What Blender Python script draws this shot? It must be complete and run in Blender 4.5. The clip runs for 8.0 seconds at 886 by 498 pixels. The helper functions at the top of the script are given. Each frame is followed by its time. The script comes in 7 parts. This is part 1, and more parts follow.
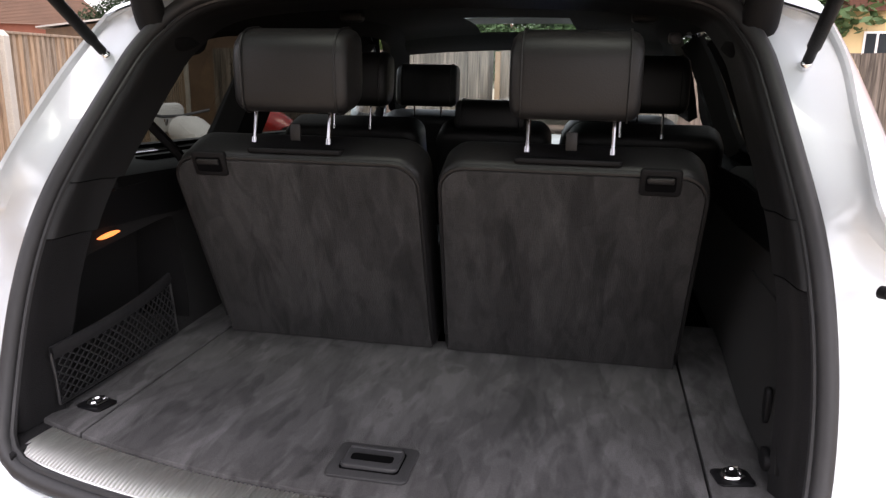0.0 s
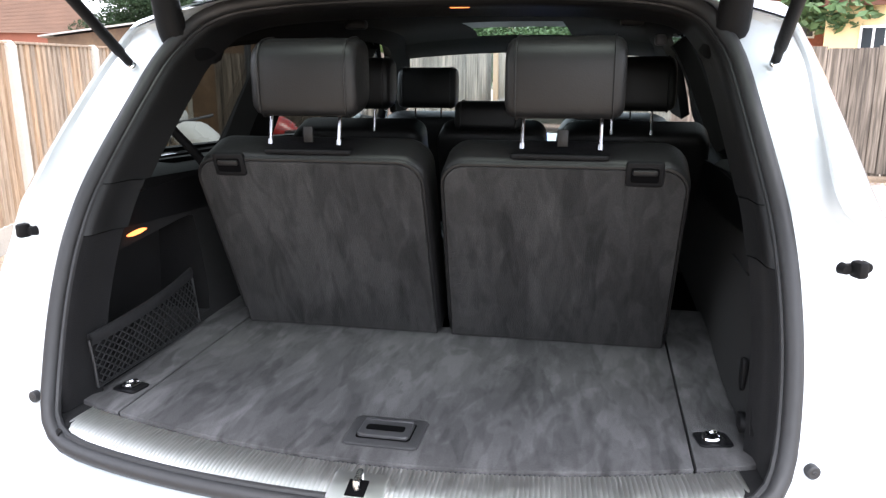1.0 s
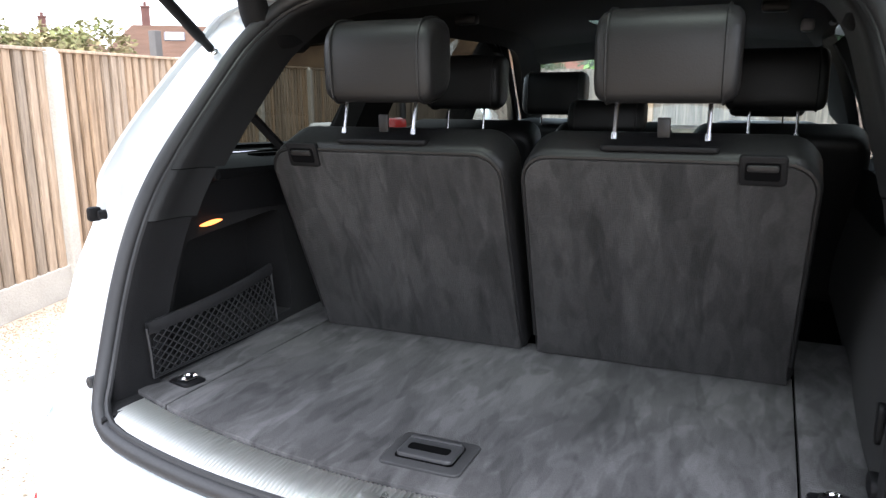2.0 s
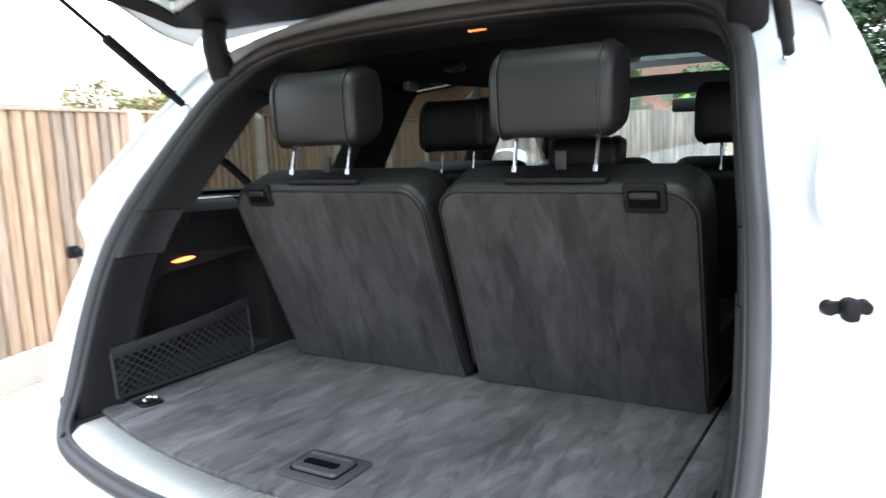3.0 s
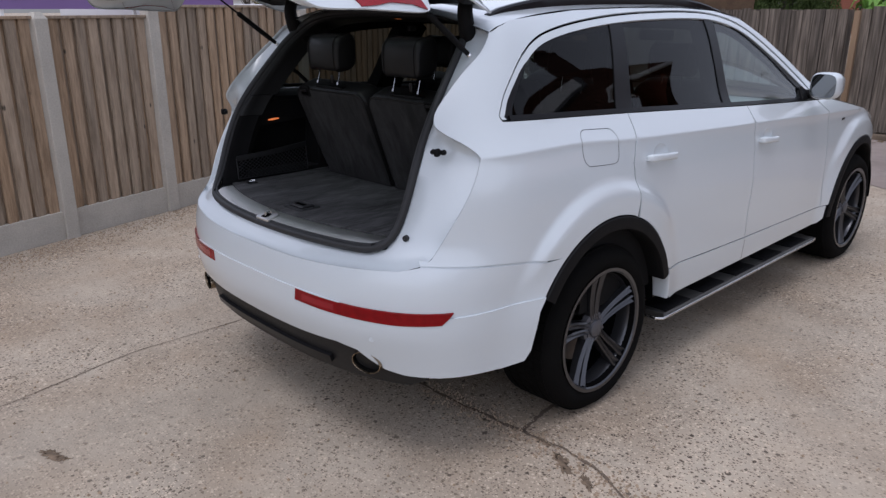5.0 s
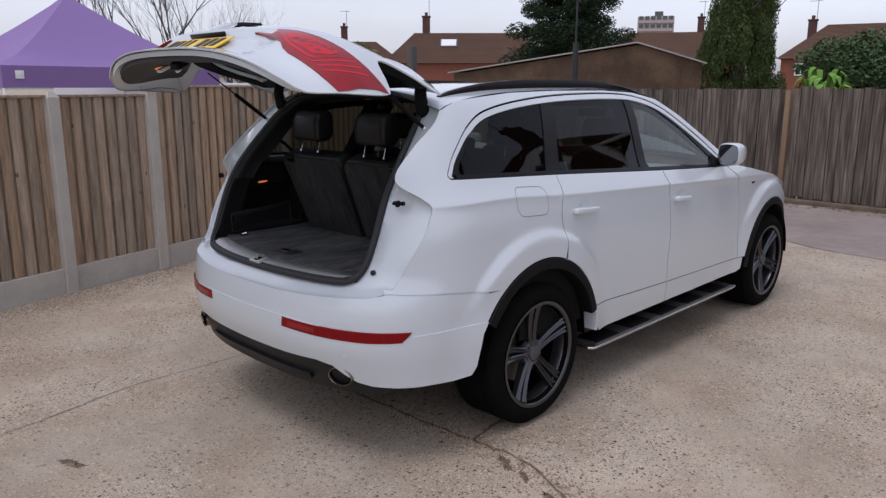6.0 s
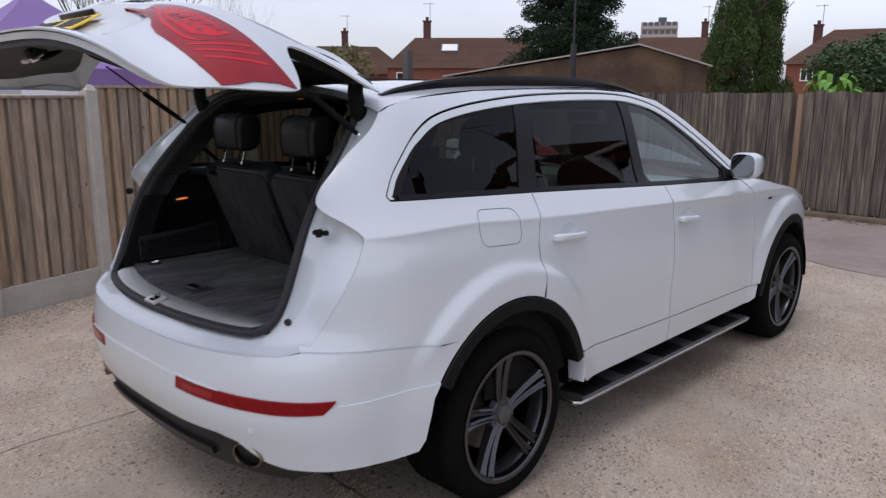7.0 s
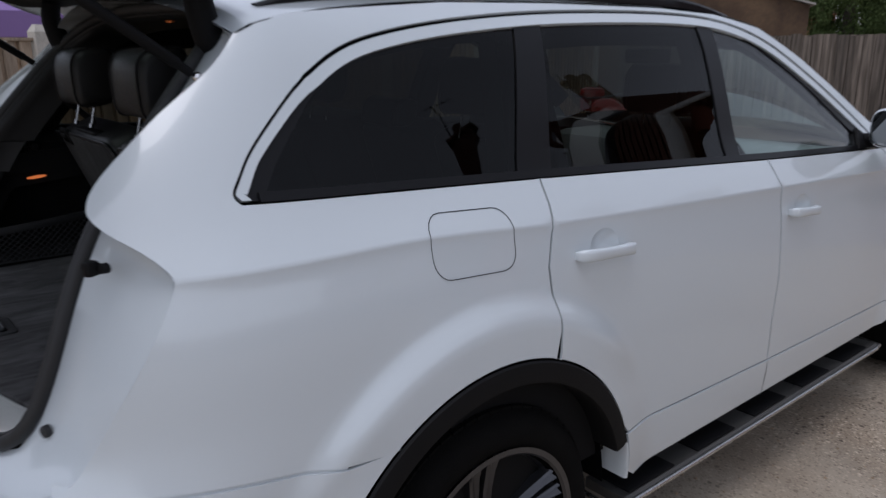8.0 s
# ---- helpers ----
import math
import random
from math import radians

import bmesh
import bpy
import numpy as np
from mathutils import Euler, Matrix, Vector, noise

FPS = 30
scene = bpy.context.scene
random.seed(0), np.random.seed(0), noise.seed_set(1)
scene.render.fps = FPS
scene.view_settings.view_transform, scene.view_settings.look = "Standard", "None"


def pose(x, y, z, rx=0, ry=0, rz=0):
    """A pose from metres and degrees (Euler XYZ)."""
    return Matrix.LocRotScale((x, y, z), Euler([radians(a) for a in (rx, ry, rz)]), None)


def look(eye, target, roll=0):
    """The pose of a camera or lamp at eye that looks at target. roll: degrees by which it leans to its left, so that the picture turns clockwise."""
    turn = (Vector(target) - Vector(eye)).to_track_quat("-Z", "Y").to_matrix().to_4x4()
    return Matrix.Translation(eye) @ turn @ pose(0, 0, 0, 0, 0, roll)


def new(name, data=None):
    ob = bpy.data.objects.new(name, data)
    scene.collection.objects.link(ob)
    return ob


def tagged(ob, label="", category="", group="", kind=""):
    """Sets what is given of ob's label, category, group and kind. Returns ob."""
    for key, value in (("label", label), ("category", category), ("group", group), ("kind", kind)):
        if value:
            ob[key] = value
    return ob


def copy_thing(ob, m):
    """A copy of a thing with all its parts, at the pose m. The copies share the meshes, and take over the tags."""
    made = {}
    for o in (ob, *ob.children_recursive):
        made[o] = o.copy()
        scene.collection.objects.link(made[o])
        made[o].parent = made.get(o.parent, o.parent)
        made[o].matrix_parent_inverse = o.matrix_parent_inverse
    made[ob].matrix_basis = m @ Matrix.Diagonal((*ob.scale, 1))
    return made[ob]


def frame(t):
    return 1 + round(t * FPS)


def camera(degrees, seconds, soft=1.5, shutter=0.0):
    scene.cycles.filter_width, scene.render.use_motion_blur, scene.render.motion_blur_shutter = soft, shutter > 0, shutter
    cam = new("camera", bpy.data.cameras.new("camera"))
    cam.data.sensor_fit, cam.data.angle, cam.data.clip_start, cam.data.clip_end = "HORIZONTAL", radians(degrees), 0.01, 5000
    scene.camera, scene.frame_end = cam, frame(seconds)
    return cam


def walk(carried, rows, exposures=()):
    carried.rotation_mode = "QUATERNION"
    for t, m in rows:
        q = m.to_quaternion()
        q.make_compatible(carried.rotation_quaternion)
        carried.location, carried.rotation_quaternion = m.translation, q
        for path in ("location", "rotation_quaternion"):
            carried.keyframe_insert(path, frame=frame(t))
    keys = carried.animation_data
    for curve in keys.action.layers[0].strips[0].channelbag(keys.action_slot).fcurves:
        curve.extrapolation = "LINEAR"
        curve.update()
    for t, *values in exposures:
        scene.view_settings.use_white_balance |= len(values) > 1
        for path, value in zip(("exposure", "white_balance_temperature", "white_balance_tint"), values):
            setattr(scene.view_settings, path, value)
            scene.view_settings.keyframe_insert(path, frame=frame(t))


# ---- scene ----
cam = camera(61.6, 8.0, soft=1.35, shutter=0.25)
PATH = [
    (0, (0.322, -1.898, 1.532), (-0.066, 0.002, 1.043), 0.8),
    (0.5, (0.329, -1.932, 1.539), (-0.041, -0.027, 1.053), 1.9),
    (1, (0.343, -2.021, 1.54), (-0.049, -0.121, 1.054), -0.2),
    (1.5, (0.405, -1.963, 1.502), (-0.181, -0.092, 1.111), 1.5),
    (1.7, (0.429, -1.917, 1.487), (-0.261, -0.085, 1.079), 1.6),
    (2.8, (0.641, -1.655, 1.414), (-0.299, 0.059, 0.993), -3.9),
    (3, (0.796, -1.75, 1.441), (-0.238, -0.064, 1.142), -2.4),
    (3.2, (0.974, -1.871, 1.512), (-0.217, -0.296, 1.193), -5.7),
    (3.4, (1.130, -1.954, 1.554), (-0.104, -0.417, 1.220), -6.0),
    (3.5, (1.217, -1.986, 1.560), (-0.015, -0.453, 1.196), -4.9),
    (3.6, (1.321, -1.996, 1.529), (0.043, -0.500, 1.169), -3.1),
    (3.8, (1.557, -2.059, 1.590), (0.277, -0.601, 1.110), -1.4),
    (4, (1.777, -2.094, 1.633), (0.439, -0.694, 1.134), -4.2),
    (4.2, (1.934, -2.16, 1.639), (0.587, -0.768, 1.14), -1.4),
    (4.5, (2.283, -2.259, 1.662), (0.892, -0.95, 1.069), -1.8),
    (4.7, (2.442, -2.367, 1.67), (1.05, -1.072, 1.049), -1.0),
    (5.8, (3.06, -2.917, 1.78), (1.707, -1.526, 1.296), 2.1),
    (6, (3.148, -2.949, 1.724), (1.783, -1.552, 1.297), 0.1),
    (6.5, (3.046, -2.727, 1.686), (1.682, -1.324, 1.272), -0.3),
    (7, (2.778, -2.242, 1.688), (1.404, -0.848, 1.275), 0.2),
    (7.5, (2.497, -1.668, 1.657), (1.068, -0.331, 1.244), -1.3),
    (8, (2.098, -1.106, 1.594), (0.615, 0.127, 1.064), -0.3),
]
EXPOSURE = [(0, 2.12, 6800, 20), (0.5, 2.70, 6560, 18), (1.0, 2.96, 6240, 13), (1.5, 3.0, 6150, 12), (2.8, 2.9, 6050, 10), (3.0, 3.18, 5980, 9), (3.2, 3.18, 5980, 10), (3.5, 2.55, 5950, 11), (4.0, 1.38, 5780, 18), (4.5, 0.68, 5800, 16), (6.0, 0.30, 6050, 19), (7.0, 0.36, 6020, 19), (7.5, 0.26, 6050, 17), (8.0, 0.04, 5930, 15)]
walk(cam, [(t, look(eye, target, roll)) for t, eye, target, roll in PATH], EXPOSURE)

# ---- light: a bright overcast day ----
SUN_UP, SUN_ROUND = 70.0, 170.0
world = bpy.data.worlds.new("sky")
scene.world = world
world.use_nodes = True
wn, wl = world.node_tree.nodes, world.node_tree.links
wn.clear()
sky = wn.new("ShaderNodeTexSky")
sky.sky_type, sky.sun_disc = "NISHITA", False
sky.sun_elevation, sky.sun_rotation = radians(SUN_UP), radians(SUN_ROUND)
sky.air_density, sky.dust_density = 1.0, 2.0
grey = wn.new("ShaderNodeHueSaturation")
grey.inputs["Saturation"].default_value = 0.26
cloud_at = wn.new("ShaderNodeTexCoord")
cloud_map = wn.new("ShaderNodeMapping")
cloud_map.inputs["Scale"].default_value = (1.0, 1.0, 2.6)
cloud = wn.new("ShaderNodeTexNoise")
cloud.inputs["Scale"].default_value, cloud.inputs["Detail"].default_value = 2.3, 6.0
veil = wn.new("ShaderNodeMapRange")
veil.inputs["From Min"].default_value, veil.inputs["From Max"].default_value = 0.3, 0.72
veil.inputs["To Min"].default_value, veil.inputs["To Max"].default_value = 0.92, 1.16
thick = wn.new("ShaderNodeVectorMath")
thick.operation = "SCALE"
back = wn.new("ShaderNodeBackground")
back.inputs["Strength"].default_value = 0.15
wout = wn.new("ShaderNodeOutputWorld")
wl.new(sky.outputs["Color"], grey.inputs["Color"])
wl.new(cloud_at.outputs["Generated"], cloud_map.inputs["Vector"])
wl.new(cloud_map.outputs["Vector"], cloud.inputs["Vector"])
wl.new(cloud.outputs["Fac"], veil.inputs["Value"])
wl.new(grey.outputs["Color"], thick.inputs[0])
wl.new(veil.outputs["Result"], thick.inputs["Scale"])
wl.new(thick.outputs["Vector"], back.inputs["Color"])
wl.new(back.outputs["Background"], wout.inputs["Surface"])
sun = new("sun", bpy.data.lights.new("sun", "SUN"))
sun.data.energy, sun.data.angle, sun.data.color = 0.6, radians(30), (1.0, 0.96, 0.9)
sun.matrix_world = look((0, 0, 0), (-math.sin(radians(SUN_ROUND)) * math.cos(radians(SUN_UP)), -math.cos(radians(SUN_ROUND)) * math.cos(radians(SUN_UP)), -math.sin(radians(SUN_UP))))


# ---- materials ----
def mat(name, rgb, rough=0.5, metal=0.0, var=0.0, vscale=6.0, var2=0.0, v2scale=60.0, bump=0.0, bscale=80.0,
        coat=0.0, stretch=(1, 1, 1), rand=0.0, tint=None, spec=0.5, sheen=0.0):
    """A surface of one colour with stains (var), grain (var2), relief (bump) and a change from piece to piece (rand)."""
    m = bpy.data.materials.new(name)
    m.use_nodes = True
    n, l = m.node_tree.nodes, m.node_tree.links
    b = n["Principled BSDF"]
    b.inputs["Base Color"].default_value = (*rgb, 1)
    b.inputs["Roughness"].default_value, b.inputs["Metallic"].default_value = rough, metal
    b.inputs["Coat Weight"].default_value, b.inputs["Coat Roughness"].default_value = coat, 0.03
    b.inputs["Specular IOR Level"].default_value = spec
    b.inputs["Sheen Weight"].default_value = sheen
    if not (var or var2 or bump or rand):
        return m
    at, info = n.new("ShaderNodeTexCoord"), n.new("ShaderNodeObjectInfo")
    shift, place = n.new("ShaderNodeVectorMath"), n.new("ShaderNodeMapping")
    shift.operation = "MULTIPLY_ADD"
    l.new(info.outputs["Random"], shift.inputs[0])
    shift.inputs[1].default_value = (37.0, 23.0, 51.0) if rand else (0, 0, 0)
    l.new(at.outputs["Object"], shift.inputs[2])
    l.new(shift.outputs[0], place.inputs["Vector"])
    place.inputs["Scale"].default_value = stretch

    def noise_at(scale, detail):
        t = n.new("ShaderNodeTexNoise")
        t.inputs["Scale"].default_value, t.inputs["Detail"].default_value = scale, detail
        l.new(place.outputs["Vector"], t.inputs["Vector"])
        return t.outputs["Fac"]

    def sums(a, k, add):
        t = n.new("ShaderNodeMath")
        t.operation = "MULTIPLY_ADD"
        l.new(a, t.inputs[0])
        t.inputs[1].default_value = k
        if isinstance(add, float):
            t.inputs[2].default_value = add
        else:
            l.new(add, t.inputs[2])
        return t.outputs[0]

    big, fine = noise_at(vscale, 5.0), noise_at(v2scale, 3.0)
    f = sums(big, 3.2 * var, 1.0 - 1.6 * var)
    f = sums(fine, 3.2 * var2, f)
    f = sums(f, 1.0, -1.6 * var2)
    if rand:
        f = sums(info.outputs["Random"], 2 * rand, f)
        f = sums(f, 1.0, -rand)
    if tint:
        mix = n.new("ShaderNodeMix")
        mix.data_type = "RGBA"
        mix.inputs[6].default_value, mix.inputs[7].default_value = (*rgb, 1), (*tint, 1)
        ramp = n.new("ShaderNodeMapRange")
        ramp.inputs["From Min"].default_value, ramp.inputs["From Max"].default_value = 0.4, 0.65
        l.new(noise_at(vscale * 1.7, 4.0), ramp.inputs["Value"])
        l.new(ramp.outputs["Result"], mix.inputs[0])
        base = mix.outputs[2]
    else:
        own = n.new("ShaderNodeRGB")
        own.outputs[0].default_value = (*rgb, 1)
        base = own.outputs[0]
    scaled = n.new("ShaderNodeVectorMath")
    scaled.operation = "SCALE"
    l.new(base, scaled.inputs[0])
    l.new(f, scaled.inputs["Scale"])
    l.new(scaled.outputs[0], b.inputs["Base Color"])
    if var2 or var:
        l.new(sums(fine, 0.25, rough - 0.125), b.inputs["Roughness"])
    if bump:
        bp = n.new("ShaderNodeBump")
        bp.inputs["Strength"].default_value, bp.inputs["Distance"].default_value = bump, 0.01
        l.new(noise_at(bscale, 4.0), bp.inputs["Height"])
        l.new(bp.outputs["Normal"], b.inputs["Normal"])
    return m


def pane(name, rgb, gloss_rough=0.0, base=0.036):
    """Thin glass: what lies behind it, tinted, and the reflection on it."""
    m = bpy.data.materials.new(name)
    m.use_nodes = True
    n, l = m.node_tree.nodes, m.node_tree.links
    n.remove(n["Principled BSDF"])
    clear, shine, mix, edge = n.new("ShaderNodeBsdfTransparent"), n.new("ShaderNodeBsdfGlossy"), n.new("ShaderNodeMixShader"), n.new("ShaderNodeLayerWeight")
    power, fres = n.new("ShaderNodeMath"), n.new("ShaderNodeMath")
    clear.inputs["Color"].default_value = (*rgb, 1)
    shine.inputs["Roughness"].default_value = gloss_rough
    edge.inputs["Blend"].default_value = 0.5
    power.operation, fres.operation = "POWER", "MULTIPLY_ADD"
    power.inputs[1].default_value = 4.5
    fres.inputs[1].default_value, fres.inputs[2].default_value = 0.9, base
    l.new(edge.outputs["Facing"], power.inputs[0])
    l.new(power.outputs[0], fres.inputs[0])
    l.new(fres.outputs[0], mix.inputs[0])
    l.new(clear.outputs[0], mix.inputs[1])
    l.new(shine.outputs[0], mix.inputs[2])
    l.new(mix.outputs[0], n["Material Output"].inputs["Surface"])
    return m


def glow(name, rgb, power):
    m = bpy.data.materials.new(name)
    m.use_nodes = True
    b = m.node_tree.nodes["Principled BSDF"]
    b.inputs["Base Color"].default_value = (*rgb, 1)
    b.inputs["Emission Color"].default_value, b.inputs["Emission Strength"].default_value = (*rgb, 1), power
    return m


def velour(name, rgb, turned=(0.25, 0.3, 0.55), pull=(1.5, 0.65, 0.8), deep=1.0, upright=False):
    """Short pile with patches brushed lighter and darker, drawn out along one direction."""
    m = mat(name, rgb, 0.95, var=0.06, vscale=5, var2=0.16, v2scale=240, bump=0.3, bscale=380, sheen=0.04, spec=0.08)
    n, l = m.node_tree.nodes, m.node_tree.links
    b = n["Principled BSDF"]
    at, turn = n.new("ShaderNodeTexCoord"), n.new("ShaderNodeMapping")
    turn.inputs["Rotation"].default_value, turn.inputs["Scale"].default_value = turned, pull
    l.new(at.outputs["Object"], turn.inputs["Vector"])
    old = b.inputs["Base Color"].links[0].from_socket
    for scale, lo, hi, low, high in ((3.6, .46, .54, 1 - .10 * deep, 1 + .10 * deep), (8.5, .46, .54, 1 - .11 * deep, 1 + .11 * deep), (21.0, .44, .56, 1 - .06 * deep, 1 + .06 * deep)):
        t, r, v = n.new("ShaderNodeTexNoise"), n.new("ShaderNodeMapRange"), n.new("ShaderNodeVectorMath")
        t.inputs["Scale"].default_value, t.inputs["Detail"].default_value, t.inputs["Distortion"].default_value = scale, 3.0, 0.45
        l.new(turn.outputs["Vector"], t.inputs["Vector"])
        r.interpolation_type = "SMOOTHSTEP"
        r.inputs["From Min"].default_value, r.inputs["From Max"].default_value = lo, hi
        r.inputs["To Min"].default_value, r.inputs["To Max"].default_value = low, high
        l.new(t.outputs["Fac"], r.inputs["Value"])
        v.operation = "SCALE"
        l.new(old, v.inputs[0])
        l.new(r.outputs["Result"], v.inputs["Scale"])
        old = v.outputs[0]
    for angle, low in ((0.55, 1 - .24 * deep), (-0.8, 1 - .20 * deep), (1.25, 1 + .16 * deep)):
        spin, t, r, v = n.new("ShaderNodeMapping"), n.new("ShaderNodeTexNoise"), n.new("ShaderNodeMapRange"), n.new("ShaderNodeVectorMath")
        spin.inputs["Rotation"].default_value = (0, angle, 0) if upright else (0, 0, angle)
        spin.inputs["Scale"].default_value = (2.6, 1.0, 0.75) if upright else (2.6, 0.75, 1.0)
        t.inputs["Scale"].default_value, t.inputs["Detail"].default_value, t.inputs["Distortion"].default_value = 6.5, 2.0, 0.7
        r.interpolation_type = "SMOOTHSTEP"
        r.inputs["From Min"].default_value, r.inputs["From Max"].default_value = 0.56, 0.64
        r.inputs["To Min"].default_value, r.inputs["To Max"].default_value = 1.0, low
        v.operation = "SCALE"
        l.new(at.outputs["Object"], spin.inputs["Vector"])
        l.new(spin.outputs["Vector"], t.inputs["Vector"])
        l.new(t.outputs["Fac"], r.inputs["Value"])
        l.new(old, v.inputs[0])
        l.new(r.outputs["Result"], v.inputs["Scale"])
        old = v.outputs[0]
    l.new(old, b.inputs["Base Color"])
    return m


def fence_timber(name, rgb, tan, grey, **kw):
    """Sawn board: each one fresher or greyer than the next, with dark knots."""
    m = mat(name, rgb, 0.85, **kw)
    n, l = m.node_tree.nodes, m.node_tree.links
    b = n["Principled BSDF"]
    old = b.inputs["Base Color"].links[0].from_socket
    info = next(x for x in n if x.bl_idname == "ShaderNodeObjectInfo")
    hue = n.new("ShaderNodeValToRGB")
    e = hue.color_ramp.elements
    e[0].position, e[0].color = 0.1, (*grey, 1)
    e[1].position, e[1].color = 0.95, (*tan, 1)
    e.new(0.5).color = (1, 1, 1, 1)
    again = n.new("ShaderNodeMath")
    again.operation = "FRACT"
    more = n.new("ShaderNodeMath")
    more.operation = "MULTIPLY"
    more.inputs[1].default_value = 7.31
    l.new(info.outputs["Random"], more.inputs[0])
    l.new(more.outputs[0], again.inputs[0])
    l.new(again.outputs[0], hue.inputs[0])
    tone = n.new("ShaderNodeVectorMath")
    tone.operation = "MULTIPLY"
    l.new(old, tone.inputs[0])
    l.new(hue.outputs[0], tone.inputs[1])
    at, shift, stretch = n.new("ShaderNodeTexCoord"), n.new("ShaderNodeVectorMath"), n.new("ShaderNodeMapping")
    shift.operation = "MULTIPLY_ADD"
    l.new(info.outputs["Random"], shift.inputs[0])
    shift.inputs[1].default_value = (11.0, 0.0, 29.0)
    l.new(at.outputs["Object"], shift.inputs[2])
    stretch.inputs["Scale"].default_value = (1.0, 0.0, 0.45)
    l.new(shift.outputs[0], stretch.inputs["Vector"])
    knots, r = n.new("ShaderNodeTexVoronoi"), n.new("ShaderNodeMapRange")
    knots.inputs["Scale"].default_value = 6.5
    l.new(stretch.outputs["Vector"], knots.inputs["Vector"])
    r.interpolation_type = "SMOOTHSTEP"
    r.inputs["From Min"].default_value, r.inputs["From Max"].default_value = 0.03, 0.085
    r.inputs["To Min"].default_value, r.inputs["To Max"].default_value = 0.22, 1.0
    l.new(knots.outputs["Distance"], r.inputs["Value"])
    dark = n.new("ShaderNodeVectorMath")
    dark.operation = "SCALE"
    l.new(tone.outputs[0], dark.inputs[0])
    l.new(r.outputs["Result"], dark.inputs["Scale"])
    l.new(dark.outputs[0], b.inputs["Base Color"])
    return m


WHITE = mat("white_car_paint", (0.572, 0.616, 0.640), 0.28, coat=1.0)
# Near-black for joints, and for painted-in shade in recesses, wheel housings and underbody
GAPSHADE = mat("gap_shade_black", (0.004, 0.004, 0.0042), 1.0, spec=0.0)
BLACK = mat("black_plastic", (0.006, 0.006, 0.0065), 0.6, spec=0.13, var=0.1, vscale=9, var2=0.15, v2scale=300, bump=0.12, bscale=500)
TRIM = mat("dark_grey_trim", (0.0085, 0.0085, 0.0088), 0.46, spec=0.32, var=0.08, vscale=7, var2=0.1, v2scale=320, bump=0.1, bscale=600)
GLOSSB = mat("gloss_black", (0.008, 0.008, 0.009), 0.3, coat=0.0, spec=0.2)
RUBBER = mat("rubber", (0.015, 0.015, 0.016), 0.55, var=0.12, vscale=14, var2=0.1, v2scale=200)
TYRE = mat("tyre_rubber", (0.006, 0.0058, 0.0056), 0.9, spec=0.05, var=0.2, vscale=9, var2=0.2, v2scale=150, bump=0.2, bscale=220)
CHROME = mat("chrome", (0.85, 0.85, 0.86), 0.08, 1.0)
BRUSHED = mat("brushed_steel", (0.62, 0.62, 0.61), 0.26, 1.0, var=0.08, vscale=6, var2=0.12, v2scale=150, stretch=(1, 8, 1))
ALLOY = mat("grey_alloy", (0.066, 0.067, 0.073), 0.34, 0.8, var=0.08, vscale=12, coat=0.4)
TIPSTEEL = mat("heat_tinted_steel", (0.30, 0.24, 0.17), 0.28, 1.0, var=0.25, vscale=25)
BRAKE = mat("brake_iron", (0.16, 0.14, 0.13), 0.5, 0.8, var=0.25, vscale=18)
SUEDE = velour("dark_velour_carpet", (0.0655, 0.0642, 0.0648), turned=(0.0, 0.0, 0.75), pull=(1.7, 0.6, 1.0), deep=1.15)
# Floor velour again, darkened in colour for the shade on the seat backs
SEATPILE = velour("shaded_seat_back_velour", (0.0318, 0.0310, 0.0308), (0.0, 0.12, 0.0), (1.6, 0.6, 0.55), 1.0, True)
STEEL = mat("polished_sill_steel", (0.70, 0.69, 0.67), 0.37, 1.0, var=0.05, vscale=7)
CARPET = mat("dark_side_carpet", (0.0078, 0.0077, 0.0079), 0.95, var=0.22, vscale=11, var2=0.2, v2scale=260, bump=0.25, bscale=420, spec=0.08, sheen=0.05)
EDGEPILE = mat("dark_edge_carpet", (0.0082, 0.0081, 0.0086), 0.95, var=0.2, vscale=9, var2=0.2, v2scale=260, bump=0.25, bscale=420, spec=0.08, sheen=0.05)
LEATHER = mat("black_leather", (0.0094, 0.0092, 0.0094), 0.46, spec=0.30, var=0.08, vscale=8, var2=0.08, v2scale=180, bump=0.07, bscale=330)
LINER = mat("dark_headlining", (0.0100, 0.0098, 0.0099), 0.9, spec=0.1, var=0.1, vscale=7, var2=0.15, v2scale=260)
FARYARD = mat("old_grey_yard_concrete", (0.245, 0.202, 0.180), 0.93, var=0.2, vscale=0.8, var2=0.16, v2scale=7, bump=0.2, bscale=90, tint=(0.215, 0.172, 0.148))
# Ledge plastic lightened in colour for the window light on its top
LITLEDGE = mat("lit_ledge_plastic", (0.026, 0.028, 0.0285), 0.5, spec=0.35, var=0.08, vscale=9, var2=0.1, v2scale=300, bump=0.1, bscale=500)
POSTMETAL = mat("headrest_post_chrome", (0.30, 0.30, 0.31), 0.16, 1.0)
# Near-black inside of the exhaust tips
THROATBLACK = mat("exhaust_throat_black", (0.004, 0.0038, 0.0036), 0.95, spec=0.05, var=0.1, vscale=20)
HANDLEP = mat("grey_handle_plastic", (0.036, 0.036, 0.038), 0.34, var=0.06, vscale=20)
GATETRIM = mat("grey_gate_plastic", (0.032, 0.0318, 0.033), 0.55, spec=0.35, var=0.08, vscale=7, var2=0.1, v2scale=320, bump=0.1, bscale=600)
GREYTRIM = mat("pale_grey_dash", (0.30, 0.31, 0.31), 0.6, var=0.05, vscale=8, var2=0.08, v2scale=240)
REARGLASS = pane("rear_glass", (0.25, 0.29, 0.26))
TINTED = pane("privacy_glass", (0.115, 0.123, 0.110), base=0.025)
CLEAR = pane("clear_car_glass", (0.72, 0.82, 0.80), base=0.075)
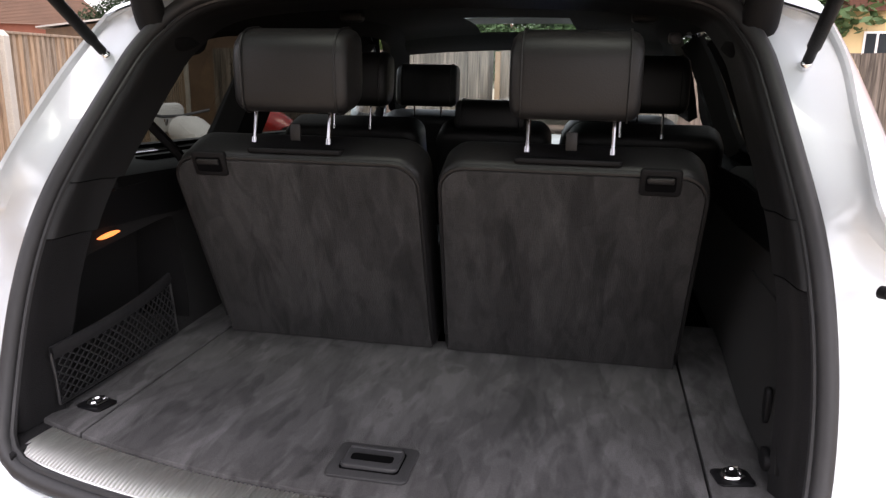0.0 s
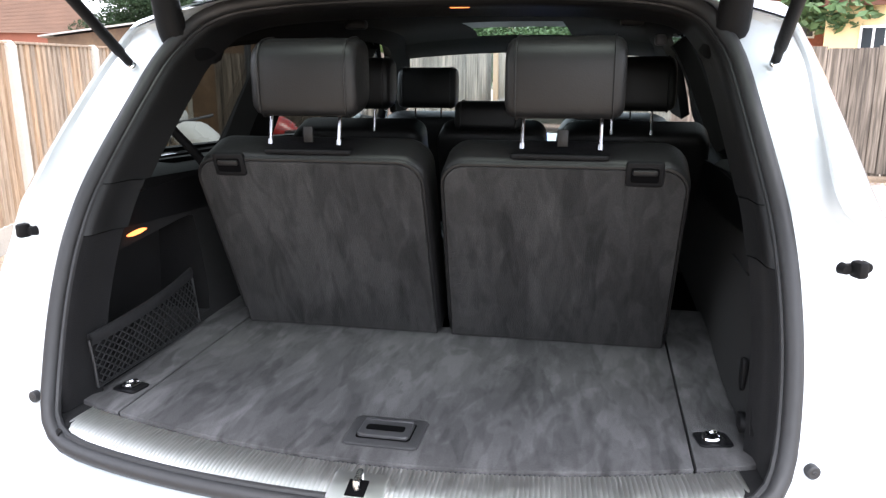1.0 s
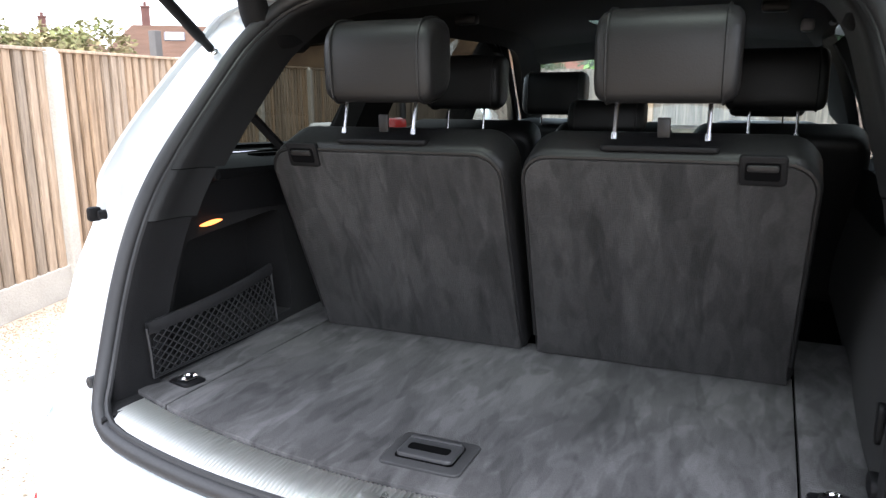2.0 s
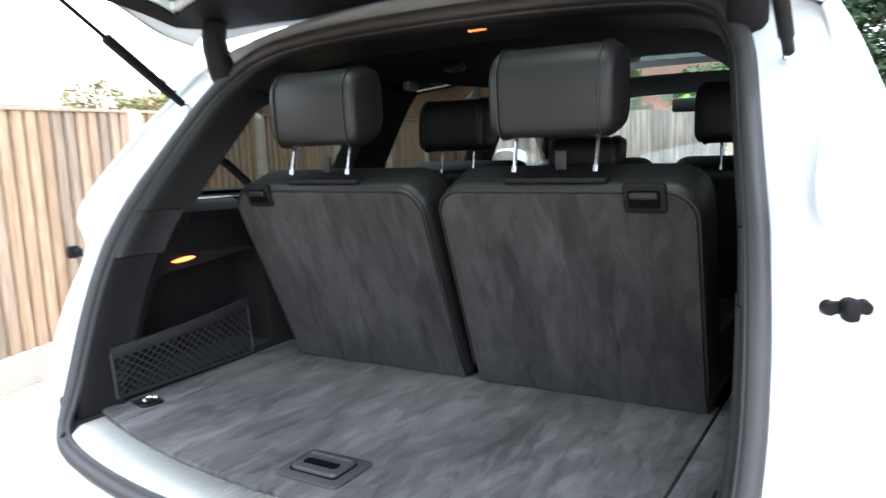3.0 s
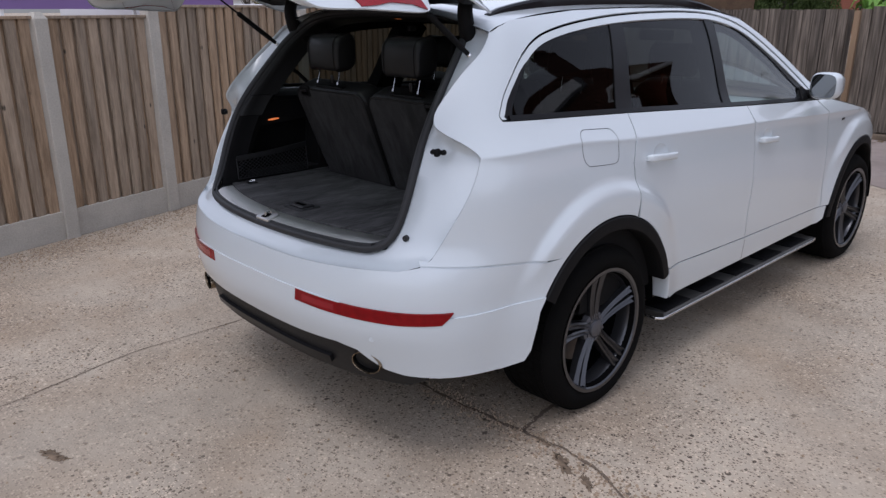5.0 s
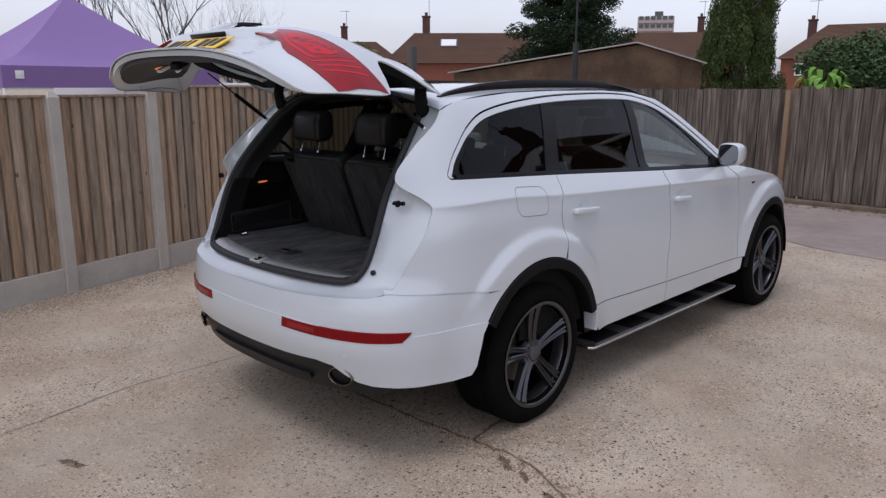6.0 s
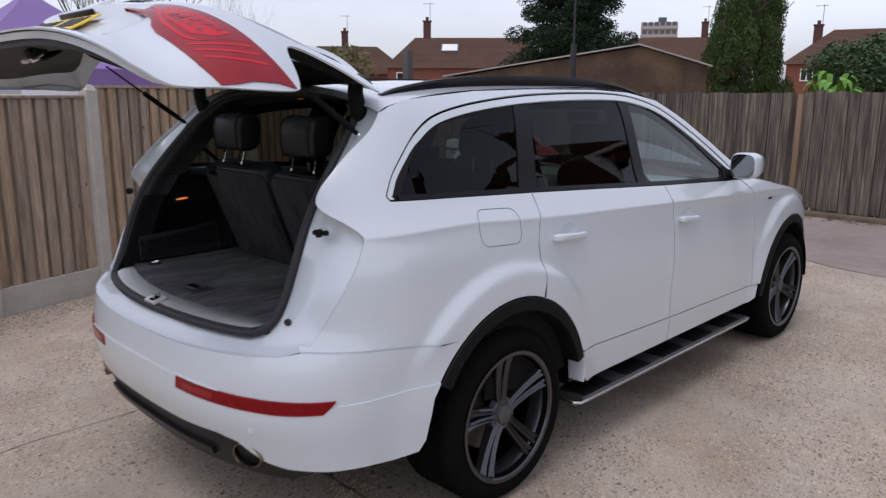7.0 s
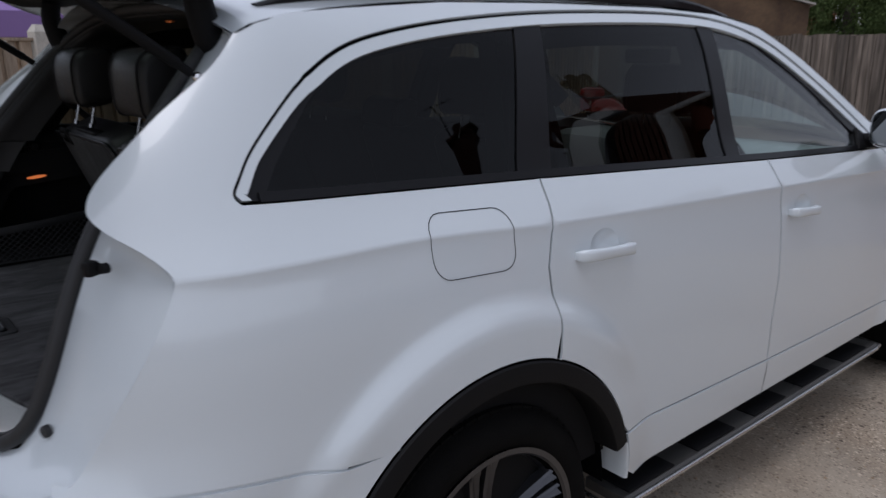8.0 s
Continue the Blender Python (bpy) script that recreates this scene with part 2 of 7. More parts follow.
DIFFUSER = mat("black_bumper_plastic", (0.014, 0.0135, 0.0135), 0.5, spec=0.3, var=0.1, vscale=9, var2=0.12, v2scale=200, bump=0.1, bscale=300)
REFLECTOR = mat("red_reflector", (0.19, 0.002, 0.004), 0.22, var=0.25, vscale=30, coat=0.12, spec=0.18)
REDLENS = mat("red_lens", (0.50, 0.008, 0.020), 0.12, var=0.12, vscale=16, coat=0.25, spec=0.25)
DARKRED = mat("dark_red_lens", (0.25, 0.004, 0.010), 0.10, var=0.15, vscale=20, coat=0.6, spec=0.25)
BRIGHTRED = mat("bright_red_guide", (0.52, 0.014, 0.022), 0.2, coat=0.25, spec=0.3)
PLATE = mat("yellow_plate", (0.78, 0.50, 0.03), 0.35, var=0.04, vscale=14)
INK = mat("black_print", (0.02, 0.02, 0.02), 0.5)
WHITEP = mat("white_plastic", (0.75, 0.75, 0.73), 0.4, var=0.03)
AMBER = glow("warm_lamp", (1.0, 0.27, 0.07), 0.42)
NETC = mat("black_net_cord", (0.010, 0.010, 0.011), 0.6, var=0.1, vscale=30)
CONCRETE = mat("post_concrete", (0.42, 0.39, 0.34), 0.9, var=0.14, vscale=5, var2=0.14, v2scale=90, bump=0.5, bscale=60, rand=0.06)
BOARD = fence_timber("brown_fence_board", (0.368, 0.280, 0.200), (1.10, 1.00, 0.88), (0.86, 0.89, 0.92), var=0.22, vscale=7, var2=0.22, v2scale=40, bump=0.5, bscale=40, stretch=(3.2, 3.2, 0.3), rand=0.17, tint=(0.272, 0.200, 0.138))
OLDBOARD = mat("weathered_fence_board", (0.062, 0.049, 0.037), 0.9, var=0.5, vscale=5, var2=0.25, v2scale=32, bump=0.5, bscale=32, stretch=(4, 4, 0.2), rand=0.28, tint=(0.152, 0.124, 0.099))
ORANGEPOST = mat("fresh_timber_post", (0.20, 0.13, 0.075), 0.8, var=0.2, vscale=5, stretch=(4, 4, 0.4))
PURPLE = mat("purple_canvas", (0.215, 0.132, 0.325), 0.7, var=0.05, vscale=1.5, var2=0.04, v2scale=60)
CHIMNEY = mat("dark_chimney_brick", (0.085, 0.038, 0.031), 0.9, var=0.2, vscale=3, var2=0.2, v2scale=14, bump=0.3, bscale=20)
BRICKRED = mat("red_brick", (0.18, 0.062, 0.038), 0.9, var=0.15, vscale=2, var2=0.2, v2scale=14, bump=0.3, bscale=20)
REDTILE = mat("red_clay_tiles", (0.13, 0.054, 0.036), 0.85, var=0.2, vscale=0.8, var2=0.18, v2scale=9, bump=0.4, bscale=9)
REDBRICK = mat("bright_red_brick", (0.26, 0.085, 0.05), 0.9, var=0.15, vscale=2, var2=0.2, v2scale=14, bump=0.3, bscale=20)
ROOFTILE = mat("brown_roof_tiles", (0.094, 0.050, 0.031), 0.85, var=0.2, vscale=0.8, var2=0.18, v2scale=9, bump=0.4, bscale=9, rand=0.1)
SHEDWALL = mat("old_brown_wall", (0.072, 0.042, 0.024), 0.95, var=0.42, vscale=1.2, var2=0.25, v2scale=16, bump=0.5, bscale=22, tint=(0.112, 0.069, 0.038))
YELLOW = mat("yellow_render", (0.62, 0.48, 0.26), 0.9, var=0.06, vscale=1.5, var2=0.05, v2scale=30)
WHITEWALL = mat("white_render", (0.62, 0.62, 0.62), 0.9, var=0.05, vscale=1.2)
UPVC = mat("white_window_frame", (0.78, 0.78, 0.77), 0.4)
DARKGLASS = mat("house_window_glass", (0.03, 0.035, 0.04), 0.05, spec=0.8)
NEEDLE = mat("dark_conifer_leaf", (0.020, 0.036, 0.017), 0.8, spec=0.15, var=0.4, vscale=1.4, var2=0.35, v2scale=9)
CYPRESS = mat("green_cypress_leaf", (0.058, 0.084, 0.026), 0.8, spec=0.15, var=0.4, vscale=1.6, var2=0.35, v2scale=9)
SCRUB = mat("brown_green_scrub", (0.165, 0.128, 0.062), 0.9, var=0.35, vscale=0.8, var2=0.3, v2scale=9, tint=(0.12, 0.13, 0.045))
LEAF = mat("shrub_leaf", (0.050, 0.095, 0.030), 0.7, var=0.35, vscale=1.5, var2=0.3, v2scale=9)
BRIGHTLEAF = mat("bright_green_leaf", (0.12, 0.26, 0.030), 0.6, var=0.15, vscale=6)
BARK = mat("grey_brown_bark", (0.075, 0.060, 0.050), 0.9, var=0.2, vscale=6)
FARWALL = mat("pale_concrete_flats", (0.36, 0.31, 0.29), 0.9, var=0.05, vscale=0.2)
REDPAINT = mat("red_bike_paint", (0.35, 0.02, 0.02), 0.25, coat=0.8)
MIRROR = mat("mirror_silver", (0.24, 0.25, 0.26), 0.03, 1.0)
STEPMETAL = mat("grey_step_metal", (0.11, 0.106, 0.10), 0.5, 0.6, var=0.12, vscale=6, var2=0.1, v2scale=90, bump=0.1, bscale=150)
GREYMETAL = mat("grey_painted_metal", (0.10, 0.10, 0.11), 0.5, 0.5)


def concrete_ground():
    """Pale brown yard concrete: smooth cement patches, worn patches with exposed stones, stains."""
    m = mat("yard_concrete", (0.382, 0.324, 0.252), 0.92, var=0.24, vscale=0.9, var2=0.14, v2scale=6, bump=0.3, bscale=120, tint=(0.304, 0.240, 0.174))
    n, l = m.node_tree.nodes, m.node_tree.links
    b = n["Principled BSDF"]
    at = n.new("ShaderNodeTexCoord")
    colour = b.inputs["Base Color"].links[0].from_socket

    def ranged(socket, a, b_, c, d):
        r = n.new("ShaderNodeMapRange")
        for k, v in zip(("From Min", "From Max", "To Min", "To Max"), (a, b_, c, d)):
            r.inputs[k].default_value = v
        l.new(socket, r.inputs["Value"])
        return r.outputs["Result"]

    def times(a, b_):
        r = n.new("ShaderNodeMath")
        r.operation = "MULTIPLY"
        l.new(a, r.inputs[0])
        l.new(b_, r.inputs[1])
        return r.outputs[0]

    patch = n.new("ShaderNodeTexNoise")
    patch.inputs["Scale"].default_value, patch.inputs["Detail"].default_value = 1.1, 5
    l.new(at.outputs["Object"], patch.inputs["Vector"])
    worn = ranged(patch.outputs["Fac"], .40, .58, .42, 1.0)
    for scale, share, size, dark, light in ((13, .89, .19, .22, 1.25), (26, .72, .28, .15, 1.5), (52, .42, .38, .26, 1.5), (105, .26, .42, .36, 1.5)):
        v = n.new("ShaderNodeTexVoronoi")
        v.inputs["Scale"].default_value = scale
        l.new(at.outputs["Object"], v.inputs["Vector"])
        split = n.new("ShaderNodeSeparateColor")
        l.new(v.outputs["Color"], split.inputs["Color"])
        some = n.new("ShaderNodeMath")
        some.operation = "GREATER_THAN"
        some.inputs[1].default_value = share
        l.new(split.outputs[0], some.inputs[0])
        dot = ranged(v.outputs["Distance"], size * .75, size, 1.0, 0.0)
        amount = times(times(dot, some.outputs[0]), worn)
        tone = n.new("ShaderNodeMix")
        tone.data_type = "RGBA"
        tone.inputs[6].default_value, tone.inputs[7].default_value = (.36 * dark, .265 * dark, .185 * dark, 1), (.36 * light, .295 * light, .225 * light, 1)
        l.new(ranged(split.outputs[1], .55, .6, 0, 1), tone.inputs[0])
        over = n.new("ShaderNodeMix")
        over.data_type = "RGBA"
        l.new(amount, over.inputs[0])
        l.new(colour, over.inputs[6])
        l.new(tone.outputs[2], over.inputs[7])
        colour = over.outputs[2]
    l.new(colour, b.inputs["Base Color"])
    return m


GROUND = concrete_ground()
CRACK = mat("dark_crack_filler", (0.125, 0.092, 0.066), 0.95, var=0.2, vscale=12)


# ---- mesh tools ----
def finish(name, bm, material, parent=None, label="", smooth=True, move=None):
    if move is not None:
        bmesh.ops.transform(bm, matrix=move, verts=bm.verts)
    me = bpy.data.meshes.new(name)
    bm.to_mesh(me)
    bm.free()
    if smooth:
        me.polygons.foreach_set("use_smooth", [True] * len(me.polygons))
        me.set_sharp_from_angle(angle=radians(38))
    me.materials.append(material)
    ob = new(name, me)
    ob.parent = parent
    if label:
        ob["label"] = label
    return ob


def part(name, bm, material, parent, label="", smooth=True, move=None):
    return finish(name, bm, material, parent, label, smooth, move)


def mesh_part(name, verts, faces, material, parent, label="", smooth=True, move=None):
    bm = bmesh.new()
    vs = [bm.verts.new(v) for v in verts]
    for f in faces:
        if len(set(f)) >= 3:
            try:
                bm.faces.new([vs[i] for i in dict.fromkeys(f)])
            except ValueError:
                pass
    return finish(name, bm, material, parent, label, smooth, move)


def piece(name, me, parent, m):
    ob = new(name, me)
    ob.parent = parent
    ob.matrix_basis = m
    return ob


def empty(name, at=(0, 0, 0), turn=0.0):
    ob = new(name)
    ob.matrix_basis = pose(*at, 0, 0, turn)
    return ob


def box(bm, c, s, bevel=0.0, m=None, seg=2):
    made = bmesh.ops.create_cube(bm, size=1, matrix=(m or Matrix()) @ Matrix.Translation(c) @ Matrix.Diagonal((*s, 1)))
    if bevel:
        edges = list({e for v in made["verts"] for e in v.link_edges})
        bmesh.ops.bevel(bm, geom=edges, offset=bevel, segments=seg, profile=0.5, affect="EDGES")
    return bm


def boxed(c, s, bevel=0.0, m=None):
    return box(bmesh.new(), c, s, bevel, m)


def tube(bm, pts, r, n=8, closed=False, cap=True):
    """A round bar along points; r is a radius or one for each point."""
    pts = [Vector(p) for p in pts]
    k = len(pts)
    rs = r if isinstance(r, (list, tuple)) else [r] * k
    rings, up = [], None
    for i, p in enumerate(pts):
        a = pts[(i - 1) % k] if closed or i else p
        b = pts[(i + 1) % k] if closed or i < k - 1 else p
        d = (b - a).normalized()
        if up is None:
            up = d.orthogonal().normalized()
        up = (up - d * up.dot(d)).normalized()
        side = d.cross(up)
        rings.append([bm.verts.new(p + rs[i] * (math.cos(2 * math.pi * j / n) * up + math.sin(2 * math.pi * j / n) * side)) for j in range(n)])
    for i in range(k if closed else k - 1):
        a, b = rings[i], rings[(i + 1) % k]
        for j in range(n):
            bm.faces.new((a[j], a[(j + 1) % n], b[(j + 1) % n], b[j]))
    if cap and not closed:
        bm.faces.new(rings[0][::-1])
        bm.faces.new(rings[-1])
    return bm


def tubed(pts, r, n=8, closed=False):
    return tube(bmesh.new(), pts, r, n, closed)


def loft(bm, loops, ring=False, cap=False):
    rows = [[bm.verts.new(p) for p in lp] for lp in loops]
    k = len(rows[0])
    for a, b in zip(rows, rows[1:]):
        for j in range(k if ring else k - 1):
            q = (a[j], a[(j + 1) % k], b[(j + 1) % k], b[j])
            bm.faces.new(q)
    if cap:
        bm.faces.new(rows[0][::-1])
        bm.faces.new(rows[-1])
    return bm


def revolve(profile, n=48, axis="x"):
    """Turns a profile of (distance along the axis, radius) round the axis."""
    bm = bmesh.new()
    loops = []
    for j in range(n):
        a = 2 * math.pi * j / n
        loops.append([(h, r * math.cos(a), r * math.sin(a)) if axis == "x" else (r * math.cos(a), r * math.sin(a), h) for h, r in profile])
    loops.append(loops[0])
    loft(bm, loops)
    bmesh.ops.remove_doubles(bm, verts=bm.verts, dist=1e-5)
    bmesh.ops.recalc_face_normals(bm, faces=bm.faces)
    return bm


def slab(outline, thick, bevel=0.0, m=None, seg=2):
    """A prism from an outline in the xy plane, thick along z from 0."""
    bm = bmesh.new()
    f = bm.faces.new([bm.verts.new((x, y, 0)) for x, y in outline])
    got = bmesh.ops.extrude_face_region(bm, geom=[f])
    bmesh.ops.translate(bm, vec=(0, 0, thick), verts=[v for v in got["geom"] if isinstance(v, bmesh.types.BMVert)])
    bmesh.ops.recalc_face_normals(bm, faces=bm.faces)
    if bevel:
        long = [e for e in bm.edges if len(e.link_faces) == 2 and e.calc_face_angle(0) > 1.0]
        bmesh.ops.bevel(bm, geom=long, offset=bevel, segments=seg, profile=0.5, affect="EDGES")
    if m is not None:
        bmesh.ops.transform(bm, matrix=m, verts=bm.verts)
    return bm


def rounded(w, h, r, n=5, cx=0.0, cy=0.0):
    """A rounded rectangle round (cx, cy)."""
    out = []
    for sx, sy, a0 in ((1, 1, 0), (-1, 1, 90), (-1, -1, 180), (1, -1, 270)):
        for i in range(n + 1):
            a = radians(a0 + 90 * i / n)
            out.append((cx + sx * (w / 2 - r) + r * math.cos(a), cy + sy * (h / 2 - r) + r * math.sin(a)))
    return out


def curve_of(tab):
    """A smooth curve through the points of a table, with no overshoot."""
    n, m = len(tab), []
    for i in range(n):
        if i in (0, n - 1):
            j = 0 if i == 0 else n - 2
            m.append((tab[j + 1][1] - tab[j][1]) / (tab[j + 1][0] - tab[j][0]))
        else:
            d0 = (tab[i][1] - tab[i - 1][1]) / (tab[i][0] - tab[i - 1][0])
            d1 = (tab[i + 1][1] - tab[i][1]) / (tab[i + 1][0] - tab[i][0])
            m.append(0 if d0 * d1 <= 0 else 2 * d0 * d1 / (d0 + d1))

    def f(z):
        if z <= tab[0][0]:
            return tab[0][1] + m[0] * (z - tab[0][0])
        if z >= tab[-1][0]:
            return tab[-1][1] + m[-1] * (z - tab[-1][0])
        for i in range(n - 1):
            (z0, a), (z1, b) = tab[i], tab[i + 1]
            if z <= z1:
                h = z1 - z0
                t = (z - z0) / h
                return a * (1 + 2 * t) * (1 - t) ** 2 + m[i] * h * t * (1 - t) ** 2 + b * t * t * (3 - 2 * t) + m[i + 1] * h * t * t * (t - 1)
    return f


def step01(t):
    t = min(max(t, 0.0), 1.0)
    return t * t * (3 - 2 * t)


def spline(pts, per=6):
    """A smooth line through points (Catmull-Rom)."""
    out = []
    for i in range(len(pts) - 1):
        p0, p1, p2, p3 = (np.array(pts[max(i - 1, 0)]), np.array(pts[i]), np.array(pts[i + 1]), np.array(pts[min(i + 2, len(pts) - 1)]))
        for k in range(per):
            t = k / per
            out.append(tuple(0.5 * (2 * p1 + (p2 - p0) * t + (2 * p0 - 5 * p1 + 4 * p2 - p3) * t * t + (3 * p1 - p0 - 3 * p2 + p3) * t ** 3)))
    out.append(tuple(pts[-1]))
    return out


# ---- the car's outer form: half width and tail line over height, rounded in plan ----
half = curve_of([(.20, .90), (.33, .935), (.45, .948), (.60, .955), (.80, .957), (1.0, .948), (1.09, .937), (1.12, .93), (1.20, .898), (1.285, .852), (1.45, .79), (1.60, .725), (1.655, .69), (1.70, .64)])
tail = curve_of([(.20, -1.00), (.35, -1.055), (.50, -1.10), (.62, -1.124), (.72, -1.122), (.82, -1.10), (.90, -1.065), (1.05, -1.055), (1.20, -1.02), (1.32, -.955), (1.48, -.79), (1.60, -.63), (1.66, -.52), (1.70, -.45)])
nose = curve_of([(-.35, 1.0), (.3, 1.0), (2.2, 1.0), (3.0, .975), (3.4, .915), (3.7, .78), (3.9, .60), (4.0, .40)])
crease = curve_of([(-.7, 1.205), (-.25, 1.203), (.22, 1.175), (1.31, 1.131), (2.28, 1.094), (3.2, 1.05)])
belt = curve_of([(-.54, 1.316), (.23, 1.279), (1.31, 1.222), (2.05, 1.188)])
YC, POW = -0.35, 3.0
AXLES = (0.0, 3.002)
ARCH, LIP = 0.513, 0.455
_ang = np.linspace(0, math.pi / 2, 2001)
_cx, _cy = np.sin(_ang) ** (2 / POW), np.cos(_ang) ** (2 / POW)
_arc = np.concatenate([[0], np.cumsum(np.hypot(np.diff(0.93 * _cx), np.diff(0.72 * _cy)))])
U0 = float(_arc[-1])


def flare(y, z):
    o = 0.0
    for yw in AXLES:
        d, w = math.hypot(y - yw, z - 0.37), step01((z - 0.66) / 0.2)
        o += w * 0.030 * step01((0.675 - d) / 0.075) + (1 - w) * 0.034 * step01((0.68 - d) / 0.22)
    d = crease(y) - z
    o += 0.018 * math.exp(-abs(d) / (0.032 if d > 0 else 0.11))
    return o * min(1.0, max(0.0, (y + 1.0) / 0.4))


def skin(u, z, off=0.0):
    """The outer form at u metres round the car from the middle of its tail, at height z, off metres outwards."""
    s, u = (1, u) if u >= 0 else (-1, -u)

    def at(u, z):
        a = half(z)
        if u < U0:
            cx, cy = float(np.interp(u, _arc, _cx)), float(np.interp(u, _arc, _cy))
            x, y = a * cx, YC - (YC - tail(z)) * cy
            bulge = .022 * step01((.92 - z) / .16) * math.exp(-((u - .92) / .24) ** 2)
            x, y = x + .75 * bulge, y - .65 * bulge
        else:
            y = YC + u - U0
            x = a * nose(y)
        return Vector((x + flare(y, z) * min(1.0, x / 0.8), y, z))
    p = at(u, z)
    if off:
        e = 0.004
        n = (at(u + e, z) - at(max(u - e, 0), z)).cross(at(u, z + e) - at(u, z - e)).normalized()
        p = p + off * n
    return Vector((s * p.x, p.y, p.z))


def uy(y, z):
    """u of the flank, from y."""
    if y >= YC:
        return U0 + y - YC
    q = min((YC - y) / (YC - tail(z)), 1.0)
    return float(np.interp(-q, -_cy, _arc))


def ux(x, z):
    """u of the tail, from x."""
    return math.copysign(float(np.interp(min(abs(x) / half(z), 1.0), _cx, _arc)), x)


def dense(line, gap=0.03, closed=True):
    out = []
    n = len(line)
    for i in range(n if closed else n - 1):
        a, b = line[i], line[(i + 1) % n]
        k = max(1, int(math.ceil(math.dist(a, b) / gap)))
        out += [(a[0] + (b[0] - a[0]) * j / k, a[1] + (b[1] - a[1]) * j / k) for j in range(k)]
    if not closed:
        out.append(tuple(line[-1]))
    return out


def area2(line):
    return sum(a[0] * b[1] - b[0] * a[1] for a, b in zip(line, line[1:] + line[:1]))


def inset(line, d):
    """An outline moved inwards by d (or by d(point))."""
    if area2(line) < 0:
        line = line[::-1]
    out, n = [], len(line)
    for i in range(n):
        (x0, y0), (x1, y1), (x2, y2) = line[i - 1], line[i], line[(i + 1) % n]
        tx, ty = x2 - x0, y2 - y0
        k = math.hypot(tx, ty) or 1
        dd = d(line[i]) if callable(d) else d
        out.append((x1 - dd * ty / k, y1 + dd * tx / k))
    return out


def inside(pts, line):
    p, q = np.asarray(pts), np.asarray(line)
    x, y = p[:, 0][:, None], p[:, 1][:, None]
    x0, y0 = q[:, 0], q[:, 1]
    x1, y1 = np.roll(x0, -1), np.roll(y0, -1)
    with np.errstate(divide="ignore", invalid="ignore"):
        hit = ((y0 > y) != (y1 > y)) & (x < (x1 - x0) * (y - y0) / (y1 - y0) + x0)
    return hit.sum(1) % 2 == 1


def sheet_mesh(outline, holes, grid, more=()):
    """Triangles that fill an outline with holes, with grid points inside."""
    from mathutils.geometry import delaunay_2d_cdt
    loops = [outline] + list(holes)
    pts, edges = [], []
    for lp in loops:
        k = len(pts)
        pts += lp
        edges += [(k + i, k + (i + 1) % len(lp)) for i in range(len(lp))]
    edge_pts = np.array(pts)
    lo, hi = edge_pts.min(0), edge_pts.max(0)
    gx, gy = np.meshgrid(np.arange(lo[0] + grid / 2, hi[0], grid), np.arange(lo[1] + grid / 2, hi[1], grid))
    g = np.stack([gx.ravel(), gy.ravel()], 1)
    if len(more):
        m = np.array(more)
        g = g[np.array([np.hypot(*(m - q).T).min() for q in g]) > grid * 0.5]
        g = np.concatenate([g, m])
    keep = inside(g, outline)
    for h in holes:
        keep &= ~inside(g, h)
    g = g[keep]
    if len(g):
        near = np.array([np.hypot(*(edge_pts - q).T).min() for q in g])
        g = g[near > (grid * 0.45 if not len(more) else 0.006)]
    every = [Vector(p) for p in pts] + [Vector(p) for p in g]
    vs, _, fs, *_ = delaunay_2d_cdt(every, edges, [], 0, 1e-6)
    mid = np.array([[sum(vs[i].x for i in f) / 3, sum(vs[i].y for i in f) / 3] for f in fs])
    ok = inside(mid, outline)
    for h in holes:
        ok &= ~inside(mid, h)
    return [(v.x, v.y) for v in vs], [tuple(f) for f, k in zip(fs, ok) if k]


def panel(name, outline, material, parent, holes=(), off=0.0, thick=0.007, grid=0.04, form=skin, sides=(1,), label="", move=None, gap=0.03, more=()):
    """A sheet-metal panel on the car's form, with turned-in edges. One object for each side."""
    outline = dense(outline, gap)
    holes = [dense(h, gap) for h in holes]
    flat, tris = sheet_mesh(outline, holes, grid, more)
    made = []
    pos = [form(u, z, off) for u, z in flat]
    deep = [form(u, z, off - thick) for u, z in flat] if thick else None
    count = {}
    for f in tris:
        for a, b in zip(f, f[1:] + f[:1]):
            count[frozenset((a, b))] = count.get(frozenset((a, b)), 0) + 1
    for s in sides:
        bm = bmesh.new()
        flip = Matrix.Diagonal((s, 1, 1))
        vs = [bm.verts.new(flip @ p) for p in pos]
        for f in tris:
            bm.faces.new([vs[i] for i in (f if s > 0 else f[::-1])])
        if thick:
            for f in tris:
                for a, b in zip(f, f[1:] + f[:1]):
                    if count[frozenset((a, b))] == 1:
                        q = [bm.verts.new(flip @ p) for p in (pos[a], deep[a], deep[b], pos[b])]
                        bm.faces.new(q if s > 0 else q[::-1])
        loose = [v for v in bm.verts if not v.link_faces]
        bmesh.ops.delete(bm, geom=loose, context="VERTS")
        made.append(part(name, bm, material, parent[0 if s > 0 else 1] if isinstance(parent, tuple) else parent, label, move=move))
    return made


# ---- ground ----
bm = bmesh.new()
loft(bm, [[(-400, y, 0) if x == -400 else (x, y, 0) for x in (-400, -60, -20, 0, 20, 60, 400)] for y in (-400, -60, -20, 0, 20, 60, 400)])
bmesh.ops.recalc_face_normals(bm, faces=bm.faces)
ground = tagged(finish("ground", bm, GROUND, smooth=False), "pale brown concrete yard with exposed stones", "ground", kind="structure")


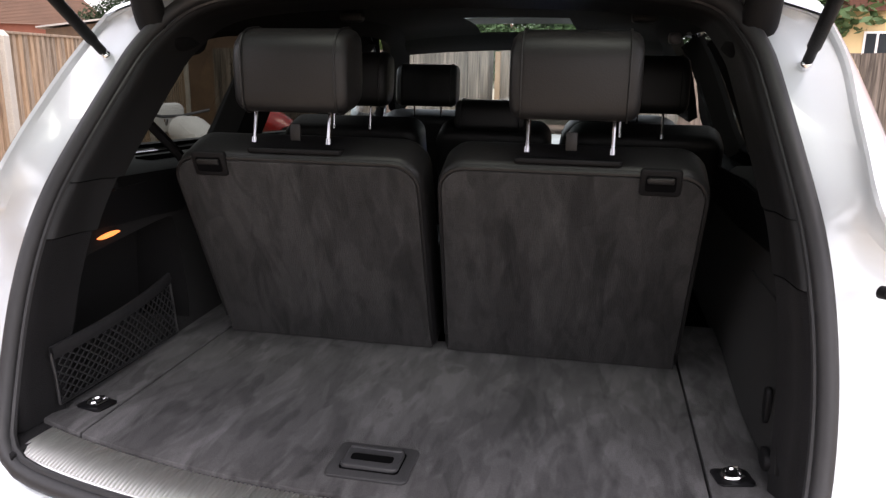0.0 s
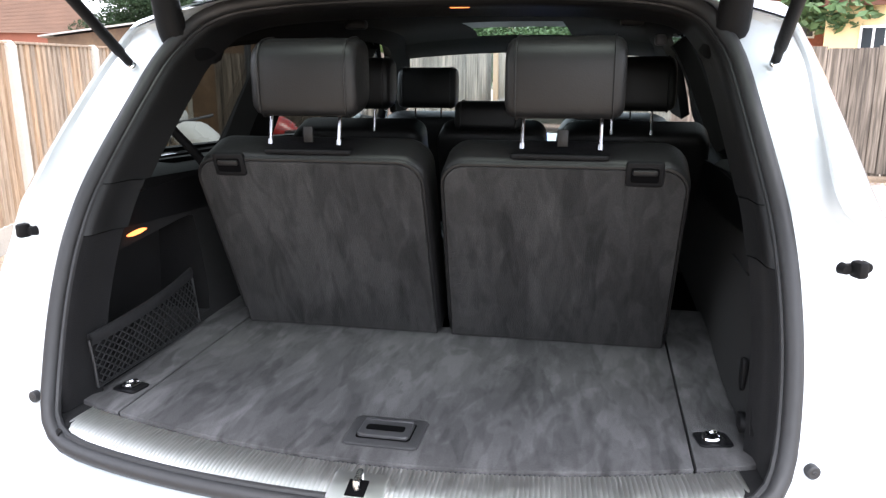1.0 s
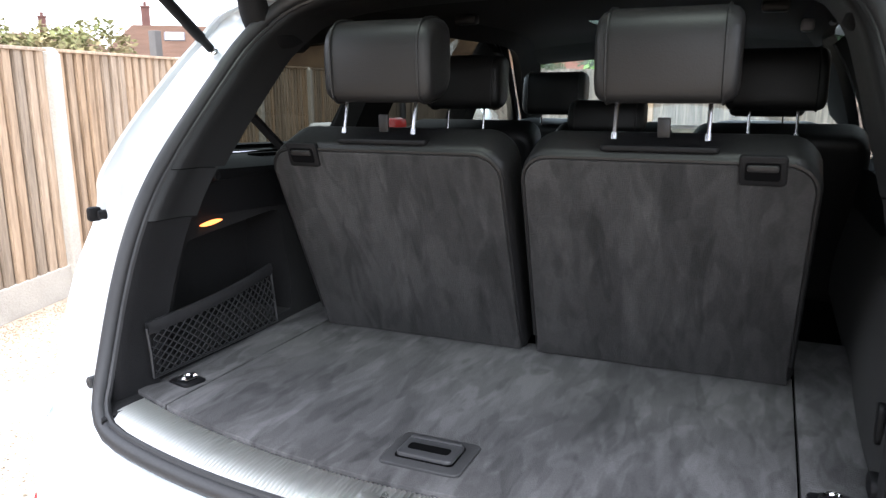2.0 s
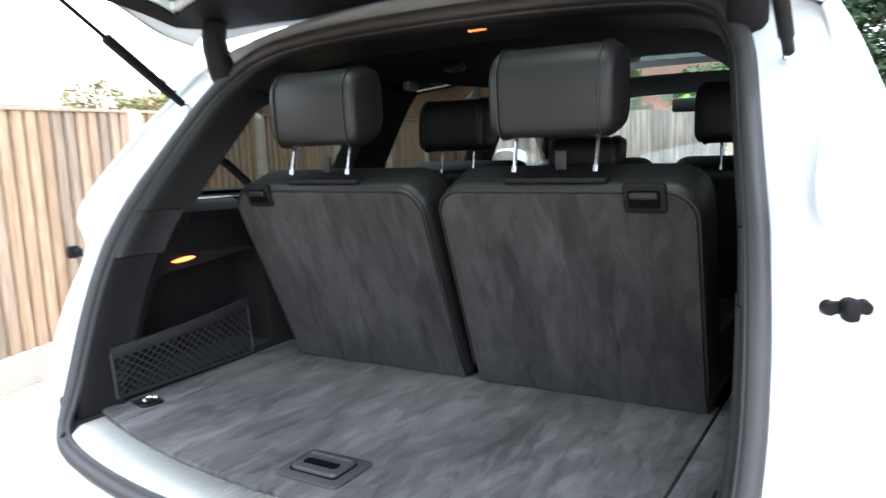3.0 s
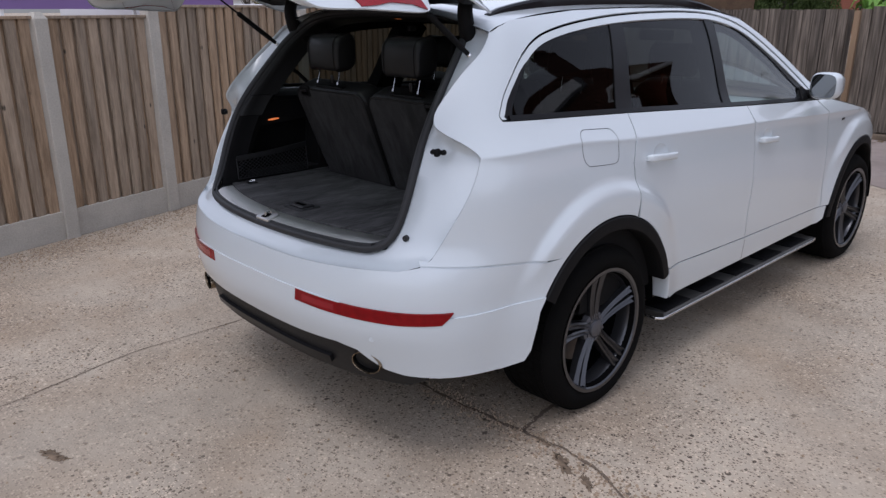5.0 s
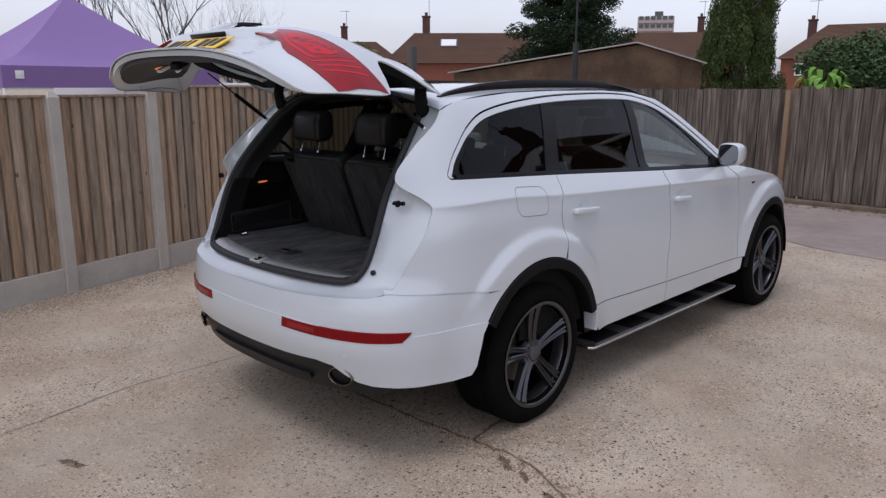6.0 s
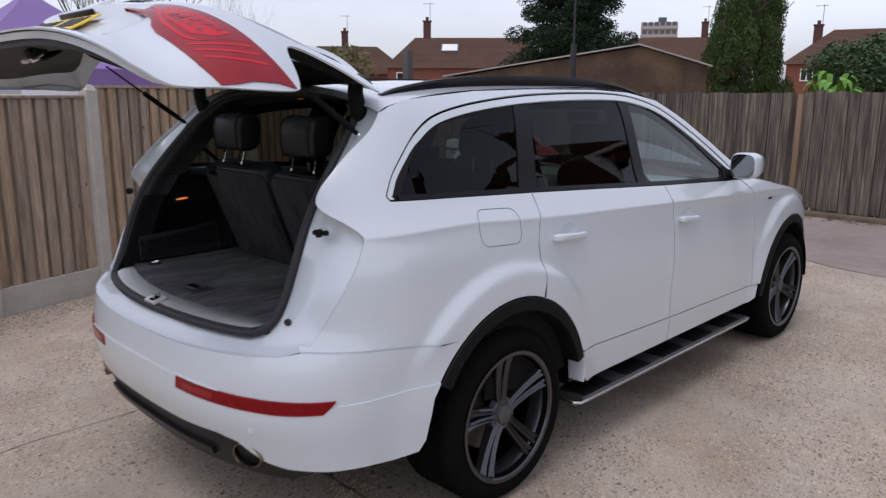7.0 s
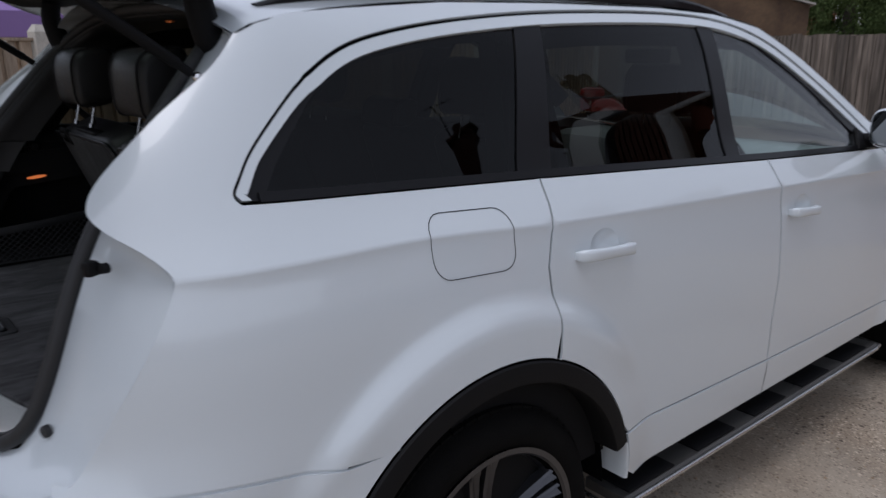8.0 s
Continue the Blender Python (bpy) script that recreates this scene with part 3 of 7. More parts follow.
far_edge = spline([(-7.0, 6.1), (-2.0, 6.0), (-.4, 5.9), (.1, 5.77), (.55, 5.57), (1.2, 5.48), (3, 5.3), (6, 5.1), (12.25, 4.9)], 6)
bm = slab([(x, y) for x, y in far_edge] + [(12.25, 8.35), (-7.0, 8.95)], .004)
tagged(finish("pavement", bm, FARYARD, smooth=False), "older greyer concrete slab along the far fence", "pavement", kind="structure")


def strip(name, pts, width, material, z=0.003):
    rnd = random.Random(len(pts) * 7 + int(abs(pts[0][0]) * 100))
    rows = []
    pts = spline(pts, 7)
    for i, p in enumerate(pts):
        a, b = pts[max(i - 1, 0)], pts[min(i + 1, len(pts) - 1)]
        d = Vector((b[0] - a[0], b[1] - a[1], 0)).normalized()
        w = width * rnd.uniform(0.35, 1.1)
        j = rnd.uniform(-1, 1) * width * 0.7
        rows.append([(p[0] - d.y * (w + j), p[1] + d.x * (w + j), z), (p[0] + d.y * (w - j), p[1] - d.x * (w - j), z)])
    bm = loft(bmesh.new(), rows)
    bmesh.ops.recalc_face_normals(bm, faces=bm.faces)
    if bm.faces[:] and bm.faces[0].normal.z < 0:
        bmesh.ops.reverse_faces(bm, faces=bm.faces)
    return finish(name, bm, material, smooth=False)


# ---- the car ----
car = tagged(empty("car"), "white large estate car with tinted windows and its tailgate raised", "car")
T_OPEN = 62.5
HINGE = Matrix.Translation((0, -0.400, 1.640))
GATE = HINGE @ Matrix.Rotation(radians(-T_OPEN), 4, "X") @ HINGE.inverted()


def flank(pts):
    return [(uy(y, z), z) for y, z in pts]


# lines on the flank, as (y, z)
SHUT = [(-.905, .844), (-.872, .868), (-.845, .91), (-.806, .982), (-.771, 1.041), (-.742, 1.09), (-.705, 1.155), (-.686, 1.197), (-.692, 1.222), (-.72, 1.252), (-.757, 1.281), (-.775, 1.305), (-.774, 1.325), (-.757, 1.354), (-.718, 1.395), (-.626, 1.476), (-.523, 1.555), (-.462, 1.618)]
SEAM = [(-.905, .844), (-.853, .838), (-.756, .832), (-.608, .817), (-.42, .79)]
DLO = [(-.535, 1.316), (-.545, 1.332), (-.528, 1.36), (-.495, 1.405), (-.434, 1.464), (-.356, 1.528), (-.25, 1.587), (-.12, 1.622), (.09, 1.652), (.39, 1.676), (.74, 1.687), (1.07, 1.686), (1.3, 1.666), (1.52, 1.606), (1.75, 1.494), (2.0, 1.352), (2.13, 1.262), (2.19, 1.183)]
TOP = [(-.462, 1.618), (-.415, 1.64), (-.2, 1.675), (.1, 1.697), (.5, 1.706), (1.0, 1.706), (1.3, 1.692), (1.52, 1.65), (1.75, 1.542), (2.0, 1.402), (2.25, 1.255), (2.37, 1.178)]
DOOR_R = [(.231, 1.279), (.227, 1.22), (.215, 1.17), (.190, 1.075), (.199, .98), (.198, .92), (.193, .847)]
DOOR_F = [(1.30, 1.222), (1.325, 1.132), (1.342, 1.0), (1.35, .80), (1.338, .66), (1.342, .58), (1.347, .505)]
DOOR_FF = [(2.19, 1.183), (2.33, 1.10), (2.37, .95), (2.39, .70), (2.41, .487)]


def arch_pts(axle, a0, a1, r=ARCH, n=24):
    return [(axle + r * math.cos(radians(a0 + (a1 - a0) * i / n)), .37 + r * math.sin(radians(a0 + (a1 - a0) * i / n))) for i in range(n + 1)]


G3 = 0.0038
CREASE = [(uy(y, 0) if y > YC else uy(y, crease(y)), crease(y) + dz) for y in np.arange(-.66, 3.5, .03) for dz in (.02, .006, 0, -.006, -.02)]
RING = []
for axle in AXLES:
    RING += [(uy(axle + r * math.cos(a), .37 + r * math.sin(a)), .37 + r * math.sin(a)) for a in np.radians(np.arange(4, 178, 3.5)) for r in (.585, .605, .62, .635, .65, .665, .68)]
CREASE += RING
quarter = flank(spline(SEAM, 4))
quarter += flank(arch_pts(0.0, 127, 69.4))
quarter += flank(DOOR_R[::-1][1:])
quarter += flank([(.0, belt(0.0)), (-.3, belt(-.3)), (-.50, belt(-.50))])
quarter += flank(spline(DLO, 4))
quarter += flank(TOP[::-1])
quarter += flank(spline(SHUT, 4)[::-1][1:-1])
shut_line = np.array(dense(flank(spline(SHUT, 4)), .01, False))


def wing_gap(p):
    return .0006 if np.hypot(*(shut_line - np.array(p)).T).min() < .012 else G3


quarter_panels = panel("quarter_panel", inset(dense(quarter, 0.02), wing_gap), WHITE, car, sides=(1, -1), more=CREASE, label="white rear wing with flared arch, pillar and roof side")

rear_door = flank(DOOR_R) + flank(arch_pts(0.0, 69.4, 22)) + flank([(.50, .533), (.9, .518)]) + flank(DOOR_F[::-1]) + flank([(.9, belt(.9)), (.5, belt(.5))])
front_door = flank(DOOR_F) + flank([(1.8, .497)]) + flank(DOOR_FF[::-1]) + flank([(1.9, belt(1.9)), (1.6, belt(1.6))])


def cup_line(y0, y1, z0):
    """Outline of the hollow behind a door handle."""
    return [(uy((y0 + y1) / 2 + .01 + .058 * math.cos(a), 0), z0 + .012 + .046 * max(math.sin(a), -.4)) for a in np.linspace(0, 2 * math.pi, 29)[:-1]]


HANDLES = ((.285, .50, 1.078), (1.385, 1.565, 1.030))
rear_doors = panel("door", inset(dense(rear_door, 0.02), G3), WHITE, car, holes=[cup_line(*HANDLES[0])], sides=(1, -1), more=CREASE, label="white rear passenger door")
front_doors = panel("door", inset(dense(front_door, 0.02), G3), WHITE, car, holes=[cup_line(*HANDLES[1])], sides=(1, -1), more=CREASE, label="white front door")
fender = flank(DOOR_FF) + flank([(2.46, .487)]) + flank(arch_pts(3.002, 167, 22)) + flank([(3.55, .50), (3.74, .5), (3.80, .66), (3.80, .76), (3.68, .85), (3.4, .960), (3.0, 1.065), (2.6, 1.14), (2.37, 1.178)])
fenders = panel("front_wing", inset(dense(fender, 0.02), G3), WHITE, car, sides=(1, -1), more=CREASE)
sill = flank([(.515, .40), (.56, .368), (1.3, .372), (2.40, .378), (2.46, .40)]) + flank([(2.47, .4895), (1.347, .5075), (.9, .5205), (.49, .5365), (.510, .46)])
sills = panel("sill_panel", inset(dense(sill, 0.02), G3), WHITE, car, sides=(1, -1), off=0.004, label="white sill panel above the step")
for s, d in ((1, rear_doors), (-1, rear_doors)):
    panel("sill_joint", flank([(1.342, .376), (1.345, .376), (1.349, .50), (1.346, .50)]), GAPSHADE, sills[0 if s > 0 else 1], off=0.0048, thick=0.0, sides=(s,), grid=0.1)

for s in (1, -1):
    back_line = flank([(-.60, .60), (-.52, .55)] + arch_pts(0.0, 150, 24, ARCH + .02) + [(.55, .40), (2.40, .40)] + arch_pts(3.002, 165, 100, ARCH + .02) + [(2.95, 1.05), (2.5, 1.10), (1.9, 1.17), (1.3, 1.20), (.2, 1.26), (-.45, 1.295), (-.60, 1.27), (-.66, 1.15), (-.70, .95), (-.74, .80)])
    panel("joint_backing", back_line, GAPSHADE, car, off=-.011, thick=0, sides=(s,), grid=.06)
    top_back = flank(spline(DLO, 2)[3:]) + flank([(y, z + .022) for y, z in spline(DLO, 2)[::-1][:-3]])
    panel("joint_backing", inset(dense(top_back, .03), -.012), GAPSHADE, car, off=-.011, thick=0, sides=(s,), grid=.06)

# window band: white strip, black frame, panes
band = flank(spline(DLO, 4)) + flank([(1.9, belt(1.9)), (1.3, belt(1.3)), (.9, belt(.9)), (.5, belt(.5)), (.23, belt(.23)), (-.1, belt(-.1)), (-.4, belt(-.4))])
band = inset(dense(band, 0.025), 0.0045)


upper_line = dense(flank(spline(DLO, 4)[6:]), .02, False)
inner_band = []
for i, (u, z) in enumerate(upper_line):
    (u0, z0), (u1, z1) = upper_line[max(i - 1, 0)], upper_line[min(i + 1, len(upper_line) - 1)]
    k = math.hypot(u1 - u0, z1 - z0)
    inner_band.append((u + .030 * (z1 - z0) / k, z - .030 * (u1 - u0) / k))
inner_band = [p for p in inner_band if p[1] > belt(p[0] - U0 + YC) + .012]
ends = (inner_band[0][0] - U0 + YC, inner_band[-1][0] - U0 + YC)
inner_band = inner_band + flank([(ends[1] + .012, belt(ends[1]) + .006)] + [(y, belt(y) + .006) for y in (1.9, 1.3, .9, .5, .23, -.1, -.35)] + [(-.514, belt(-.5) + .004), (-.526, belt(-.5) + .018)])
QW = spline([(-.492, 1.312), (-.455, 1.372), (-.384, 1.452), (-.30, 1.530), (-.19, 1.586), (-.05, 1.613), (.06, 1.626), (.298, 1.640)], 4) + [(.17, 1.294), (-.2, 1.305)]
MW = [(.40, 1.653), (.75, 1.662), (1.145, 1.655), (1.088, 1.250), (.7, 1.266), (.288, 1.287)]
FW = [(1.225, 1.648)] + spline([(1.33, 1.633), (1.482, 1.582), (1.732, 1.452), (1.93, 1.325), (2.03, 1.255)], 4) + [(1.99, 1.207), (1.6, 1.226), (1.168, 1.248)]
panel("window_strip", band, WHITE, quarter_panels and (quarter_panels[0], quarter_panels[1]), holes=[inner_band], off=-0.003, thick=0.012, sides=(1, -1), grid=0.05)
frame_holes = [inset(dense(flank(w), 0.03), 0.0) for w in (QW, MW, FW)]
panel("window_frame", inset(inner_band, 0.001), GLOSSB, (quarter_panels[0], quarter_panels[1]), holes=frame_holes, off=-0.008, thick=0.03, sides=(1, -1), grid=0.05, label="black window frame and pillars")
panel("window", flank(QW), TINTED, (quarter_panels[0], quarter_panels[1]), off=-0.013, thick=0, sides=(1, -1), grid=0.06, label="dark tinted quarter window")
panel("window", flank(MW), TINTED, tuple(rear_doors), off=-0.013, thick=0, sides=(1, -1), grid=0.06, label="dark tinted door window")
panel("window", flank(FW), CLEAR, tuple(front_doors), off=-0.013, thick=0, sides=(1, -1), grid=0.06, label="clear front door window")
beltline = [(-.50, belt(-.50))] + [(y, belt(y)) for y in (-.2, .23, .6, 1.0, 1.3, 1.7, 2.06)]
panel("belt_strip", flank(beltline) + flank([(y, z + 0.018) for y, z in beltline[::-1]]), GLOSSB, (quarter_panels[0], quarter_panels[1]), off=0.001, thick=0.01, sides=(1, -1), grid=0.05, label="black strip under the windows")

# fuel flap and handles
flap = rounded(0.242, 0.142, 0.045, 5, -0.036, 1.169)
flap = [(y, z - 0.06 * (y + 0.036)) for y, z in flap]
panel("fuel_flap_joint", flank(flap), GAPSHADE, (quarter_panels[0],), holes=[inset(dense(flank(flap), 0.015), 0.0019)], off=0.0009, thick=0, grid=0.02, gap=0.006)
for s in (1, -1):
    for (y0, y1, z0), d in ((HANDLES[0], rear_doors), (HANDLES[1], front_doors)):
        door = d[0 if s > 0 else 1]
        bm = bmesh.new()
        rows = []
        for k, o, h, t in ((0.0, 0.004, .010, .006), (0.02, 0.014, .014, .009), (0.07, 0.024, .0165, .010), (0.22, 0.030, .016, .010), (0.5, 0.031, .0145, .010), (0.74, 0.031, .015, .010), (.76, .031, .016, .0105), (0.93, 0.027, .017, .011), (0.98, 0.014, .015, .009), (1.0, .004, .011, .006)):
            p = skin(uy(y0 + (y1 - y0) * k, 0), z0 + 0.006 - 0.012 * k, o)
            rows.append([(s * (p.x + t * math.copysign(abs(math.cos(a)) ** .7, math.cos(a))), p.y, p.z + h * math.copysign(abs(math.sin(a)) ** .7, math.sin(a))) for a in np.linspace(0, 2 * math.pi, 17)[:-1]])
        loft(bm, rows, ring=True, cap=True)
        bmesh.ops.recalc_face_normals(bm, faces=bm.faces)
        part("door_handle", bm, WHITE, door, "white body-coloured pull handle")
        cup = [skin(u, z, -.0005) for u, z in cup_line(y0, y1, z0)]
        mid = skin(uy((y0 + y1) / 2 + .01, 0), z0 + 0.02, -0.0095)
        bm = bmesh.new()
        loft(bm, [[(s * p.x, p.y, p.z) for p in cup], [(s * (p.x * .75 + mid.x * .25) - s * .0035, p.y * .75 + mid.y * .25, p.z * .75 + mid.z * .25) for p in cup], [(s * (p.x * .4 + mid.x * .6) - s * .0025, p.y * .4 + mid.y * .6, p.z * .4 + mid.z * .6) for p in cup], [(s * mid.x, mid.y, mid.z)] * 28], ring=True)
        bmesh.ops.remove_doubles(bm, verts=bm.verts, dist=1e-5)
        bmesh.ops.recalc_face_normals(bm, faces=bm.faces)
        part("handle_recess", bm, WHITE, door)

# arch mouldings
for axle, a0, a1, ink, name, text in ((0.0, 148, 17, BLACK, "arch_moulding", "black plastic wheel-arch moulding"), (0.0, 16.6, 2, WHITE, "sill_end", "white end of the sill behind the wheel"), (3.002, 176, 6, BLACK, "arch_moulding", "black plastic wheel-arch moulding")):
    for s in (1, -1):
        loops = []
        for i in range(41):
            a = a0 + (a1 - a0) * i / 40
            ro = ARCH - 0.002
            c, sn = math.cos(radians(a)), math.sin(radians(a))

            def on(r, o):
                p = skin(uy(axle + r * c, .37 + r * sn), .37 + r * sn, o)
                return (s * p.x, axle + r * c, .37 + r * sn)
            inner = LIP if ink is BLACK else ARCH - .014
            loops.append([on(ro, 0.001), on(ro - .004, 0.007), on(max(ARCH - .03, inner + .008), 0.010), on(inner + .004, 0.008), on(inner, 0.0), on(inner, -0.03), on(inner, -0.12)])
        bm = loft(bmesh.new(), loops)
        bmesh.ops.recalc_face_normals(bm, faces=bm.faces)
        part(name, bm, ink, car, text)
        if ink is WHITE:
            continue
        # housing coloured near-black to carry the shade inside the arch
        bm = bmesh.new()
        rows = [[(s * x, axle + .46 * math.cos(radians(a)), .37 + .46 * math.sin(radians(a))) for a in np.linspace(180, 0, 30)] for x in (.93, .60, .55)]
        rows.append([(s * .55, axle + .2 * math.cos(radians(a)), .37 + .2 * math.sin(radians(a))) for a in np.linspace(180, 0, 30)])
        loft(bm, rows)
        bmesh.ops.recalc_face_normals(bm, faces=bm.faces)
        part("wheel_housing", bm, GAPSHADE, car)

# bumper
bottom_line = [(0.0, .803), (.15, .803), (.30, .806), (.45, .812), (.63, .821), (.743, .828)]
GBOT = [(ux(x, z), z) for x, z in bottom_line]
top_half = GBOT + flank(spline(SEAM, 3))
low_half = flank([(-.42, .79)] + arch_pts(0.0, 125, 148, ARCH, 8) + [(-.465, .60), (-.488, .50), (-.498, .45), (-.525, .412), (-.62, .403), (-.724, .408), (-.85, .41)]) + [(ux(.74, .415), .415), (ux(.68, .43), .43), (ux(.63, .462), .462), (ux(.585, .497), .497), (ux(.50, .512), .512), (ux(.3, .505), .505), (0, .50)]
half_line = top_half[1:] + low_half[1:-1]
outline = [(0, .803)] + half_line + [(0, .50)] + [(-u, z) for u, z in half_line[::-1]]


def skirt_z(u):
    """Height of the step between bumper and skirt."""
    return .690 - .034 * step01((abs(u) - .33) / .62) - .012 * step01((abs(u) - 1.15) / .4)


def skirt_form(u, z, off=0.0):
    return skin(u, z, off + .0012 + .0048 * step01((z - .46) / .12))


panel("seam_backing", flank([(y, z + .02) for y, z in SEAM]) + flank([(y, z - .02) for y, z in SEAM[::-1]]), WHITE, car, off=-.0045, thick=0, sides=(1, -1), grid=.02)
bumper = panel("rear_bumper", inset(dense(outline, 0.02), G3), WHITE, car, more=[(k * u, z) for u, z in RING if z < .83 and u < 1.6 for k in (1, -1)], label="white rear bumper with red reflectors")[0]
skirt_end = uy(-.432, .644)
skirt_half = [(u, skirt_z(u)) for u in np.linspace(.03, skirt_end, 50)] + [p for p in low_half[:-1] if p[1] < .61 and p[0] < uy(-.40, .6)]
panel("bumper_skirt", [(0, skirt_z(0))] + skirt_half + [(0, .50)] + [(-u, z) for u, z in skirt_half[::-1]], WHITE, bumper, form=skirt_form, thick=.0065, gap=.02, label="white lower skirt of the bumper")
low_in = [(ux(.80, .392), .392), (ux(.75, .425), .425), (ux(.69, .44), .44), (ux(.64, .472), .472), (ux(.595, .505), .505), (ux(.50, .510), .510), (ux(.3, .503), .503)]
dif = [(-u, z) for u, z in low_in] + [(0, .498)] + low_in[::-1] + [(ux(.74, .36), .36), (ux(.4, .355), .355), (0, .35), (-ux(.4, .355), .355), (-ux(.74, .36), .36)]
panel("diffuser", dif, DIFFUSER, bumper, off=-0.012, thick=0.03, label="dark lower diffuser")
panel("diffuser_trim", [(ux(x, .40), .398 + .004 * abs(x)) for x in np.linspace(-.44, .44, 12)] + [(ux(x, .44), .425 + .004 * abs(x)) for x in np.linspace(.44, -.44, 12)], GLOSSB, bumper, off=0.006, thick=0.02, label="gloss black diffuser blade")
for s in (1, -1):
    tp = skin(ux(.612, .446), .446, .004)
    TIP = Matrix.Translation((s * tp.x, tp.y, tp.z)) @ Matrix.Rotation(radians(-90 + s * 14), 4, "Z") @ Matrix.Diagonal((1, 1.08, .68, 1))
    refl = [(ux(x, .68), z) for x, z in ((.322, .688), (.45, .684), (.6, .680), (.75, .678), (.877, .677), (.868, .655), (.855, .633), (.75, .630), (.6, .633), (.45, .637), (.316, .642))]
    rf = panel("reflector", dense(refl, .02), REFLECTOR, bumper, grid=.02, off=0.008, thick=0.01, sides=(s,), label="red bumper reflector")[0]
    panel("bright_cell", [(ux(x, .66), z) for x, z in ((.36, .675), (.52, .672), (.52, .648), (.36, .651))], DARKRED, rf, grid=.02, off=0.0092, thick=0.001, sides=(s,))
    bm = revolve([(-.08, .058), (.0, .0615), (.004, .0605), (.003, .0575), (-.06, .055)], 36)
    tip = part("exhaust_tip", bm, TIPSTEEL, bumper, "oval stainless exhaust tip", move=TIP)
    part("exhaust_throat", revolve([(-.004, .0555), (-.14, .050), (-.14, .001)], 36), THROATBLACK, tip, move=TIP)
    p = skirt_form(ux(.66, .56), .56, 0.001)
    bm = revolve([(0, .001), (.0006, .009), (-.001, .0095), (-.001, .011), (-.004, .0115)], 16)
    part("parking_sensor", bm, WHITE, bumper, move=Matrix.Translation((s * p.x, p.y, p.z)) @ Matrix.Rotation(radians(-90 + s * 40), 4, "Z"))

# underbody, its box near-black for the shade under the car
part("underbody", boxed((0, 1.4, .36), (1.1, 4.4, .16), .03), GAPSHADE, car)
part("rear_axle", tubed([(-.7, 0, .37), (.7, 0, .37)], .05, 10), GREYMETAL, car)

# running boards
for s in (1, -1):
    prof = lambda y: [(s * .80, y, .285), (s * .945, y, .283), (s * .958, y, .270), (s * .945, y, .253), (s * .80, y, .25)]
    bm = loft(bmesh.new(), [prof(y) for y in (.55, 1.0, 1.5, 2.0, 2.40)], cap=True)
    bmesh.ops.recalc_face_normals(bm, faces=bm.faces)
    board = part("running_board", bm, STEPMETAL, car, "grey metal side step with black treads", smooth=False)
    pts = [(s * .80, .50, .27), (s * .935, .50, .27), (s * .958, .525, .27), (s * .960, .60, .27), (s * .960, 1.4, .27), (s * .960, 2.36, .27), (s * .952, 2.42, .27), (s * .80, 2.45, .27)]
    part("edge_rail", tubed(pts, .0085, 10), BRUSHED, board, "brushed steel edge rail")
    for k in range(5):
        part("tread", boxed((s * .872, .70 + .37 * k, .2875), (.144, .235, .007), .002), BLACK, board)


# wheels
def wheel_meshes():
    tyre = revolve([(-.275, .285), (-.28, .34), (-.258, .364), (-.235, .3700), (-.2220, .3708), (-.2212, .3640), (-.2090, .3640), (-.2082, .3712), (-.1650, .3715), (-.1642, .3640), (-.1520, .3640), (-.1512, .3715), (-.1080, .3715), (-.1072, .3640), (-.0950, .3640), (-.0942, .3712), (-.055, .3700), (-.048, .3650), (-.043, .3650), (-.036, .3672), (-.020, .360), (-.003, .345), (.006, .315), (-.002, .283), (-.02, .268)], 72)
    rim = revolve([(-.26, .262), (-.06, .245), (-.03, .252), (-.012, .262), (-.002, .277), (.003, .281), (.003, .266), (-.004, .260)], 72)
    barrel = revolve([(-.004, .260), (-.03, .2525), (-.05, .25), (-.20, .243), (-.20, .06)], 60)
    disc = revolve([(-.12, .06), (-.12, .17), (-.14, .172), (-.14, .06)], 40)
    hub = revolve([(-.07, .074), (-.046, .072), (-.040, .060), (-.040, .040), (-.030, .038), (-.026, .030), (-.025, .001)], 30)
    spokes = []
    for k in range(5):
        bm = bmesh.new()
        for sgn in (-1, 1):
            rows = []
            for r, o, w, x, d in ((.045, .0145, .0135, -.036, .05), (.10, .0175, .0140, -.036, .045), (.16, .0215, .0150, -.030, .04), (.22, .0265, .0165, -.018, .035), (.258, .030, .021, -.007, .03), (.272, .033, .028, -.002, .02)):
                c = sgn * o
                rows.append([(x - d, r, c - w), (x - .006, r, c - w), (x, r, c - w + .007), (x - .010, r, c), (x, r, c + w - .006), (x - .006, r, c + w), (x - d, r, c + w)])
            loft(bm, rows)
            bm.faces.ensure_lookup_table()
        bmesh.ops.recalc_face_normals(bm, faces=bm.faces)
        bmesh.ops.rotate(bm, cent=(0, 0, 0), matrix=Matrix.Rotation(radians(72 * k + 83), 3, "X"), verts=bm.verts)
        spokes.append(bm)
    return tyre, rim, disc, hub, spokes, barrel


tyre_bm, rim_bm, disc_bm, hub_bm, spoke_bms, barrel_bm = wheel_meshes()
first = finish("wheel", rim_bm, ALLOY, car, "grey five-spoke alloy wheel with a low tyre")
tyre_ob = part("tyre", tyre_bm, TYRE, first, "black low-profile tyre")
# barrel near-black instead of alloy: shade behind the spokes, put in as colour
part("rim_barrel", barrel_bm, GAPSHADE, first)
part("brake_disc", disc_bm, BRAKE, first)
part("hub_cap", hub_bm, GREYMETAL, first)
for b in spoke_bms:
    part("spoke", b, ALLOY, first, "twin spoke of grey alloy")
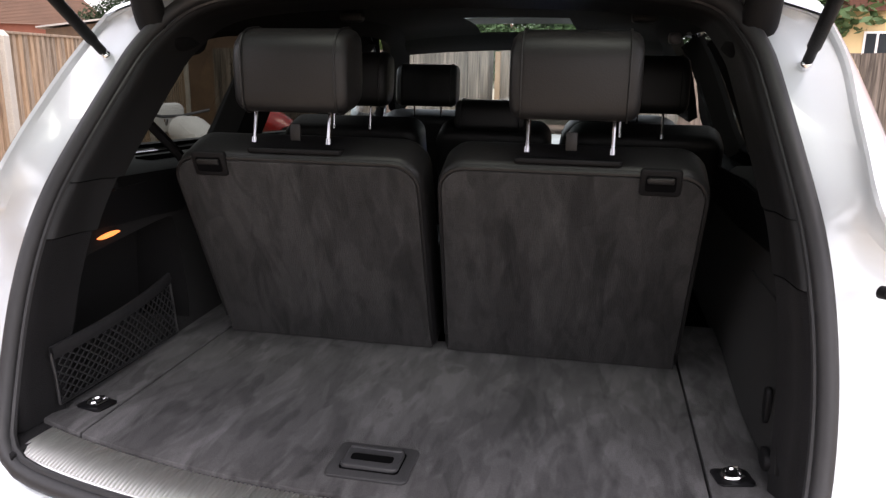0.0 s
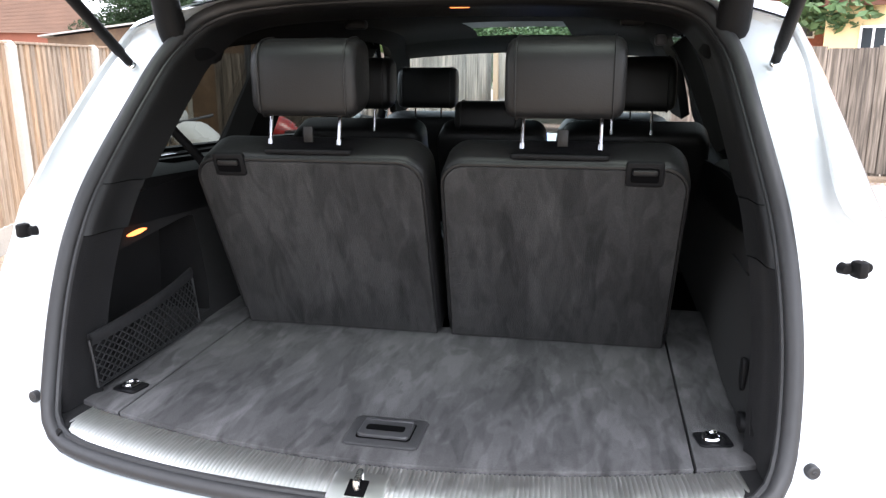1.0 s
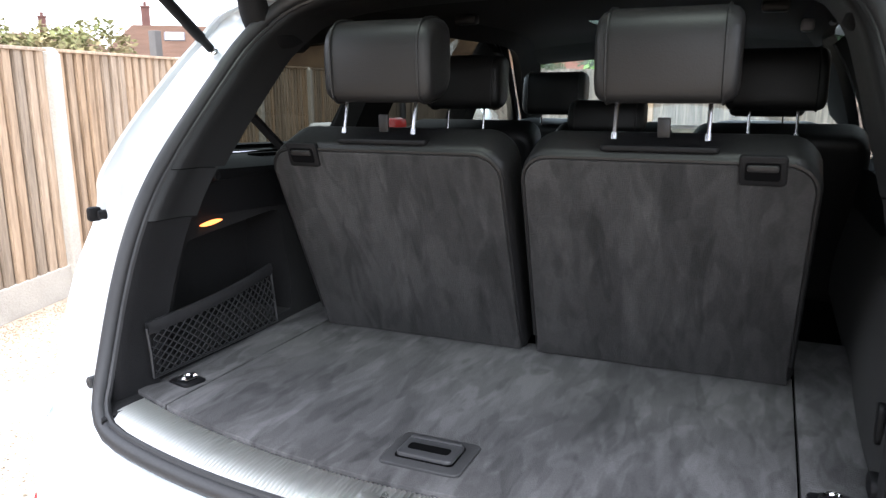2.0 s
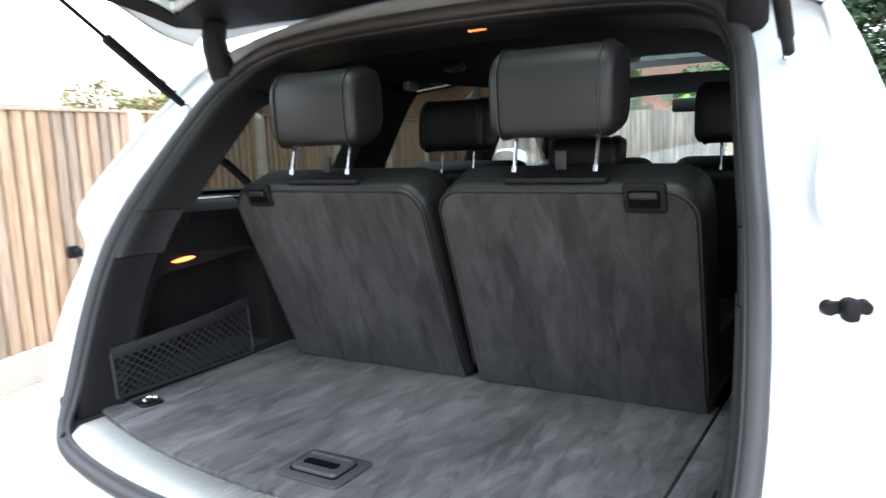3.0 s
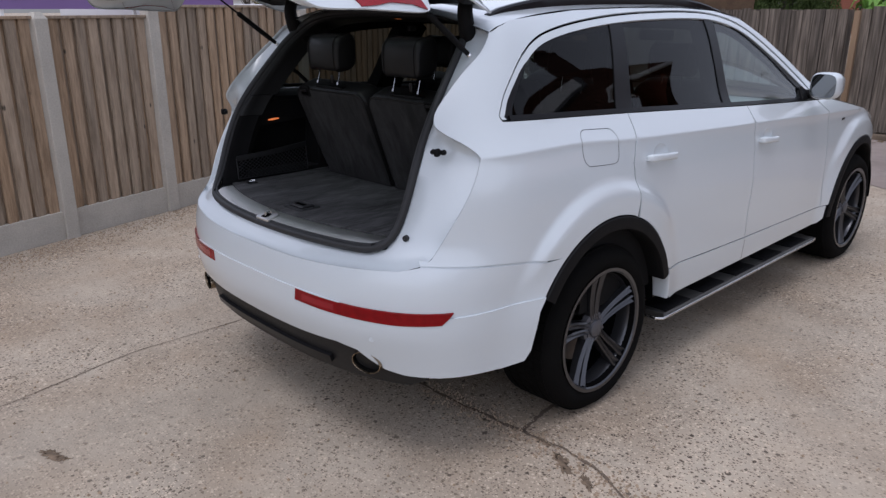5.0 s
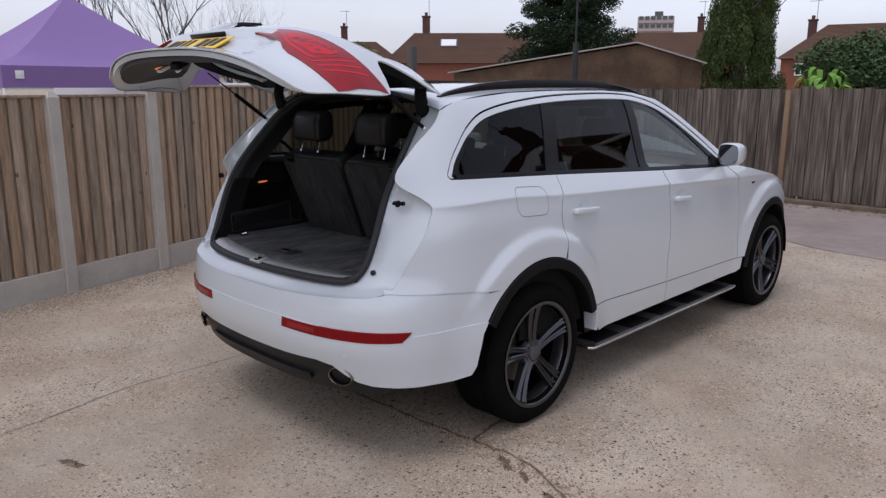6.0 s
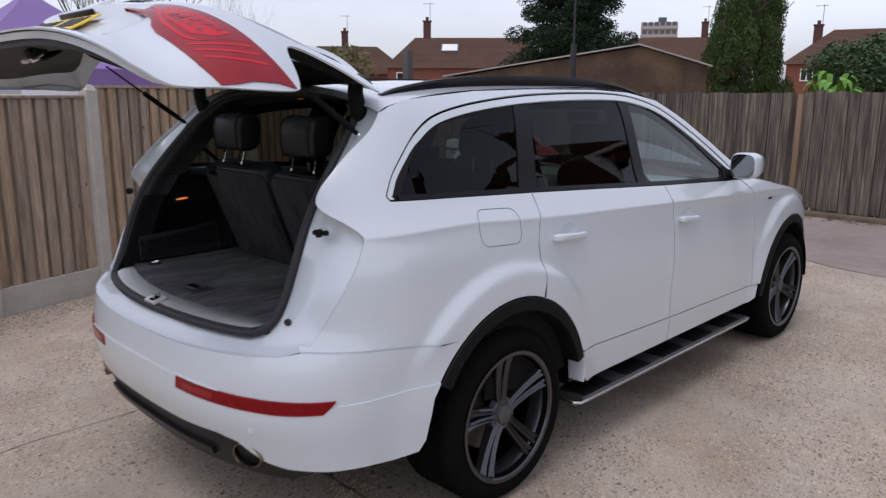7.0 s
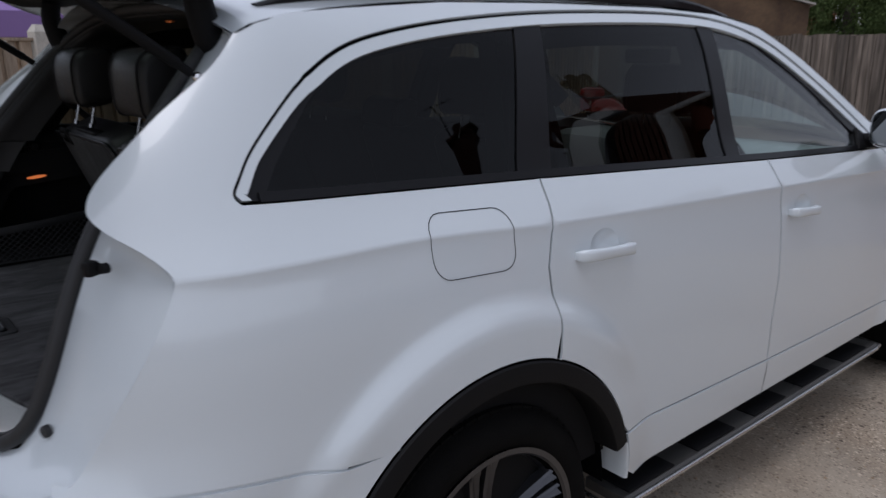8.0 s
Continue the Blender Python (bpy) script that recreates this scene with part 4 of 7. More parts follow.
for k in range(5):
    a = radians(72 * k + 47)
    part("wheel_bolt", revolve([(-.05, .008), (-.034, .008), (-.034, .001)], 8), GREYMETAL, first, move=Matrix.Translation((0, .052 * math.cos(a), .052 * math.sin(a))))
blocks = bmesh.new()
for row, (x0, x1) in enumerate(((-.268, -.232), (-.222, -.182), (-.172, -.132), (-.122, -.082), (-.072, -.036))):
    for k in range(60):
        a = 2 * math.pi * (k + .5 * (row % 2)) / 60
        h = .0755 * .47
        c = [(x, r * math.cos(a + t / .372), r * math.sin(a + t / .372)) for x, t, r in ((x0, -h / 2, .3745), (x1, -h / 2 + .006, .3745), (x1, h / 2 + .006, .3745), (x0, h / 2, .3745))]
        q = [blocks.verts.new(p) for p in c]
        low4 = [blocks.verts.new((p[0], p[1] * .97, p[2] * .97)) for p in c]
        blocks.faces.new(q)
        for i in range(4):
            blocks.faces.new((q[i], low4[i], low4[(i + 1) % 4], q[(i + 1) % 4]))
bmesh.ops.recalc_face_normals(blocks, faces=blocks.faces)
tagged(part("tread_pattern", blocks, TYRE, tyre_ob, smooth=False), kind="stuff")
first.matrix_basis = Matrix.Translation((.965, 0, .372)) @ Matrix.Rotation(radians(13), 4, "X")
copy_thing(first, Matrix.Translation((.955, 3.002, .372)) @ Matrix.Rotation(radians(40), 4, "X"))
copy_thing(first, Matrix.Translation((-.965, 0, .372)) @ Matrix.Rotation(radians(180), 4, "Z"))
copy_thing(first, Matrix.Translation((-.955, 3.002, .372)) @ Matrix.Rotation(radians(180), 4, "Z"))

# roof, rails, windscreen, bonnet
roof_mid = curve_of([(-.47, 1.710), (-.2, 1.728), (.3, 1.745), (.8, 1.75), (1.3, 1.738), (1.55, 1.70), (1.8, 1.62)])
side_top = curve_of(TOP)


def edge_of(y):
    z = side_top(y)
    return skin(uy(y, z), z)


def roof_pt(y, k, off=0.0):
    e = edge_of(y)
    z = e.z + (roof_mid(y) - e.z) * (1 - abs(k) ** 2.4)
    return Vector((e.x * k, y - 0.035 * (1 - k * k) * step01((-.1 - y) / .35), z + off))


ys = [-.462 + i * .0335 for i in range(61)]
ks = [-1 + i / 12 for i in range(25)]
verts, faces = [], []
for y in ys:
    for k in ks:
        verts.append(roof_pt(y, k))
for i in range(len(ys) - 1):
    for j in range(24):
        if 1.0 < (ys[i] + ys[i + 1]) / 2 < 1.46 and abs(ks[j] + ks[j + 1]) / 2 < .62:
            continue
        a = i * 25 + j
        faces.append((a, a + 1, a + 26, a + 25))
roof = mesh_part("roof", verts, faces, WHITE, car, "white roof with black rails")
sun_v = [roof_pt(y, k, .002) for y in np.linspace(.98, 1.48, 6) for k in np.linspace(-.66, .66, 9)]
mesh_part("sunroof_pane", sun_v, [(i * 9 + j, i * 9 + j + 1, i * 9 + j + 10, i * 9 + j + 9) for i in range(5) for j in range(8)], pane("green_roof_glass", (.035, .050, .044)), roof)
for s in (1, -1):
    rows = []
    for t in np.linspace(0, 1, 26):
        y = -.36 + 1.92 * t
        p = roof_pt(y, s * .84)
        lift = .036 * min(1, math.sin(math.pi * min(max(t, .002), .998)) ** .45 * 1.05)
        c = Vector((p.x, y, p.z + lift - .004))
        w, h = .017, max(.006, .011 * lift / .036)
        rows.append([(c.x - w, y, p.z - .006), (c.x - w, y, c.z - .2 * h), (c.x - w * .5, y, c.z + h), (c.x + w * .5, y, c.z + h), (c.x + w, y, c.z - .2 * h), (c.x + w, y, p.z - .006)])
    bm = loft(bmesh.new(), rows, cap=True)
    bmesh.ops.recalc_face_normals(bm, faces=bm.faces)
    part("roof_rail", bm, GLOSSB, roof, "black roof rail")
fin = [(0, 0), (.16, 0), (.13, .012), (.085, .05), (.055, .062), (.04, .058), (.02, .02)]
bm = slab([(x - .08, y) for x, y in fin], .022, .006)
part("roof_aerial", bm, WHITE, roof, "white fin aerial", move=Matrix.Translation((-.011, -.24, 1.722)) @ Matrix(((0, 0, 1, 0), (1, 0, 0, 0), (0, 1, 0, 0), (0, 0, 0, 1))))

wy = np.linspace(0, 1, 10)
wv = []
for t in wy:
    for k in np.linspace(-1, 1, 17):
        a, b = roof_pt(1.55, k), Vector((k * .74, 2.40 + .18 * (1 - k * k), 1.16 + .02 * (1 - k * k)))
        wv.append(a.lerp(b, t) + Vector((0, .03, .035)) * math.sin(math.pi * t) * (1 - .6 * abs(k)))
mesh_part("windscreen", wv, [(i * 17 + j, i * 17 + j + 1, i * 17 + j + 18, i * 17 + j + 17) for i in range(9) for j in range(16)], CLEAR, car, "clear windscreen")
fl = curve_of([(2.3, 1.185), (2.6, 1.14), (3.0, 1.065), (3.4, .960), (3.68, .85), (3.80, .76)])
hv = []
for y in np.linspace(2.36, 3.80, 16):
    e = skin(uy(y, fl(y)), fl(y))
    for k in np.linspace(-1, 1, 17):
        hv.append((e.x * k, y + .12 * (1 - k * k) * step01((y - 2.3) / 1.5), fl(y) + (.075 - .038 * (y - 2.4)) * (1 - abs(k) ** 2.6)))
mesh_part("bonnet", hv, [(i * 17 + j, i * 17 + j + 1, i * 17 + j + 18, i * 17 + j + 17) for i in range(15) for j in range(16)], WHITE, car, "white bonnet")
rows = []
for z in (.28, .4, .5, .62, .72, .79):
    e = min(.80, skin(uy(3.74, z), z).x)
    rows.append([(e * k, 3.74 + .24 * (1 - abs(k) ** 2.5) - .08 * step01((z - .6) / .2), z) for k in np.linspace(-1, 1, 17)])
bm = loft(bmesh.new(), rows)
bmesh.ops.recalc_face_normals(bm, faces=bm.faces)
part("front_bumper", bm, WHITE, car)

# door mirrors
for s in (1, -1):
    bm = bmesh.new()
    ov = []
    for y, k in ((1.925, .90), (1.94, 1.0), (2.0, 1.0), (2.07, .85), (2.115, .5), (2.125, .1)):
        ov.append([(s * (1.035 + .076 * k * math.copysign(abs(math.cos(a)) ** .6, math.cos(a))), y, 1.286 + .074 * k * math.copysign(abs(math.sin(a)) ** .6, math.sin(a))) for a in np.linspace(0, 2 * math.pi, 29)[:-1]])
    loft(bm, ov, ring=True)
    bmesh.ops.recalc_face_normals(bm, faces=bm.faces)
    mirror = part("door_mirror", bm, WHITE, front_doors[0 if s > 0 else 1], "white door mirror housing")
    face = [(s * (1.035 + .069 * math.copysign(abs(math.cos(a)) ** .6, math.cos(a))), 1.932, 1.286 + .067 * math.copysign(abs(math.sin(a)) ** .6, math.sin(a))) for a in np.linspace(0, 2 * math.pi, 29)[:-1]]
    bm = bmesh.new()
    bm.faces.new([bm.verts.new(p) for p in face])
    bmesh.ops.recalc_face_normals(bm, faces=bm.faces)
    bmesh.ops.rotate(bm, cent=(s * 1.035, 1.932, 1.292), matrix=Matrix.Rotation(radians(9), 3, "X"), verts=bm.verts)
    part("mirror_glass", bm, MIRROR, front_doors[0 if s > 0 else 1], "silvered mirror glass", smooth=False)
    part("mirror_arm", tubed([(s * .86, 2.10, 1.215), (s * .95, 2.08, 1.225), (s * 1.02, 2.06, 1.245)], .028, 10), BLACK, front_doors[0 if s > 0 else 1])
    tri = [skin(uy(y, z), z, -.004) for y, z in ((1.99, 1.20), (2.18, 1.19), (2.05, 1.27))]
    mesh_part("mirror_base", [(s * p.x, p.y, p.z) for p in tri] + [(s * (p.x + .012), p.y, p.z) for p in tri], [(3, 4, 5), (0, 1, 4, 3), (1, 2, 5, 4), (2, 0, 3, 5)], BLACK, front_doors[0 if s > 0 else 1], smooth=False)
p = skin(uy(2.62, 1.03), 1.03, .001)
part("wing_badge", boxed((p.x, p.y, p.z), (.004, .05, .014), .001), GLOSSB, fenders[0])

# ---- the tailgate opening ----
ap = curve_of([(.80, -.945), (.918, -.891), (1.224, -.765), (1.53, -.525), (1.64, -.42), (1.70, -.36)])


def opening(x, z):
    bow = .12 if z < .95 else max(.03, .12 - .15 * (z - .95))
    return ap(z) - bow * max(0.0, 1 - (x / .68) ** 2)


AP = [(0, .850), (.2, .849), (.35, .848), (.47, .848), (.56, .850), (.61, .860), (.648, .886), (.667, .925), (.676, .98), (.68, 1.06), (.678, 1.14), (.672, 1.22), (.662, 1.30), (.648, 1.37), (.633, 1.44), (.62, 1.50), (.605, 1.56), (.58, 1.61), (.545, 1.652), (.48, 1.68), (.36, 1.695), (.18, 1.703), (0, 1.705)]
AP = spline(AP, 4)


def by_angle(line, n, c=(0.0, 1.25)):
    """Resamples a half line (right side, from bottom to top) at even angles."""
    a = [math.atan2(p[2] - c[1], p[0] - c[0]) for p in line]
    t = np.linspace(-math.pi / 2, math.pi / 2, n)
    order = np.argsort(a)
    a = np.array(a)[order]
    q = np.array(line)[order]
    return [tuple(np.interp(v, a, q[:, i]) for i in range(3)) for v in t]


NA = 150
seal_half = by_angle([(x, opening(x, z), z) for x, z in AP], NA)
shut3 = [tuple(skin(ux(x, z), z - .006, .0008)) for x, z in bottom_line] + [tuple(skin(uy(y, z), z, -.006)) for y, z in spline(SHUT, 4)]
shut3 += [tuple(roof_pt(-.462, k, -.004)) for k in (1.0, .95, .85, .7, .5, .25, 0.0)]
shut_half = by_angle(shut3, NA)


def whole(h):
    return h + [(-x, y, z) for x, y, z in h[::-1][1:-1]]


def blend(a, b, k, push=0.0):
    return [tuple(np.array(p) * (1 - k) + np.array(q) * k + np.array((0, push, 0))) for p, q in zip(a, b)]


def shrunk(h, d, push):
    """The opening's line moved towards its middle by d and forwards by push."""
    out = []
    for i, p in enumerate(h):
        a, b = h[max(i - 1, 0)], h[min(i + 1, len(h) - 1)]
        t = Vector((b[0] - a[0], 0, b[2] - a[2])).normalized()
        n = Vector((-t.z, 0, t.x))
        x = p[0] + n.x * d
        out.append((max(x, 0.0) if 0 < i < len(h) - 1 else 0.0, p[1] + push, p[2] + n.z * d))
    return out


flange = [blend(shut_half, seal_half, 0), blend(shut_half, seal_half, .04, .016), blend(shut_half, seal_half, .30, .022), blend(shut_half, seal_half, .62, .014), blend(shut_half, seal_half, 1.0, .006), shrunk(seal_half, .022, .010)]
bm = loft(bmesh.new(), [whole(h) for h in flange], ring=True)
bmesh.ops.recalc_face_normals(bm, faces=bm.faces)
opening_frame = part("tailgate_opening", bm, WHITE, car, "white painted body frame round the boot opening")


seal_path = whole(shrunk(seal_half, .015, -.006))
bm = bmesh.new()
tube(bm, seal_path[::2], .0150, 12, closed=True)
part("boot_seal", bm, RUBBER, opening_frame, "grey-black rubber seal round the boot opening")
bm = bmesh.new()
tube(bm, whole(shrunk(seal_half, .029, .002))[::2], .0065, 8, closed=True)
part("seal_lip", bm, RUBBER, opening_frame)
def trim_loops(back):
    loops_ = [shrunk(seal_half, d, p) for d, p in ((.033, .001), (.040, .006), (.045, .018), (.047, .045), (.050, .075), (.061, back))]
    return [[(x, y, max(z, .898)) for x, y, z in lp] for lp in loops_]


def first_above(h):
    return next(i for i, p in enumerate(seal_half) if p[2] > h)


low_from, edge_to, mid_to = first_above(.928), first_above(1.212), first_above(1.308)
for s in (1, -1):
    for name, material, a, b, back, text in (("pillar_trim", TRIM, mid_to, NA, .13, "dark grey plastic pillar trim"), ("lower_pillar_trim", TRIM, edge_to, mid_to + 1, .11, "dark grey plastic lower pillar trim"), ("side_edge_trim", EDGEPILE, low_from, edge_to + 1, .095, "dark carpeted edge of the boot side")):
        rows = [[(s * x, y, z) for x, y, z in lp[a:b]] for lp in trim_loops(back)]
        if material is EDGEPILE:
            rows = [[(r[0][0], r[0][1] - .012, .893)] + r for r in rows]
        bm = loft(bmesh.new(), rows)
        bmesh.ops.recalc_face_normals(bm, faces=bm.faces)
        part(name, bm, material, car, text)
    for k in (edge_to, mid_to):
        part("trim_joint", tubed([(s * lp[k][0], lp[k][1], lp[k][2]) for lp in trim_loops(.10)], .0012, 6), GAPSHADE, car)
    # buffer, plug, strut, hinge
    buf = bmesh.new()
    box(buf, (0, 0, 0), (.050, .012, .016), .005)
    box(buf, (0, -.012, 0), (.019, .026, .028), .006)
    for ear in (-1, 1):
        bmesh.ops.create_cone(buf, cap_ends=True, segments=14, radius1=.010, radius2=.008, depth=.014, matrix=Matrix.Translation((ear * .020, -.003, 0)) @ Matrix.Rotation(radians(90), 4, 'X'))
    part("gate_buffer", buf, BLACK, opening_frame, "black rubber gate buffer", move=Matrix.Translation((s * .752, -.775, 1.222)) @ Matrix.Rotation(radians(s * 25), 4, "Z"))
    plug = revolve([(.0035, .001), (.004, .003), (.0025, .004), (.003, .009), (.001, .0115), (-.01, .0118)], 18)
    part("body_plug", plug, RUBBER, opening_frame, move=Matrix.Translation((s * .698, -.888, .918)) @ Matrix.Rotation(radians(-90 + s * 18), 4, "Z"))
    lo, hi = Vector((s * .655, -.524, 1.535)), Vector((s * .650, -.885, 1.794))
    bm = bmesh.new()
    tube(bm, [lo.lerp(hi, .03), lo.lerp(hi, .10), lo.lerp(hi, .11), lo.lerp(hi, .55), lo.lerp(hi, .56)], [.009, .009, .0115, .0115, .007], 12)
    tube(bm, [lo.lerp(hi, .55), hi], .0042, 8)
    strut = part("gas_strut", bm, BLACK, car, "black tailgate gas strut")
    bm = bmesh.new()
    bmesh.ops.create_uvsphere(bm, u_segments=14, v_segments=8, radius=.011, matrix=Matrix.Translation(lo))
    part("ball_joint", bm, CHROME, strut)
    arm = spline([(s * .572, -.33, 1.575), (s * .578, -.41, 1.570), (s * .585, -.458, 1.60), (s * .588, -.476, 1.65), (s * .588, -.482, 1.69), (s * .585, -.475, 1.725)], 4)
    part("hinge_arm", tubed(arm, [.036 - .009 * i / (len(arm) - 1) for i in range(len(arm))], 12), BLACK, car, "black covered tailgate hinge")
bm = bmesh.new()
bm.free()

# ---- the tailgate itself, closed form, then swung up ----
SHUTF = flank(spline(SHUT, 4))
gate_half = GBOT[1:] + SHUTF[1:] + [(ux(.60, 1.645), 1.645), (ux(.5, 1.668), 1.668), (ux(.35, 1.685), 1.685), (ux(.18, 1.695), 1.695)]
gate_line = [(0, .803)] + gate_half + [(0, 1.698)] + [(-u, z) for u, z in gate_half[::-1]]
gate_line = inset(dense(gate_line, 0.02), 0.004)
GLASS_H = [(0, 1.268), (.25, 1.270), (.42, 1.275), (.526, 1.283), (.60, 1.296), (.645, 1.320), (.672, 1.365), (.676, 1.40), (.668, 1.46), (.645, 1.535), (.615, 1.585), (.4, 1.60), (0, 1.605)]
GLASS_H = [(ux(x, z), z) for x, z in spline(GLASS_H, 3)]
glass_line = GLASS_H + [(-u, z) for u, z in GLASS_H[::-1][1:-1]]


def gate_form(u, z, off=0.0):
    p = skin(u, z, off)
    k = step01((.54 - abs(p.x)) / .07) * step01((z - .862) / .03) * step01((1.062 - z) / .018)
    lip = .012 * step01((z - 1.045) / .02) * step01((1.16 - z) / .08) * step01((.5 - abs(p.x)) / .1)
    return Vector((p.x, p.y + .024 * k - lip, p.z))


gate = panel("tailgate", gate_line, WHITE, car, holes=[glass_line], form=gate_form, move=GATE, grid=0.035, label="white tailgate raised open")[0]
panel("rear_window", inset(dense(glass_line, 0.03), .002), REARGLASS, gate, off=-.004, thick=0, move=GATE, grid=0.06, label="dark tinted rear window")
panel("window_border", inset(dense(glass_line, 0.03), -.012), GLOSSB, gate, holes=[inset(dense(glass_line, 0.03), .03)], off=-.007, thick=.004, move=GATE, label="black border of the rear window")
for s in (1, -1):
    L = [(.372, 1.052), (.40, 1.10), (.443, 1.138), (.50, 1.163), (.60, 1.178), (.70, 1.188), (.80, 1.193), (.858, 1.196), (.862, 1.15), (.862, 1.08), (.860, 1.03), (.855, .988), (.80, .983), (.72, .983), (.64, .986), (.60, 1.0), (.555, 1.032), (.50, 1.044), (.44, 1.048)]
    LL = [(ux(x, z) if x < .80 else min(ux(x, z), uy({1.196: -.694, 1.193: -.76, 1.15: -.715, 1.08: -.753, 1.03: -.783, .988: -.812, .983: -.86}.get(z, -.8), z)), z) for x, z in L]
    lamp = panel("tail_lamp", dense(LL, .02), DARKRED, gate, off=.004, thick=.009, sides=(s,), move=GATE, label="dark red wraparound tail lamp with bright light guides")[0]
    for a in (0, 1, 2):
        x0 = .775 + .024 * a
        bar = [(ux(x0 - .045, 1.0), 1.01), (ux(x0 - .038, 1.0), 1.01), (ux(x0 + .007, 1.16), 1.165), (ux(x0, 1.16), 1.165)]
        panel("light_guide", bar, BRIGHTRED, lamp, off=.0044, thick=.0004, sides=(s,), move=GATE, grid=.03)
    curve = spline([(.44, 1.095), (.50, 1.085), (.56, 1.05), (.62, 1.028), (.70, 1.022), (.735, 1.05), (.755, 1.12), (.765, 1.16)], 4)
    band2 = [(ux(x, z), z) for x, z in curve] + [(ux(x + .003, z + .013), z + .013) for x, z in curve[::-1]]
    panel("light_guide", band2, BRIGHTRED, lamp, off=.0044, thick=.0004, sides=(s,), move=GATE, grid=.03, gap=.02)
    panel("inner_lens", [(ux(x, z), z) for x, z in ((.52, 1.09), (.60, 1.055), (.70, 1.05), (.735, 1.10), (.73, 1.15), (.6, 1.15), (.5, 1.135))], REDLENS, lamp, off=.0042, thick=.0002, sides=(s,), move=GATE)
    for k in range(5):
        x0, z0 = .565 + .032 * k, 1.078 + .011 * k
        cell = [(ux(x, z), z) for x, z in ((x0, z0), (x0 + .018, z0 + .004), (x0 + .022, z0 + .028), (x0 + .004, z0 + .024))]
        panel("led_cell", cell, DARKRED, lamp, off=.0046, thick=.0003, sides=(s,), move=GATE, grid=.03)
yp = float(gate_form(0, .97).y)
plate = part("number_plate", boxed((0, yp - .010, .968), (.52, .006, .112), .003), PLATE, gate, "yellow rear number plate", move=GATE)
for i, x in enumerate((-.205, -.145, -.085, -.035, .075, .14, .205)):
    part("print_bar", boxed((x, yp - .0145, .968), (.022 if i in (2, 3) else .042, .003, .074), .001), INK, plate, move=GATE)
part("plate_foot", boxed((0, yp - .010, .903), (.36, .006, .018), .002), INK, plate, move=GATE)
yb = float(gate_form(0, 1.125).y)
bm = slab(rounded(.20, .052, .024), .006, .002, m=Matrix.Translation((0, yb - .002, 1.135)) @ Matrix.Rotation(radians(90), 4, "X"))
part("badge", bm, CHROME, gate, "plain chrome badge", move=GATE)
part("small_badge", boxed((.47, float(gate_form(ux(.47, .915), .915).y) - .003, .92), (.075, .004, .022), .0015), CHROME, gate, move=GATE)
part("small_badge", boxed((-.47, float(gate_form(ux(.47, .93), .93).y) - .003, .935), (.06, .004, .028), .0015), CHROME, gate, move=GATE)
part("gate_grip", boxed((0, yp - .012, 1.047), (.30, .03, .012), .004), GLOSSB, gate, move=GATE)
# spoiler
xs = np.linspace(-.655, .655, 33)
tops, lips, unders, backs = [], [], [], []
for x in xs:
    k = abs(x) / .655
    y0, z0 = -.455 - .01 * (1 - k * k), 1.707 - .066 * k ** 2.2
    tops.append((x, y0, z0))
    lips.append((x * .985, -.655 + .10 * k ** 3, 1.668 - .075 * k ** 3))
    unders.append((x * .985, -.645 + .10 * k ** 3, 1.655 - .075 * k ** 3))
    backs.append((x * .97, -.612 + .07 * k ** 3, 1.588 - .03 * k ** 2))
mids = [tuple((np.array(a) + np.array(b)) / 2 + np.array((0, 0, .008))) for a, b in zip(tops, lips)]
bm = loft(bmesh.new(), [tops, mids, lips, unders])
bmesh.ops.recalc_face_normals(bm, faces=bm.faces)
part("spoiler", bm, WHITE, gate, "white roof spoiler over the rear window", move=GATE)
ins = [tuple(np.array(a) + np.array((0, .02, .004))) for a in unders]
bm = loft(bmesh.new(), [unders, [tuple(np.array(a) + np.array((0, .012, -.004))) for a in unders], backs])
bmesh.ops.recalc_face_normals(bm, faces=bm.faces)
under = part("spoiler_underside", bm, GLOSSB, gate, "gloss black underside of the spoiler", move=GATE)
part("brake_light", boxed((0, -.640, 1.640), (.30, .012, .012), .003), DARKRED, gate, "high red brake light", move=GATE)
# wiper
wy0 = float(skin(0, 1.30).y) - .02
bm = tube(bmesh.new(), [(-.30, wy0 + .02, 1.285), (-.28, wy0 - .005, 1.30), (-.1, wy0 - .012, 1.29), (.06, wy0 - .004, 1.283)], [.016, .013, .010, .007], 8)
part("rear_wiper", bm, BLACK, gate, "black rear wiper", move=GATE)
# inside of the gate
in_half = [(0, .835), (.3, .838), (.55, .85), (.68, .875), (.75, .94), (.785, 1.05), (.79, 1.13), (.775, 1.20), (.69, 1.243), (.4, 1.25), (0, 1.252)]
in_half = [(ux(x, z), z) for x, z in spline(in_half, 3)]


def inner_form(u, z, off=0.0):
    p = skin(u, z, off)
    dome = .03 * step01((z - .86) / .08) * step01((1.24 - z) / .05) * step01((.72 - abs(p.x)) / .1)
    return Vector((p.x, p.y + dome + (.0 if off else 0), p.z))


inner = panel("gate_trim", in_half + [(-u, z) for u, z in in_half[::-1][1:-1]], GATETRIM, gate, off=-.055, thick=-.03, form=inner_form, move=GATE, label="dark grey inner trim of the tailgate")[0]


def trim_form(u, z, off=0.0):
    """Closer to the outer skin towards the top edge, where the gate is thin."""
    return skin(u, z, off * (1 - .72 * step01((z - 1.57) / .08)))


